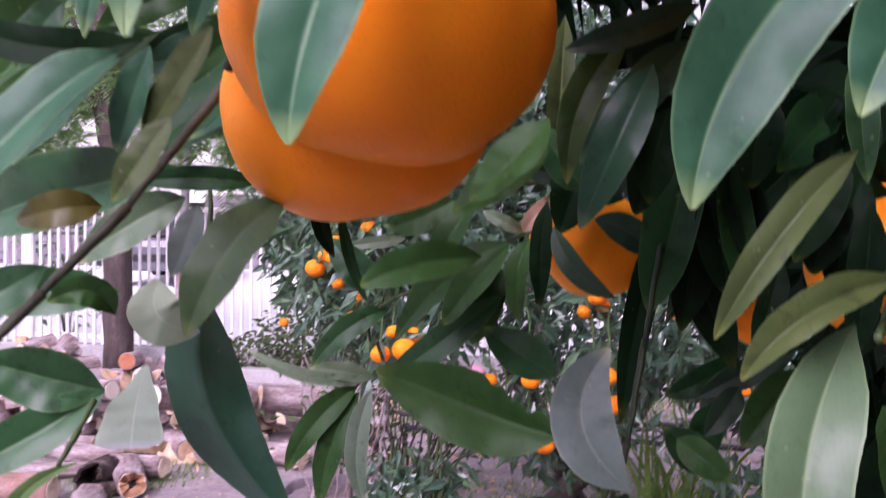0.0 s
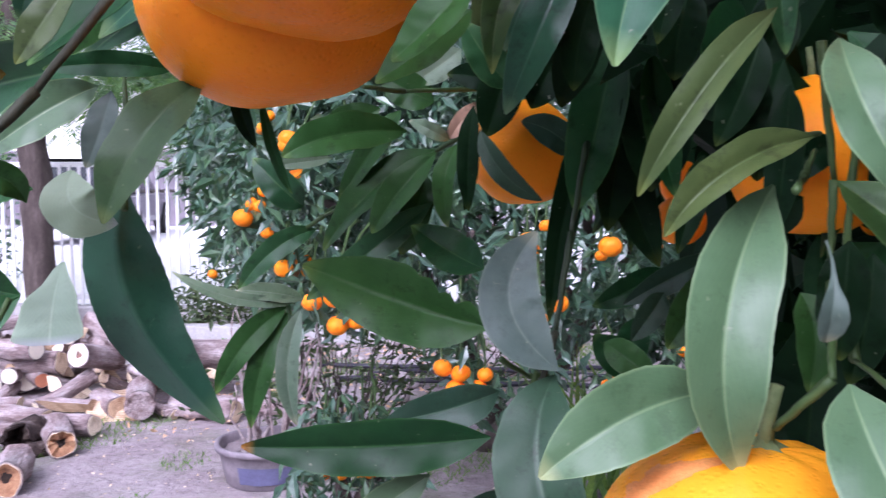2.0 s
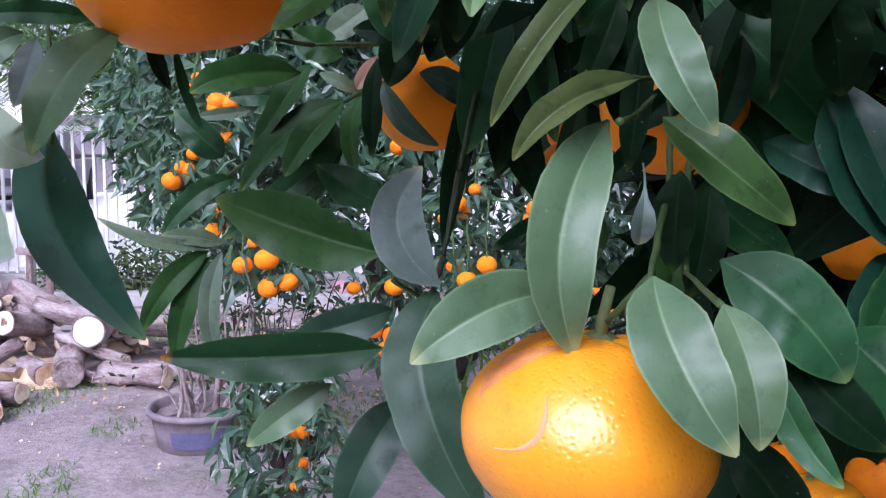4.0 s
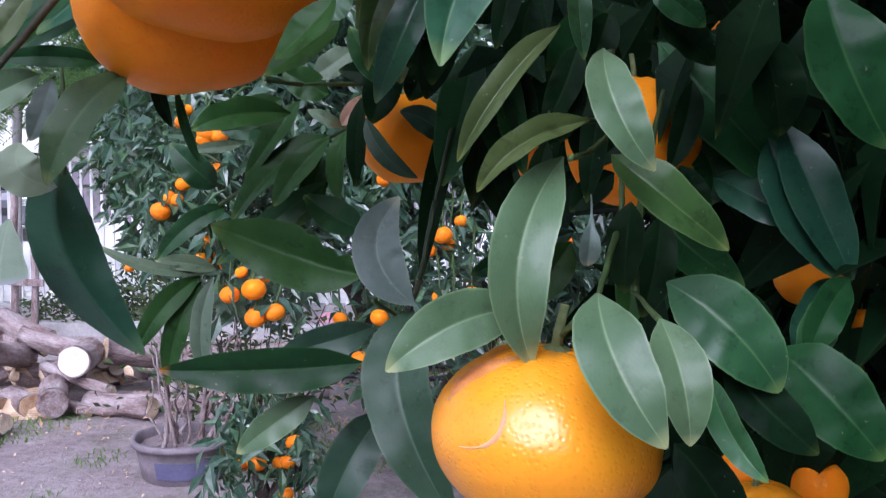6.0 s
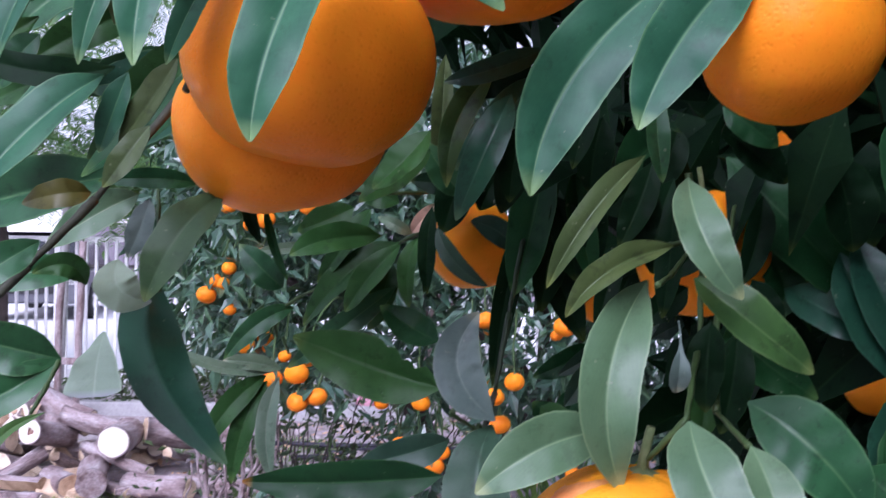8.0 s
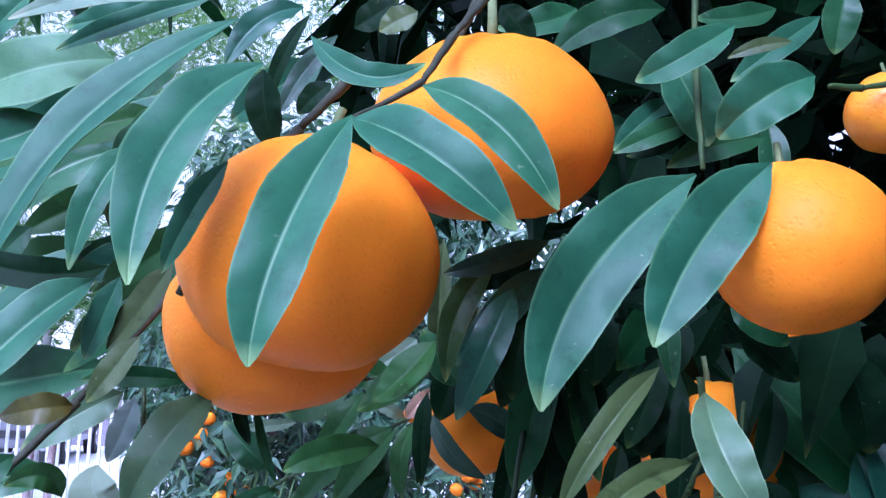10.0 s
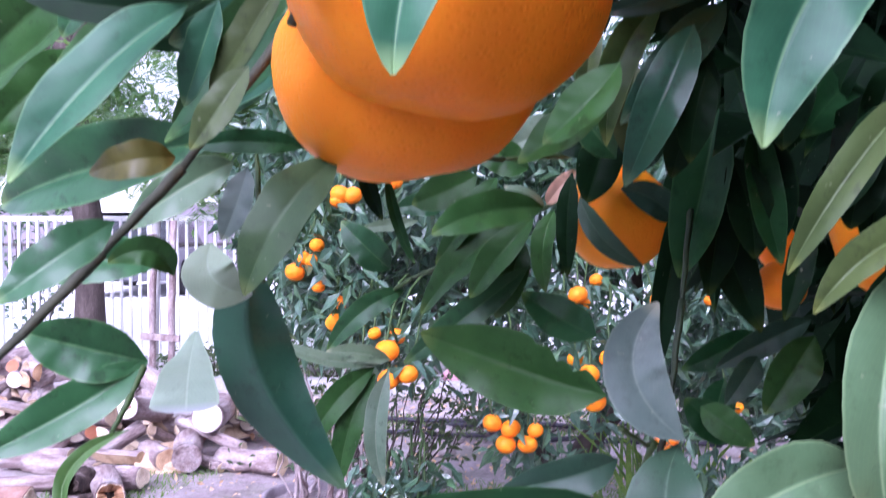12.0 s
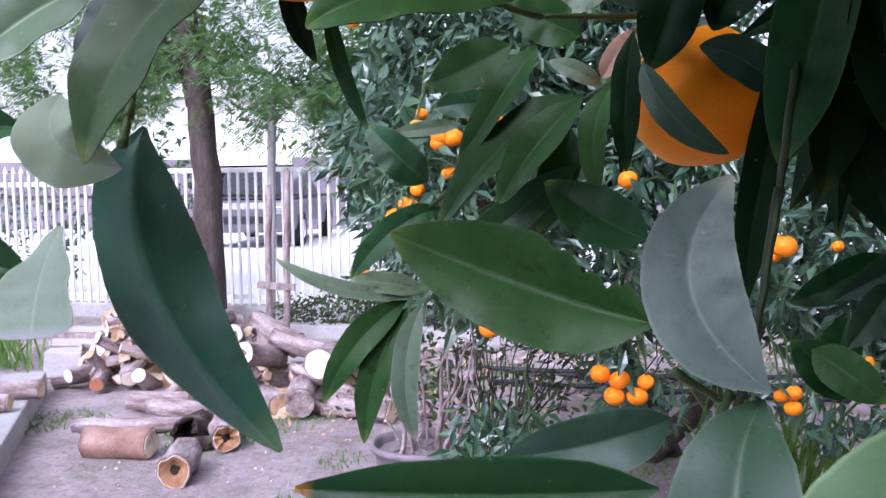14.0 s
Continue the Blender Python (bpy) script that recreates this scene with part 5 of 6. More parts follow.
twig((0.0471, 0.2556, 1.2490), (0.0563, 0.2808, 1.2509), 0.001, 0, BARK_GREEN)
twig((0.0563, 0.2808, 1.2509), (0.0689, 0.3113, 1.2581), 0.001, 0, BARK_GREEN)
twig((0.0523, 0.2694, 1.2600), (0.0667, 0.3016, 1.2619), 0.001, 0, BARK_GREEN)
twig((0.0755, 0.2977, 1.2071), (0.0803, 0.3191, 1.2255), 0.0014, 0, BARK_GREEN)
twig((0.0803, 0.3191, 1.2255), (0.0889, 0.3407, 1.2486), 0.0014, 0, BARK_GREEN)
twig((0.0889, 0.3407, 1.2486), (0.0997, 0.3628, 1.2768), 0.0014, 0, BARK_GREEN)
twig((0.0705, 0.2475, 1.2063), (0.0755, 0.2977, 1.2071), 0.001, 0, BARK_GREEN)
twig((0.0286, 0.4243, 1.2968), (0.0206, 0.4021, 1.2656), 0.0013, 0, STEM_DARK)
twig((0.0206, 0.4021, 1.2656), (0.0126, 0.3697, 1.2332), 0.0013, 0, STEM_DARK)
twig((0.0126, 0.3697, 1.2332), (0.0066, 0.3526, 1.2038), 0.0013, 0, STEM_DARK)
twig((0.0066, 0.3526, 1.2038), (0.0011, 0.3366, 1.1894), 0.0013, 0, BARK_TWIG)
twig((0.0011, 0.3366, 1.1894), (-0.0079, 0.3209, 1.1803), 0.0013, 0, BARK_TWIG)
twig((-0.0101, 0.3352, 1.1990), (-0.0020, 0.3418, 1.1926), 0.001, 0, BARK_GREEN)
twig((-0.0020, 0.3418, 1.1926), (0.0043, 0.3468, 1.1918), 0.001, 0, BARK_GREEN)
twig((-0.0260, 0.4624, 1.2682), (-0.0408, 0.4719, 1.2601), 0.0013, 0, BARK_GREEN)
twig((-0.0408, 0.4719, 1.2601), (-0.0664, 0.4908, 1.2443), 0.0013, 0, BARK_GREEN)
twig((-0.0664, 0.4908, 1.2443), (-0.0975, 0.5300, 1.2312), 0.0013, 0, BARK_GREEN)
twig((-0.0975, 0.5300, 1.2312), (-0.1179, 0.5492, 1.2189), 0.0013, 0, BARK_GREEN)
twig((-0.1179, 0.5492, 1.2189), (-0.1168, 0.5582, 1.2048), 0.0013, 0, BARK_GREEN)
twig((-0.0175, 0.4638, 1.2876), (-0.0477, 0.4334, 1.2840), 0.0012, 0, BARK_GREEN)
twig((-0.0477, 0.4334, 1.2840), (-0.0574, 0.3932, 1.2821), 0.0012, 0, BARK_GREEN)
twig((-0.1134, 0.5582, 1.2048), (-0.1093, 0.5575, 1.1946), 0.0012, 0, BARK_GREEN)
twig((-0.1456, 0.3171, 1.2178), (-0.1466, 0.3107, 1.2107), 0.001, 0, BARK_GREEN)
twig((-0.1466, 0.3107, 1.2107), (-0.1493, 0.3042, 1.2017), 0.001, 0, BARK_GREEN)
twig((-0.1066, 0.3032, 1.2432), (-0.1078, 0.3074, 1.2485), 0.001, 0, BARK_GREEN)
twig((-0.1078, 0.3074, 1.2485), (-0.1107, 0.3157, 1.2578), 0.001, 0, BARK_GREEN)
twig((-0.1107, 0.3157, 1.2578), (-0.1152, 0.3268, 1.2796), 0.001, 0, BARK_GREEN)
twig((0.0005, 0.3410, 1.1937), (-0.0078, 0.3674, 1.1609), 0.0011, 0, BARK_GREEN)
twig((-0.0078, 0.3674, 1.1609), (-0.0093, 0.3708, 1.1465), 0.0011, 0, BARK_GREEN)
# ---- trees and bushes behind ----
far_mesh = {}
SPRAYS = {}


def far_fruit(tree, at, r):
    ob_at = Vector(at) - tree.location
    rng = random.Random(int(at[0] * 991) + int(at[2] * 577))
    look_key = "deep" if rng.random() < 0.7 else "light"
    if look_key not in far_mesh:
        v, f = fruit_mesh(1.0, 0.86, 5, 20, 12)
        cv, cf = calyx_geometry(1.0, 0.8)
        me = bpy.data.meshes.new("mandarin")
        n = len(v)
        me.from_pydata([tuple(p) for p in v] + [tuple(p) for p in cv], [], f + [tuple(n + i for i in q) for q in cf])
        me.materials.append(PEEL_DEEP if look_key == "deep" else PEEL)
        me.materials.append(CALYX)
        me.polygons.foreach_set("material_index", [0] * len(f) + [1] * len(cf))
        me.polygons.foreach_set("use_smooth", [True] * len(me.polygons))
        far_mesh[look_key] = me
    ob = new("mandarin", far_mesh[look_key])
    ob.parent = tree
    ob.location = ob_at
    ob.rotation_euler = (rng.uniform(-0.4, 0.4), rng.uniform(-0.4, 0.4), rng.uniform(0, 6))
    ob.scale = (r, r, r)
    SPRAYS.setdefault(tree.name, (tree, []))[1].append((ob_at, r))
    return ob


def orchard_tree(at, trunk_top, limbs, blobs, count, seed, label, size=0.075):
    """A small fruit tree: a leaning trunk, limbs to each clump and drooping leaves in the clumps (centre, radii)."""
    ob = thing("mandarin_tree", label, "tree", at, "mandarin trees behind")
    rng = random.Random(seed)
    top = Vector(trunk_top)
    branch(ob, (0, 0, -0.05), top, 0.055, 0.04, BARK, 0.03, 0.01, seed, "trunk", 8, 10, (1, 0, 0))
    for k, c in enumerate(limbs):
        branch(ob, top - Vector((0, 0, 0.02)), c, 0.03, 0.008, BARK, -0.05, 0.02, seed + k, "limb", 7, 7)
    total = sum(b[1][0] * b[1][1] * b[1][2] for b in blobs)
    verts, faces, uvs = [], [], []
    for c, r in blobs:
        c = Vector(c)

        def place(g, c=c, r=r):
            while True:
                d = Vector((g.gauss(0, 1), g.gauss(0, 1), g.gauss(0, 1))).normalized()
                q = g.uniform(0.35, 1.0) ** 0.5
                p = Vector((d.x * r[0], d.y * r[1], d.z * r[2])) * q + c
                if noise.noise(p * 3.2 + Vector((seed, 0, 0))) > -0.26:
                    return p
        v, f, u = scatter_leaves(int(count * r[0] * r[1] * r[2] / total), place, size, rng, 0.9)
        o = len(verts)
        verts += v
        uvs += u
        faces += [tuple(o + i for i in q) for q in f]
    tagged(mesh_object("crown", verts, faces, [FAR_LEAF], ob, False, None, uvs), "drooping glossy leaves", kind="stuff")
    return ob


left_tree = orchard_tree((0.06, 4.35, 0), (-0.4, -0.45, 0.85), [(-0.98, -0.85, 1.3), (-0.53, -0.95, 1.2), (-0.68, -0.45, 1.7), (-0.88, -1.05, 1.0)],
                         [((-0.74, -0.95, 1.35), (0.44, 0.55, 0.52)), ((-0.56, -1.5, 1.12), (0.32, 0.42, 0.32)), ((-0.68, -0.85, 1.9), (0.45, 0.5, 0.45)), ((-0.33, -0.65, 1.6), (0.5, 0.5, 0.6)), ((-1.08, -0.55, 1.35), (0.28, 0.4, 0.5))], 11500, 21,
                         "mandarin tree with clusters of orange fruit behind a pot")
right_tree = orchard_tree((-0.1, 4.25, 0), (0.46, -0.3, 0.64), [(0.72, -0.75, 1.2), (0.02, -0.85, 1.1), (0.42, -0.45, 1.7), (0.22, -1.15, 0.9)],
                          [((0.32, -0.9, 1.05), (0.55, 0.55, 0.4)), ((0.87, -0.85, 1.1), (0.5, 0.6, 0.6)), ((0.32, -0.65, 1.6), (0.7, 0.6, 0.5)), ((0.1, -1.1, 0.62), (0.22, 0.25, 0.2)), ((0.72, -1.05, 0.6), (0.25, 0.3, 0.3))], 10500, 33,
                          "mandarin tree with a leaning dark trunk and ripe fruit")
low_tree = orchard_tree((-0.44, 2.75, 0), (0.02, -0.1, 0.25), [(0.0, -0.2, 0.5), (0.1, -0.15, 0.4)], [((0.03, -0.2, 0.42), (0.2, 0.2, 0.26))], 420, 44, "small mandarin shrub with a few low fruit", 0.07)

orchard_tree((-0.25, 7.0, 0), (0.0, 0.0, 0.7), [(-0.5, 0.0, 1.5), (0.5, 0.0, 1.5), (0.0, 0.2, 2.1)], [((-0.55, 0, 1.45), (0.7, 0.5, 0.7)), ((0.5, 0, 1.5), (0.8, 0.5, 0.8)), ((0.0, 0.1, 2.3), (0.9, 0.5, 0.7))], 4200, 46, "dense fruit tree at the back of the garden", 0.1)
orchard_tree((1.7, 5.2, 0), (0.0, 0.0, 0.7), [(-0.5, 0.0, 1.5), (0.5, 0.0, 1.5), (0.0, 0.2, 2.1)], [((-0.5, 0, 1.3), (0.75, 0.6, 0.7)), ((0.5, 0, 1.5), (0.8, 0.6, 0.8)), ((0.0, 0.1, 2.2), (0.9, 0.6, 0.7))], 3800, 47, "dense fruit tree beside the leaning one", 0.09)


def tall_tree(at, top, r0, r1, seed, label):
    ob = thing("tree", label, "tree", at)
    branch(ob, (0, 0, -0.05), top, r0, r1, BARK, 0.08, 0.02, seed, "trunk", 12, 16, (1, 0, 0))
    rng = random.Random(seed)
    t = Vector(top)
    for k in range(6):
        a = rng.uniform(0, 6.3)
        branch(ob, t * rng.uniform(0.55, 0.98), t + Vector((math.cos(a) * 1.4, math.sin(a) * 0.9, rng.uniform(0.1, 1.2))), r1 * 0.5, 0.012, BARK, -0.1, 0.03, seed + k, "limb", 7, 7)
    return ob, rng


def plumes(count, place, size, rng):
    """Feathery sprays: each a thin stalk of narrow paired leaflets."""
    verts, faces, uvs = [], [], []
    for _ in range(count):
        p = Vector(place(rng))
        d = Vector((rng.gauss(0, 1), rng.gauss(0, 1), rng.gauss(-0.5, 0.5))).normalized()
        s = d.cross(Vector((0, 0, 1))).normalized()
        for i in range(7):
            c = p + d * size * i / 7 + Vector((0, 0, -size * 0.25 * (i / 7) ** 2))
            for q in (-1, 1):
                tip = c + (s * q * 0.45 + d * 0.25 + Vector((0, 0, -0.12))) * size * rng.uniform(0.7, 1.1)
                w = d * size * 0.045
                o = len(verts)
                verts += [c, c.lerp(tip, 0.5) + w, tip, c.lerp(tip, 0.5) - w]
                uvs += [(0, 0.5), (0.5, 1), (1, 0.5), (0.5, 0)]
                faces.append((o, o + 1, o + 2, o + 3))
    return verts, faces, uvs


street_tree, trng = tall_tree((-3.70, 7.35, 0), (-0.26, 0.1, 3.0), 0.125, 0.095, 61, "grey-brown leaning street tree with feathery light green foliage")
PLUME_CLUMPS = ((-6.2, 8.7, 2.3, 0.9, 0.4, 0.5), (-4.7, 8.6, 2.5, 0.7, 0.4, 0.5), (-5.0, 9.0, 3.6, 1.4, 0.6, 0.7), (-2.35, 7.9, 1.75, 0.5, 0.3, 0.5), (-1.9, 7.95, 1.2, 0.5, 0.3, 0.6), (-3.0, 8.0, 1.9, 0.6, 0.4, 0.35), (-5.4, 8.6, 2.0, 0.8, 0.4, 0.5), (-3.7, 7.4, 2.35, 0.9, 0.7, 0.45), (-2.6, 7.6, 2.1, 0.6, 0.5, 0.5), (-4.6, 8.0, 3.2, 1.6, 1.0, 0.7), (-2.6, 8.2, 3.3, 1.5, 1.0, 0.8), (-6.2, 8.0, 3.0, 1.2, 1.0, 0.8), (-3.5, 9.2, 4.4, 2.6, 1.2, 1.2), (-0.8, 9.0, 3.6, 1.8, 1.0, 1.2), (-6.5, 9.5, 4.2, 2.0, 1.2, 1.2), (-3.0, 9.4, 5.4, 2.8, 1.0, 1.0), (-0.6, 9.4, 5.2, 2.0, 1.0, 1.2), (-5.6, 9.6, 5.6, 2.0, 1.0, 1.0), (-3.0, 9.2, 4.5, 2.2, 0.8, 0.8), (-4.6, 9.4, 4.7, 1.6, 0.8, 0.8), (-1.4, 9.2, 4.7, 1.6, 0.8, 0.8), (-3.6, 9.8, 5.6, 2.4, 0.8, 0.9), (-5.6, 9.6, 4.8, 1.4, 0.8, 0.8), (-2.2, 9.8, 6.2, 2.4, 0.8, 0.9))


def plume_place(g):
    while True:
        cx, cy, cz, a, b, c = PLUME_CLUMPS[g.randrange(len(PLUME_CLUMPS))]
        p = Vector((cx + 3.70 + a * g.gauss(0, 0.5), cy - 7.35 + b * g.gauss(0, 0.5), cz + c * g.gauss(0, 0.5)))
        if noise.noise(p * 1.5) > -0.08:
            return p


v, f, u = plumes(9400, plume_place, 0.18, trng)
v2, f2, u2 = scatter_leaves(15500, plume_place, 0.11, trng, 0.3, 0.3)
f = f + [tuple(len(v) + i for i in q) for q in f2]
v, u = v + v2, u + u2
tagged(mesh_object("crown", v, f, [FEATHER], street_tree, False, None, u), "feathery light green sprays", kind="stuff")


def bush(at, radii, count, size, material, seed, label, stems=14, name="bush"):
    ob = thing(name, label, "bush", at)
    rng = random.Random(seed)
    for k in range(stems):
        a, q = rng.uniform(0, 6.3), rng.uniform(0.3, 0.95)
        branch(ob, (0.05 * math.cos(a), 0.05 * math.sin(a), -0.02), (radii[0] * q * math.cos(a), radii[1] * q * math.sin(a), radii[2] * rng.uniform(1.0, 1.9)), 0.008, 0.002, BARK, 0.04, 0.02, seed + k, "stem", 6, 5)

    def place(g):
        d = Vector((g.gauss(0, 1), g.gauss(0, 1), g.gauss(0, 1))).normalized() * g.uniform(0.2, 1.0) ** 0.5
        return (d.x * radii[0], d.y * radii[1], radii[2] * (1 + d.z))
    v, f, u = scatter_leaves(count, place, size, rng, 0.3, 0.4)
    tagged(mesh_object("foliage", v, f, [material], ob, False, None, u), kind="stuff")
    return ob


bush((-2.55, 7.2, 0), (0.55, 0.25, 0.17), 900, 0.06, DRYBUSH, 76, "low dark green bush along the fence", 10)
bush((-1.7, 7.35, 0), (0.9, 0.35, 0.32), 1800, 0.07, DRYBUSH, 71, "low dark green bush behind the bed edging")
bush((-0.75, 4.3, 0), (0.5, 0.45, 0.32), 620, 0.055, DRYBUSH, 72, "straggly half-bare shrub behind the pot", 30)
bush((-0.2, 5.4, 0), (0.6, 0.5, 0.25), 420, 0.05, DRYBUSH, 73, "sparse weedy undergrowth below the fruit trees", 20)
for k, (x, y, rx, rz, n) in enumerate(((-6.6, 9.0, 0.7, 0.7, 600), (-5.0, 8.9, 0.5, 0.9, 500), (-1.7, 8.4, 0.6, 1.1, 700), (0.4, 8.8, 1.2, 1.4, 1300), (3.0, 8.0, 1.6, 1.5, 1500), (-9.5, 9.5, 1.5, 1.4, 1100))):
    bush((x, y, 0.05), (rx, 0.5, rz), n, 0.1, FAR_LEAF, 80 + k, "tall green hedge shrub by the fence", 10)
# fruit on the trees behind: place and half width
far_fruit(left_tree, (-0.707, 2.582, 1.129), 0.0282)
far_fruit(left_tree, (-0.685, 2.582, 1.168), 0.0219)
far_fruit(left_tree, (-0.662, 2.582, 1.161), 0.0204)
far_fruit(left_tree, (-0.584, 2.582, 1.327), 0.0233)
far_fruit(left_tree, (-0.676, 2.686, 1.375), 0.0178)
far_fruit(left_tree, (-0.427, 2.582, 1.376), 0.0233)
far_fruit(left_tree, (-0.567, 2.596, 1.246), 0.0157)
far_fruit(left_tree, (-0.641, 2.582, 1.089), 0.0188)
far_fruit(left_tree, (-0.418, 2.384, 0.940), 0.0320)
far_fruit(left_tree, (-0.479, 2.383, 0.926), 0.0262)
far_fruit(left_tree, (-0.414, 2.379, 0.868), 0.0276)
far_fruit(left_tree, (-0.363, 2.380, 0.882), 0.0262)
far_fruit(left_tree, (-0.399, 2.430, 0.972), 0.0222)
far_fruit(left_tree, (-0.458, 2.431, 0.979), 0.0178)
far_fruit(left_tree, (-0.583, 2.526, 0.997), 0.0261)
far_fruit(left_tree, (-0.540, 2.580, 1.010), 0.0235)
far_fruit(left_tree, (-0.578, 2.582, 1.344), 0.0278)
far_fruit(left_tree, (-0.653, 2.614, 1.376), 0.0188)
far_fruit(left_tree, (-0.887, 2.879, 0.942), 0.0159)
far_fruit(left_tree, (-0.528, 2.581, 0.899), 0.0234)
far_fruit(left_tree, (-0.861, 2.720, 1.684), 0.0226)
far_fruit(left_tree, (-0.543, 2.581, 1.340), 0.0270)
far_fruit(left_tree, (-0.650, 2.664, 1.412), 0.0173)
far_fruit(left_tree, (-0.644, 2.582, 1.204), 0.0213)
far_fruit(left_tree, (-0.583, 2.582, 1.047), 0.0235)
far_fruit(left_tree, (-0.596, 2.582, 0.991), 0.0220)
far_fruit(left_tree, (-0.529, 2.582, 0.984), 0.0204)
far_fruit(left_tree, (-0.551, 2.582, 1.247), 0.0188)
far_fruit(right_tree, (0.302, 2.682, 1.047), 0.0334)
far_fruit(right_tree, (0.445, 2.763, 1.042), 0.0164)
far_fruit(right_tree, (0.378, 2.885, 1.201), 0.0157)
far_fruit(right_tree, (-0.096, 2.761, 1.223), 0.0279)
far_fruit(right_tree, (-0.171, 2.761, 0.682), 0.0286)
far_fruit(right_tree, (-0.117, 2.761, 0.666), 0.0300)
far_fruit(right_tree, (-0.132, 2.761, 0.620), 0.0301)
far_fruit(right_tree, (-0.069, 2.761, 0.622), 0.0299)
far_fruit(right_tree, (-0.046, 2.762, 0.663), 0.0237)
far_fruit(right_tree, (0.342, 2.762, 0.647), 0.0228)
far_fruit(right_tree, (0.341, 2.762, 0.606), 0.0244)
far_fruit(right_tree, (0.310, 2.763, 0.637), 0.0199)
far_fruit(right_tree, (0.527, 2.968, 0.763), 0.0162)
far_fruit(right_tree, (0.567, 2.972, 0.698), 0.0194)
far_fruit(right_tree, (0.074, 2.728, 1.059), 0.0287)
far_fruit(right_tree, (0.037, 2.761, 1.012), 0.0211)
far_fruit(right_tree, (0.063, 2.619, 0.892), 0.0231)
far_fruit(right_tree, (0.095, 2.526, 0.866), 0.0281)
far_fruit(right_tree, (0.150, 2.535, 0.907), 0.0281)
far_fruit(right_tree, (0.116, 2.616, 0.775), 0.0308)
far_fruit(right_tree, (-0.459, 2.741, 0.822), 0.0297)
far_fruit(right_tree, (-0.110, 2.702, 0.819), 0.0281)
far_fruit(right_tree, (-0.230, 2.761, 0.806), 0.0219)
far_fruit(right_tree, (0.127, 2.761, 1.099), 0.0201)
far_fruit(right_tree, (0.090, 2.761, 1.031), 0.0219)
far_fruit(right_tree, (0.286, 2.762, 1.014), 0.0185)
far_fruit(low_tree, (-0.443, 2.549, 0.435), 0.0284)
far_fruit(low_tree, (-0.495, 2.598, 0.412), 0.0209)
far_fruit(low_tree, (-0.387, 2.598, 0.419), 0.0209)
far_fruit(low_tree, (-0.340, 2.551, 0.492), 0.0236)
far_fruit(low_tree, (-0.357, 2.545, 0.437), 0.0205)
far_fruit(low_tree, (-0.352, 2.486, 0.368), 0.0201)
far_fruit(low_tree, (-0.368, 2.480, 0.307), 0.0170)
far_fruit(low_tree, (-0.491, 2.547, 0.431), 0.0158)
# fruiting sprays: a stalk and a few leaves round each fruit
for tree, fruit in SPRAYS.values():
    rng = random.Random(len(fruit))
    verts, faces, uvs = [], [], []
    sv, sf = [], []
    for at, r in fruit:
        c = Vector(at)
        v, f, u = scatter_leaves(9, lambda g: c + Vector((g.gauss(0, 0.05), 0.045 + g.gauss(0, 0.035), 0.02 + g.gauss(0, 0.045))), 0.075, rng, 0.9)
        faces += [tuple(len(verts) + i for i in q) for q in f]
        verts += v
        uvs += u
        away = Vector((rng.uniform(-0.06, 0.06), 0.32, rng.uniform(0.12, 0.22)))
        tv, tf = tube(curve_points(c + Vector((0, 0, r * 0.8)), c + away, -0.05, 5, 0.006, rng), [0.003, 0.003, 0.0035, 0.004, 0.0045, 0.005], 5)
        sf += [tuple(len(sv) + i for i in q) for q in tf]
        sv += tv
    tagged(mesh_object("foliage", verts, faces, [FAR_LEAF], tree, False, None, uvs), kind="stuff")
    tagged(mesh_object("twig", sv, sf, [BARK_GREEN], tree), kind="stuff")
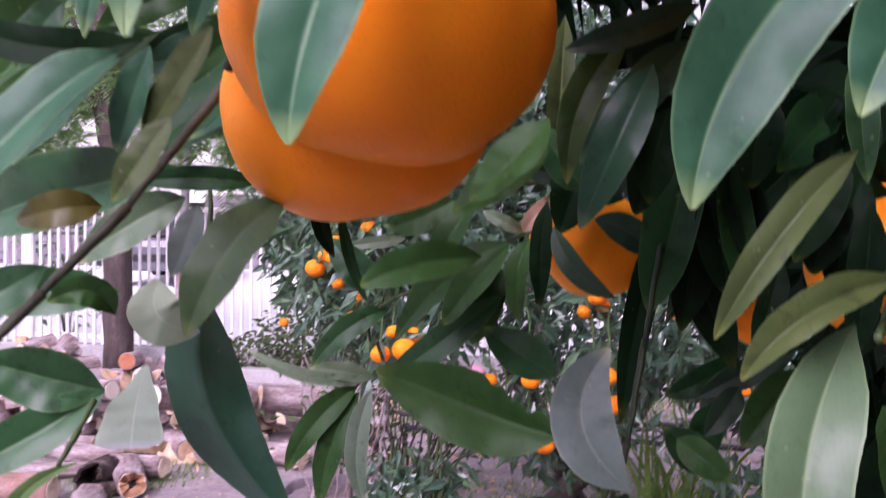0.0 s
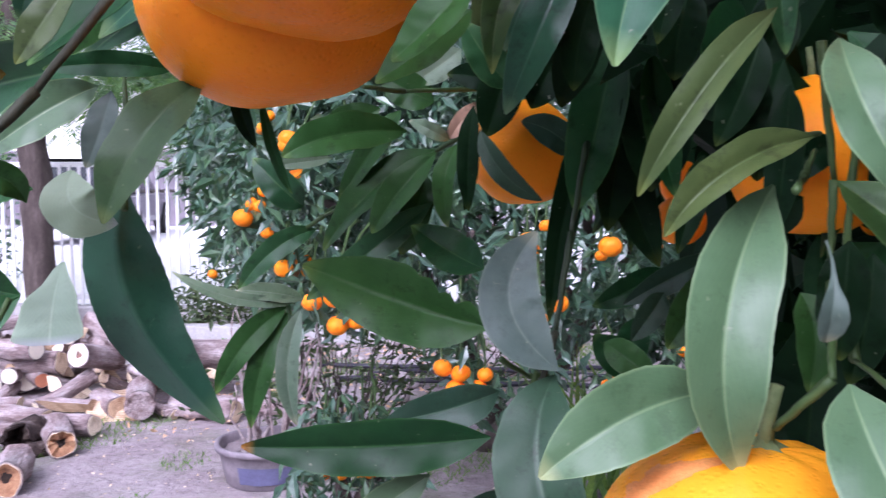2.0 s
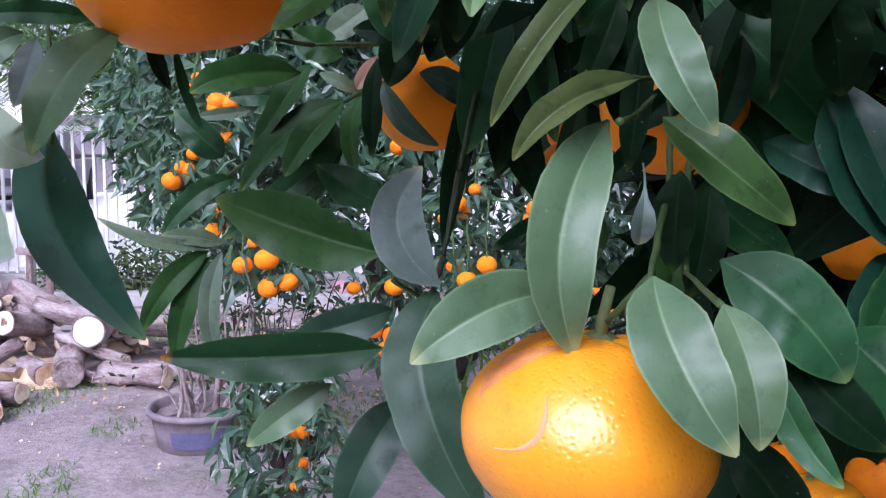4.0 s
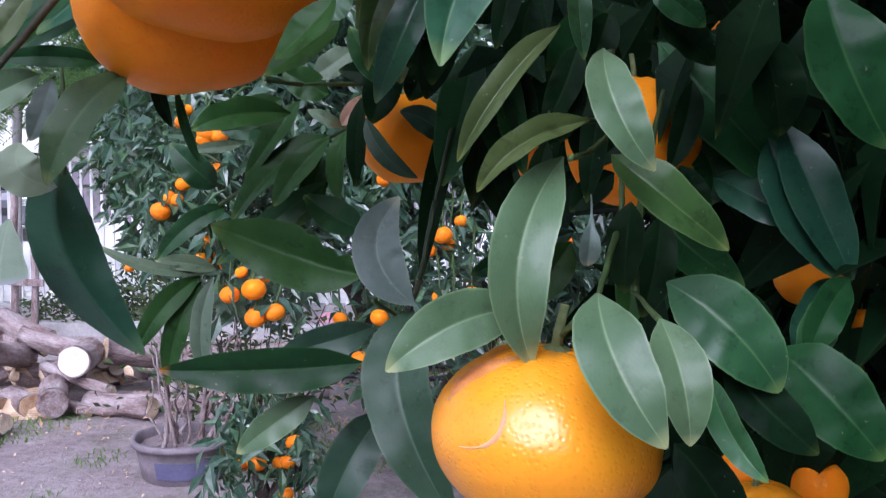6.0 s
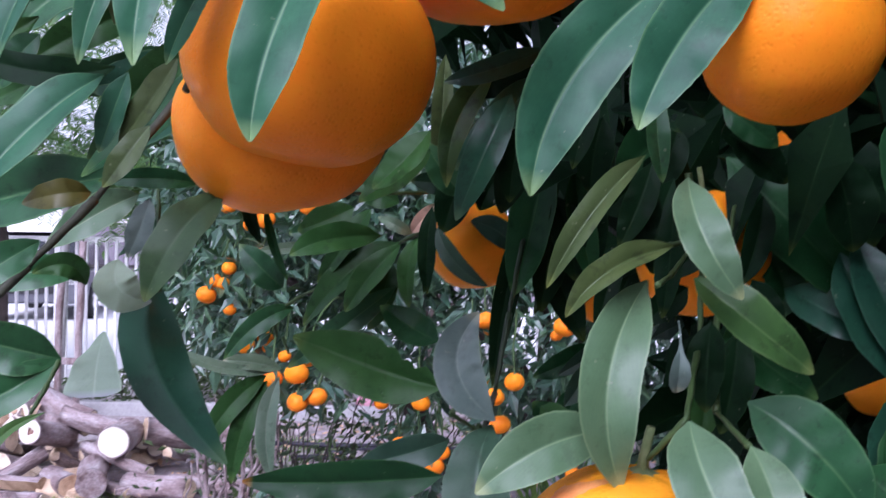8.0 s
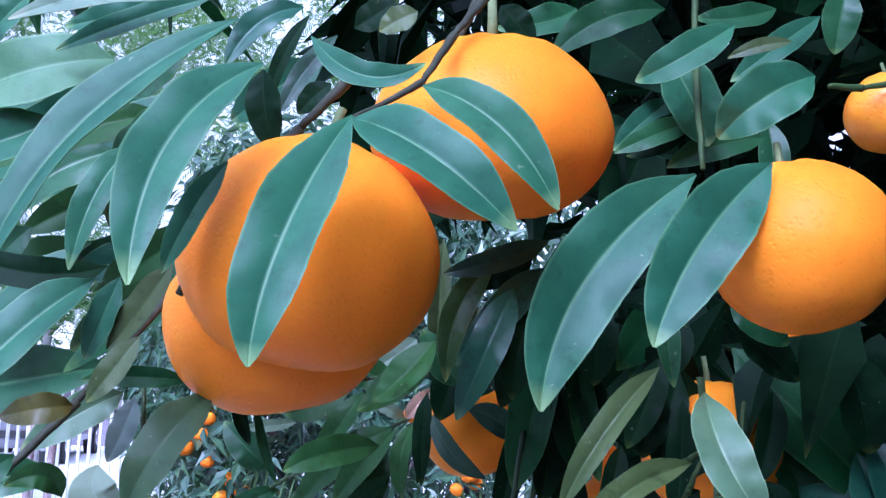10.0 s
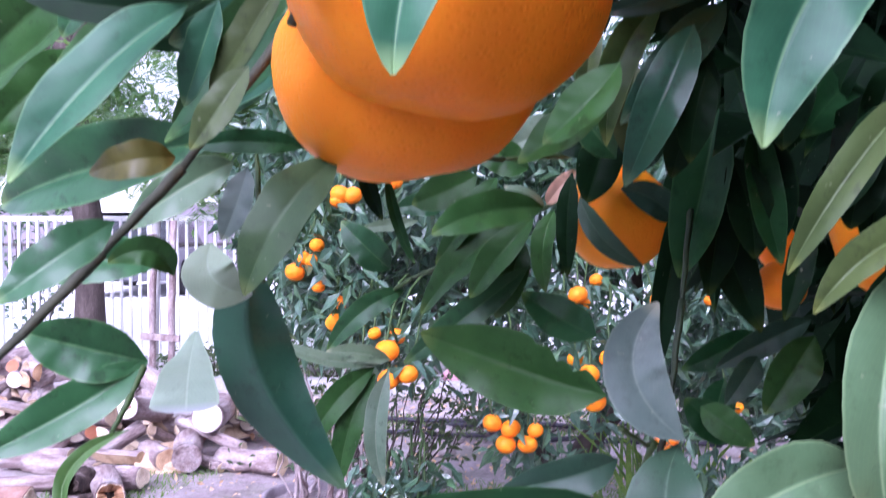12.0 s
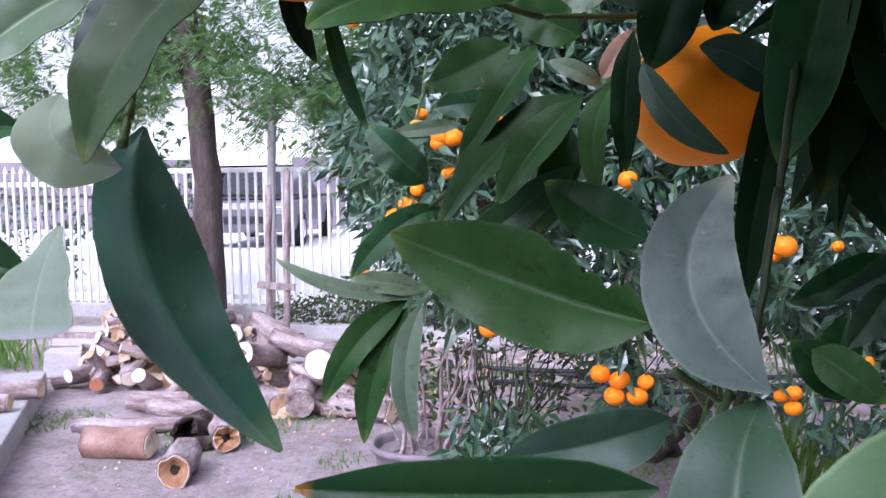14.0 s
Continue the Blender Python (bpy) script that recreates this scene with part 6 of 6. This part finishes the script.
# ---- firewood, pot and yard clutter ----
def log_geometry(r, length, seed, hollow=0.0, sides=20, squash=1.0, heart=False, ragged=0.0, bumpy=0.26, deep=0.12):
    rng = random.Random(seed)
    verts, faces, mats = [], [], []
    n = 9
    knot_u, knot_th = rng.uniform(0.15, 0.85), rng.uniform(0.8, 5.5)
    for i in range(n + 1):
        u = i / n
        for k in range(sides):
            th = 2 * math.pi * k / sides
            q = r * (1 + bumpy * noise.noise(Vector((math.cos(th) * 1.4, math.sin(th) * 1.4, u * 2.0 + seed))) + 0.03 * noise.noise(Vector((math.cos(th) * 5, math.sin(th) * 5, u * 9 + seed))))
            bow = 0.05 * length * math.sin(math.pi * u) * ((seed * 37 % 11) / 11 - 0.5)
            torn = ragged * noise.noise(Vector((math.cos(th) * 2.2, math.sin(th) * 2.2, seed * 1.7 + u))) * abs(2 * u - 1) ** 3 * 2
            knot = 1 + 0.28 * math.exp(-(((u - knot_u) / 0.11) ** 2 + ((th - knot_th) / 0.45) ** 2))
            verts.append((q * knot * math.cos(th) + bow, q * knot * math.sin(th) * squash, (u - 0.5) * length + torn))
    for i in range(n):
        for k in range(sides):
            k2 = (k + 1) % sides
            faces.append((i * sides + k, i * sides + k2, (i + 1) * sides + k2, (i + 1) * sides + k)); mats.append(0)
    for end, ring, sgn in ((0, 0, -1), (1, n, 1)):
        z = (end - 0.5) * length
        rings = [ring * sides]
        for q, dz, m in ((0.93, 0.002, 0), (0.9, 0.004, 1), (max(hollow, 0.88 if heart else 0.45), 0.003, 1), (hollow if hollow else 0.3 if heart else 0.12, -0.004 if hollow else -0.02 if heart else 0.003, 3 if heart else 1)):
            o = len(verts)
            for k in range(sides):
                a = verts[ring * sides + k]
                th = 2 * math.pi * k / sides
                wob = 1 + (0.5 * noise.noise(Vector((math.cos(th) * 1.3, math.sin(th) * 1.3, seed + q * 3))) if q < 0.75 else 0)
                verts.append((a[0] * q * wob, a[1] * q * wob, a[2] + sgn * dz))
            for k in range(sides):
                k2 = (k + 1) % sides
                quad = (rings[-1] + k, o + k, o + k2, rings[-1] + k2)
                faces.append(quad if sgn > 0 else quad[::-1]); mats.append(m)
            rings.append(o)
        if hollow:
            o = len(verts)
            for k in range(sides):
                a = verts[rings[-1] + k]
                verts.append((a[0] * 0.8, a[1] * 0.8, z - sgn * min(deep, length * 0.4)))
            for k in range(sides):
                k2 = (k + 1) % sides
                quad = (rings[-1] + k, o + k, o + k2, rings[-1] + k2)
                faces.append(quad if sgn > 0 else quad[::-1]); mats.append(2)
            rings.append(o)
        last = tuple(rings[-1] + k for k in range(sides))
        faces.append(last[::-1] if sgn < 0 else last); mats.append(2 if hollow or heart else 1)
    return verts, faces, mats


log_seed = [0]


def wood_log(at, direction, r, length, label, hollow=0.0, group="firewood logs", squash=1.0, heart=False, ragged=0.0, cut=None, bark=None, core=None):
    """A sawn log whose middle is at a place, its axis along a direction."""
    log_seed[0] += 1
    v, f, m = log_geometry(r, length, log_seed[0], hollow, 24, squash, heart, ragged, 0.1 if cut else 0.26, 0.012 if core else 0.12)
    ob = mesh_object("log", v, f, [bark or LOGBARK if ragged < 0.03 else CHARBARK, cut or (CUTWOOD if ragged < 0.03 else ROT), core or ROT, HEART], None, True, m)
    ob.data.polygons.foreach_set("use_smooth", [q == 0 for q in m])
    ob.matrix_world = Matrix.Translation(at) @ Vector(direction).to_track_quat("Z", "Y").to_matrix().to_4x4()
    return tagged(ob, label, "log", group)


def split_log(at, direction, r, length, label):
    """A cleft wedge of firewood: bark on the round side, pale wood on the two split sides."""
    log_seed[0] += 1
    rng = random.Random(log_seed[0])
    verts, faces, mats = [], [], []
    span, n = radians(rng.uniform(80, 170)), 7
    for i in range(6):
        u = i / 5
        z = (u - 0.5) * length
        verts.append((rng.uniform(-0.06, 0.06) * r, rng.uniform(-0.06, 0.06) * r, z))
        for k in range(n):
            th = span * (k / (n - 1) - 0.5)
            q = r * (1 + 0.12 * noise.noise(Vector((math.cos(th) * 2, math.sin(th) * 2, u * 3 + log_seed[0]))))
            verts.append((q * math.cos(th), q * math.sin(th), z + rng.uniform(-0.004, 0.004)))
    w = n + 1
    for i in range(5):
        for k in range(w):
            k2 = (k + 1) % w
            faces.append((i * w + k, i * w + k2, (i + 1) * w + k2, (i + 1) * w + k)); mats.append(0 if 0 < k < n else 1)
    faces.append(tuple(range(w))[::-1]); mats.append(1)
    faces.append(tuple(5 * w + k for k in range(w))); mats.append(1)
    ob = mesh_object("log", verts, faces, [LOGBARK, CUTWOOD], None, False, mats)
    ob.matrix_world = Matrix.Translation(at) @ Vector(direction).to_track_quat("Z", "Y").to_matrix().to_4x4() @ Matrix.Rotation(rng.uniform(0, 6.3), 4, "Z")
    return tagged(ob, label, "log", "firewood logs")


# single logs on the soil in front of the heap
wood_log((-1.95, 3.61, 0.070), (0.30, -1, 0.0), 0.070, 0.26, "sawn log with a rotten cracked heart on the soil", 0, "logs lying apart", 1.0, True)
wood_log((-2.37, 3.82, 0.068), (1, 0.06, 0), 0.068, 0.31, "smooth reddish-brown sawn log on the soil", 0, "logs lying apart", bark=REDBARK)
wood_log((-2.48, 4.22, 0.040), (1, 0.15, 0.02), 0.036, 0.72, "thin grey branch log on the soil", 0, "logs lying apart")
wood_log((-2.13, 4.08, 0.07), (0.12, -1, 0.05), 0.07, 0.22, "dark hollow log with a ragged charred end", 0.7, "logs lying apart", 1.0, False, 0.05)
wood_log((-2.06, 3.96, 0.035), (-0.7, -1, 0.1), 0.035, 0.14, "small charred lump of wood on the soil", 0.6, "logs lying apart", 1.0, False, 0.04)
wood_log((-1.99, 4.10, 0.070), (0.55, -1, 0.0), 0.068, 0.30, "short log with a dark split end", 0, "logs lying apart", 0.9, True, 0.02)
wood_log((-2.08, 4.33, 0.055), (1, -0.3, 0.05), 0.05, 0.36, "pale peeled log on the soil", 0, "logs lying apart")
# the large logs of the heap
wood_log((-2.19, 4.98, 0.25), (-0.10, -1, 0.25), 0.064, 0.40, "sawn log with a pale ring and brown hollow heart", 0.26, cut=FRESHCUT, core=REDBARK)
wood_log((-1.98, 5.08, 0.29), (1, -0.3, -0.18), 0.052, 0.42, "long brown log lying across the heap")
wood_log((-1.80, 4.98, 0.24), (0.10, -1, 0.05), 0.084, 0.34, "thick log with a fresh pale cut face", cut=FRESHCUT)
wood_log((-2.02, 4.72, 0.065), (0.7, -0.8, 0.0), 0.06, 0.28, "weathered split log at the front of the heap", 0.0)
wood_log((-1.86, 4.74, 0.09), (0.35, -1, 0.0), 0.075, 0.36, "grey log with a weathered end before the heap", cut=LOGBARK)
wood_log((-1.50, 4.66, 0.06), (1, -0.35, 0.0), 0.055, 0.38, "flaking pale log at the foot of the heap")
wood_log((-1.28, 4.78, 0.045), (1, -0.2, 0.0), 0.042, 0.42, "broken grey branch piece at the foot of the heap")
wood_log((-2.22, 5.25, 0.33), (-0.8, 0.3, 0.3), 0.07, 0.36, "knotty stump piece on top of the heap")
wood_log((-1.52, 5.22, 0.22), (1, 0.5, -0.15), 0.085, 0.45, "rounded dark log behind the heap")
wood_log((-2.27, 4.76, 0.11), (0.55, 0.75, 0.35), 0.038, 0.34, "grey branch leaning on the heap")
wood_log((-2.43, 4.50, 0.05), (1, -0.3, 0.02), 0.045, 0.46, "brown branch log lying before the heap")
wood_log((-2.58, 5.02, 0.21), (1, -0.15, 0.03), 0.065, 0.36, "pale peeled log on the heap")
wood_log((-1.80, 4.90, 0.14), (1, -0.5, -0.2), 0.028, 0.5, "thin dark branch across the heap")
wood_log((-3.30, 4.22, 0.18), (1, 0.18, 0.02), 0.045, 0.44, "barked log on the concrete path", 0, "logs lying apart")
wood_log((-3.20, 3.98, 0.175), (0.9, 0.2, 0.0), 0.040, 0.26, "short log on the concrete path", 0, "logs lying apart")
heap = random.Random(91)
RED_CUT = surface("red_brown_cut_wood", [(0.3, (0.38, 0.13, 0.07)), (0.7, (0.58, 0.24, 0.13))], 18, 0.85, [(60, 0.6, 0.005)], 0.4)
for cx, cy, rx, ry, h, n in ((-3.12, 5.28, 0.52, 0.38, 0.46, 112), (-2.50, 5.20, 0.48, 0.30, 0.34, 66), (-1.85, 5.2, 0.40, 0.25, 0.18, 26)):
    for k in range(n):
        u = k / n
        ring = math.sqrt(heap.random()) * (1 - 0.75 * u)
        a = heap.uniform(0, 6.3)
        p = (cx + rx * ring * math.cos(a), cy + ry * ring * math.sin(a), 0.05 + h * u * (1 - 0.45 * ring))
        d = (heap.gauss(0, 0.8), -1, heap.gauss(0.05, 0.4))
        kind = heap.random()
        if kind < 0.28:
            wood_log(p, d, heap.uniform(0.020, 0.036), heap.uniform(0.16, 0.30), "thin sawn branch log in the firewood heap")
        elif kind < 0.54:
            wood_log(p, d, heap.uniform(0.036, 0.056), heap.uniform(0.14, 0.24), "short sawn log with a pale end in the heap", cut=FRESHCUT)
        elif kind < 0.59:
            wood_log(p, d, heap.uniform(0.034, 0.046), heap.uniform(0.14, 0.22), "short log with a red-brown cut end", cut=RED_CUT)
        else:
            split_log(p, d, heap.uniform(0.045, 0.08), heap.uniform(0.14, 0.27), "split piece of firewood with pale wood")
# pieces that lie on the heap and at its foot
wood_log((-2.62, 4.93, 0.30), (0.9, -0.35, 0.05), 0.055, 0.30, "pale peeled log on the heap", cut=FRESHCUT)
wood_log((-2.50, 5.15, 0.43), (0.2, -1, 0.1), 0.05, 0.2, "short log with a red-brown cut end", cut=RED_CUT)
split_log((-2.20, 4.62, 0.04), (1, -0.2, 0), 0.07, 0.3, "split piece of firewood lying on the soil")
split_log((-1.95, 4.60, 0.04), (1, 0.3, 0), 0.08, 0.26, "split piece of firewood lying on the soil")
split_log((-2.62, 4.62, 0.04), (1, 0.1, 0), 0.07, 0.34, "split piece of firewood lying on the soil")
for k in range(10):
    wood_log((-2.6 + 0.12 * k + heap.uniform(-0.05, 0.05), 4.78 + heap.uniform(-0.12, 0.1), 0.03), (heap.gauss(0, 1), heap.gauss(0, 0.6), 0.02), heap.uniform(0.016, 0.03), heap.uniform(0.14, 0.34), "broken stick at the foot of the heap", 0, "sticks")


def plant_pot():
    at = (-0.945, 3.75, 0.0)
    ob = thing("plant_pot", "scuffed dark plastic pot with a bare shrub", "plant pot", at)
    prof = [(0.157, 0.000), (0.168, 0.011), (0.188, 0.095), (0.197, 0.143), (0.213, 0.148), (0.215, 0.167), (0.199, 0.172), (0.192, 0.164), (0.186, 0.127)]
    verts, faces = [], []
    sides = 40
    for r, z in prof:
        for k in range(sides):
            th = 2 * math.pi * k / sides
            dent = 1 + 0.02 * noise.noise(Vector((math.cos(th) * 2, math.sin(th) * 2, z * 6)))
            verts.append((r * dent * math.cos(th), r * dent * math.sin(th), z))
    for i in range(len(prof) - 1):
        for k in range(sides):
            k2 = (k + 1) % sides
            faces.append((i * sides + k, i * sides + k2, (i + 1) * sides + k2, (i + 1) * sides + k))
    faces.append(tuple(range(sides))[::-1])
    mesh_object("pot", verts, faces, [POTMAT], ob)
    # faded blue patch with a torn edge, just proud of the wall
    pv, pf = [], []
    for i in range(7):
        for j in range(13):
            th = radians(-112 + 9 * j)
            z = 0.035 + 0.012 * i + 0.006 * noise.noise(Vector((j * 0.6, i * 0.8, 3)))
            r = 0.174 + (z - 0.03) * 0.24 + 0.007
            pv.append((r * math.cos(th), r * math.sin(th), z))
    for i in range(6):
        for j in range(12):
            pf.append((i * 13 + j, i * 13 + j + 1, (i + 1) * 13 + j + 1, (i + 1) * 13 + j))
    mesh_object("blue_patch", pv, pf, [POTBLUE], ob)
    bm = bmesh.new()
    bmesh.ops.create_circle(bm, cap_ends=True, segments=32, radius=0.188)
    bmesh.ops.triangulate(bm, faces=bm.faces[:])
    bmesh.ops.subdivide_edges(bm, edges=bm.edges[:], cuts=2)
    for q in bm.verts:
        q.co.z = 0.13 + 0.018 * noise.noise(q.co * 25)
    smooth(bm)
    part("potting_soil", bm, SOIL, ob)
    rng = random.Random(5)
    for k in range(16):
        a, q = rng.uniform(0, 6.3), rng.uniform(0.0, 0.14)
        top = (q * math.cos(a) * 2.1 + rng.uniform(-0.1, 0.1), q * math.sin(a) * 1.4, rng.uniform(0.32, 0.75))
        branch(ob, (q * math.cos(a), q * math.sin(a), 0.11), top, rng.uniform(0.005, 0.014), 0.003, LOGBARK, rng.uniform(-0.05, 0.05), 0.02, 300 + k, "stem", 7, 6, (1, 0, 0))

    def place(g):
        return (g.gauss(0, 0.16), g.gauss(0, 0.12), g.uniform(0.3, 0.85))
    v, f, u = scatter_leaves(110, place, 0.045, rng, 0.4)
    tagged(mesh_object("foliage", v, f, [DRYBUSH], ob, False, None, u), kind="stuff")
    return ob


plant_pot()


def stake(at, height, r, material, label, lean=(0, 0)):
    rng = random.Random(int(height * 100))
    pts = curve_points((0, 0, -0.05), (lean[0], lean[1], height), 0.0, 6, 0.006, rng)
    v, f = tube(pts, [r] * 7, 10, 0.05, rng)
    ob = mesh_object("stake", v, f, [material])
    ob.location = at
    return tagged(ob, label, "stake")


stake((-3.25, 7.55, 0), 1.86, 0.036, CONCRETE, "pale grey pole by the fence", (0.06, 0))
stake((-2.78, 6.75, 0), 1.30, 0.026, LOGBARK, "brown wooden stake beside the wood heap", (0.04, 0))
stake((-2.94, 6.8, 0), 1.2, 0.026, LOGBARK, "grey wooden stake beside the wood heap", (0.02, 0))
bm = bmesh.new()
box(bm, (0.30, 0.03, 0.05), (-2.84, 6.72, 0.43), Matrix.Rotation(radians(3), 4, "Y"), 0.004)
tagged(part("crossbar", bm, LOGBARK, None), "short wooden crossbar tying two stakes", "bar")
# irrigation pipes
for k, (a, b) in enumerate((((-1.15, 5.9, 0.03), (0.9, 5.6, 0.04)), ((-0.95, 5.5, 0.03), (1.0, 5.35, 0.03)), ((-0.8, 5.7, 0.02), (0.9, 5.95, 0.03)))):
    rng = random.Random(k)
    v, f = tube(curve_points(a, b, 0.03, 14, 0.012, rng, (0, 1, 0)), [0.016] * 15, 10)
    tagged(mesh_object("irrigation_pipe", v, f, [PIPE]), "black plastic irrigation pipe on the soil", "pipe", "irrigation pipes")
srng = random.Random(17)
for k in range(46):
    x, y = srng.uniform(-1.6, 1.2), srng.uniform(5.0, 7.2)
    s = srng.uniform(0.025, 0.075)
    bm = bmesh.new()
    bmesh.ops.create_icosphere(bm, subdivisions=2, radius=s)
    for q in bm.verts:
        q.co *= 1 + 0.35 * noise.noise(q.co * (1.2 / s) + Vector((k, 0, 0)))
        q.co.z *= 0.6
    smooth(bm)
    ob = part("stone", bm, STONE, None)
    ob.location = (x, y, s * 0.35)
    tagged(ob, "rough greyish-pink stone on the soil", "stone", "stones on the soil")
bm = bmesh.new()
bmesh.ops.create_icosphere(bm, subdivisions=3, radius=0.085)
for q in bm.verts:
    q.co *= 1 + 0.2 * noise.noise(q.co * 14)
    q.co.z *= 0.75
smooth(bm)
ob = part("bag", bm, PINK, None)
ob.location = (-0.70, 7.25, 0.08)
tagged(ob, "crumpled pink plastic bag on the soil", "bag")
# a pale block and timber offcuts by the path
bm = bmesh.new()
box(bm, (0.24, 0.20, 0.16), (0, 0, 0), None, 0.012)
for q in bm.verts:
    q.co += Vector((1, 1, 1)) * 0.012 * noise.noise(q.co * 9)
ob = part("block", bm, PALEWOOD, None)
ob.matrix_world = pose(-3.74, 5.40, 0.078, 0, 0, 24)
tagged(ob, "chipped pale concrete block lying beside the path", "block")
for k in range(7):
    bm = bmesh.new()
    box(bm, (srng.uniform(0.35, 0.7), 0.09, 0.045), (0, 0, 0), None, 0.004)
    ob = part("plank", bm, PALEWOOD if k % 2 else LOGBARK, None)
    ob.matrix_world = pose(-4.18 + srng.uniform(-0.2, 0.2), 6.04 + 0.09 * k, 0.03 + 0.035 * (k % 3), 0, 0, srng.uniform(-14, 14))
    tagged(ob, "weathered pale grey plank lying in a loose stack", "plank", "loose planks")


def blades(count, place, height, rng, lean=0.4, width=0.006):
    verts, faces, uvs = [], [], []
    for _ in range(count):
        p = Vector(place(rng))
        h = height * rng.uniform(0.5, 1.2)
        a = rng.uniform(0, 6.3)
        side = Vector((math.cos(a), math.sin(a), 0))
        d = Vector((rng.gauss(0, lean), rng.gauss(0, lean), 0)) * h
        o = len(verts)
        verts += [p - side * width, p + side * width, p + d * 0.4 + Vector((0, 0, h * 0.6)) + side * width * 0.8, p + d * 0.4 + Vector((0, 0, h * 0.6)) - side * width * 0.8, p + d + Vector((0, 0, h))]
        uvs += [(0, 0), (0, 1), (0.6, 1), (0.6, 0), (1, 0.5)]
        faces += [(o, o + 1, o + 2, o + 3), (o + 3, o + 2, o + 4)]
    return verts, faces, uvs


grng = random.Random(29)


def weed_place(g):
    while True:
        x, y = g.uniform(-4.2, 1.6), g.uniform(2.6, 7.4)
        if noise.noise(Vector((x * 1.3, y * 1.3, 5))) > 0.12:
            return x, y, ground_height(x, y) - 0.003


v, f, u = blades(15000, weed_place, 0.032, grng, 0.9, 0.003)
tagged(mesh_object("weeds", v, f, [GRASS], None, False, None, u), "thin patches of short weeds on the soil", "weeds", kind="stuff")
v, f, u = blades(55, lambda g: (-4.31 + g.gauss(0, 0.15), 5.56 + g.gauss(0, 0.10), 0), 0.34, grng, 0.4, 0.010)
tagged(mesh_object("grass_clump", v, f, [GRASS], None, False, None, u), "bright green clump of strap leaves by the path", "plant", kind="stuff")
v, f, u = blades(60, lambda g: (0.42 + g.gauss(0, 0.1), 3.55 + g.gauss(0, 0.12), 0), 0.6, grng, 0.35, 0.014)
tagged(mesh_object("strap_plant", v, f, [GRASS], None, False, None, u), "upright green strap-leaved plant under the fruit tree", "plant", kind="stuff")


def litter_place(g):
    x, y = g.uniform(-1.8, 1.2), g.uniform(4.2, 7.2)
    return x, y, 0.015


def crumb_place(g):
    while True:
        x, y = g.uniform(-4.0, 0.6), g.uniform(2.8, 5.2)
        if noise.noise(Vector((x * 0.9, y * 0.9, 8))) > -0.1:
            return x, y, ground_height(x, y) + 0.004


v, f, u = scatter_leaves(600, crumb_place, 0.016, grng, 0.0, 0.6)
tagged(mesh_object("wood_chips", v, f, [CUTWOOD], None, False, None, u), "scattered pale chips and bark crumbs on the soil", "wood chips", kind="stuff")
v, f, u = scatter_leaves(900, litter_place, 0.04, grng, 0.0, 0.4)
tagged(mesh_object("leaf_litter", v, f, [LEAF["dry"]], None, False, None, u), "fallen dry leaves on the soil", "leaves", kind="stuff")
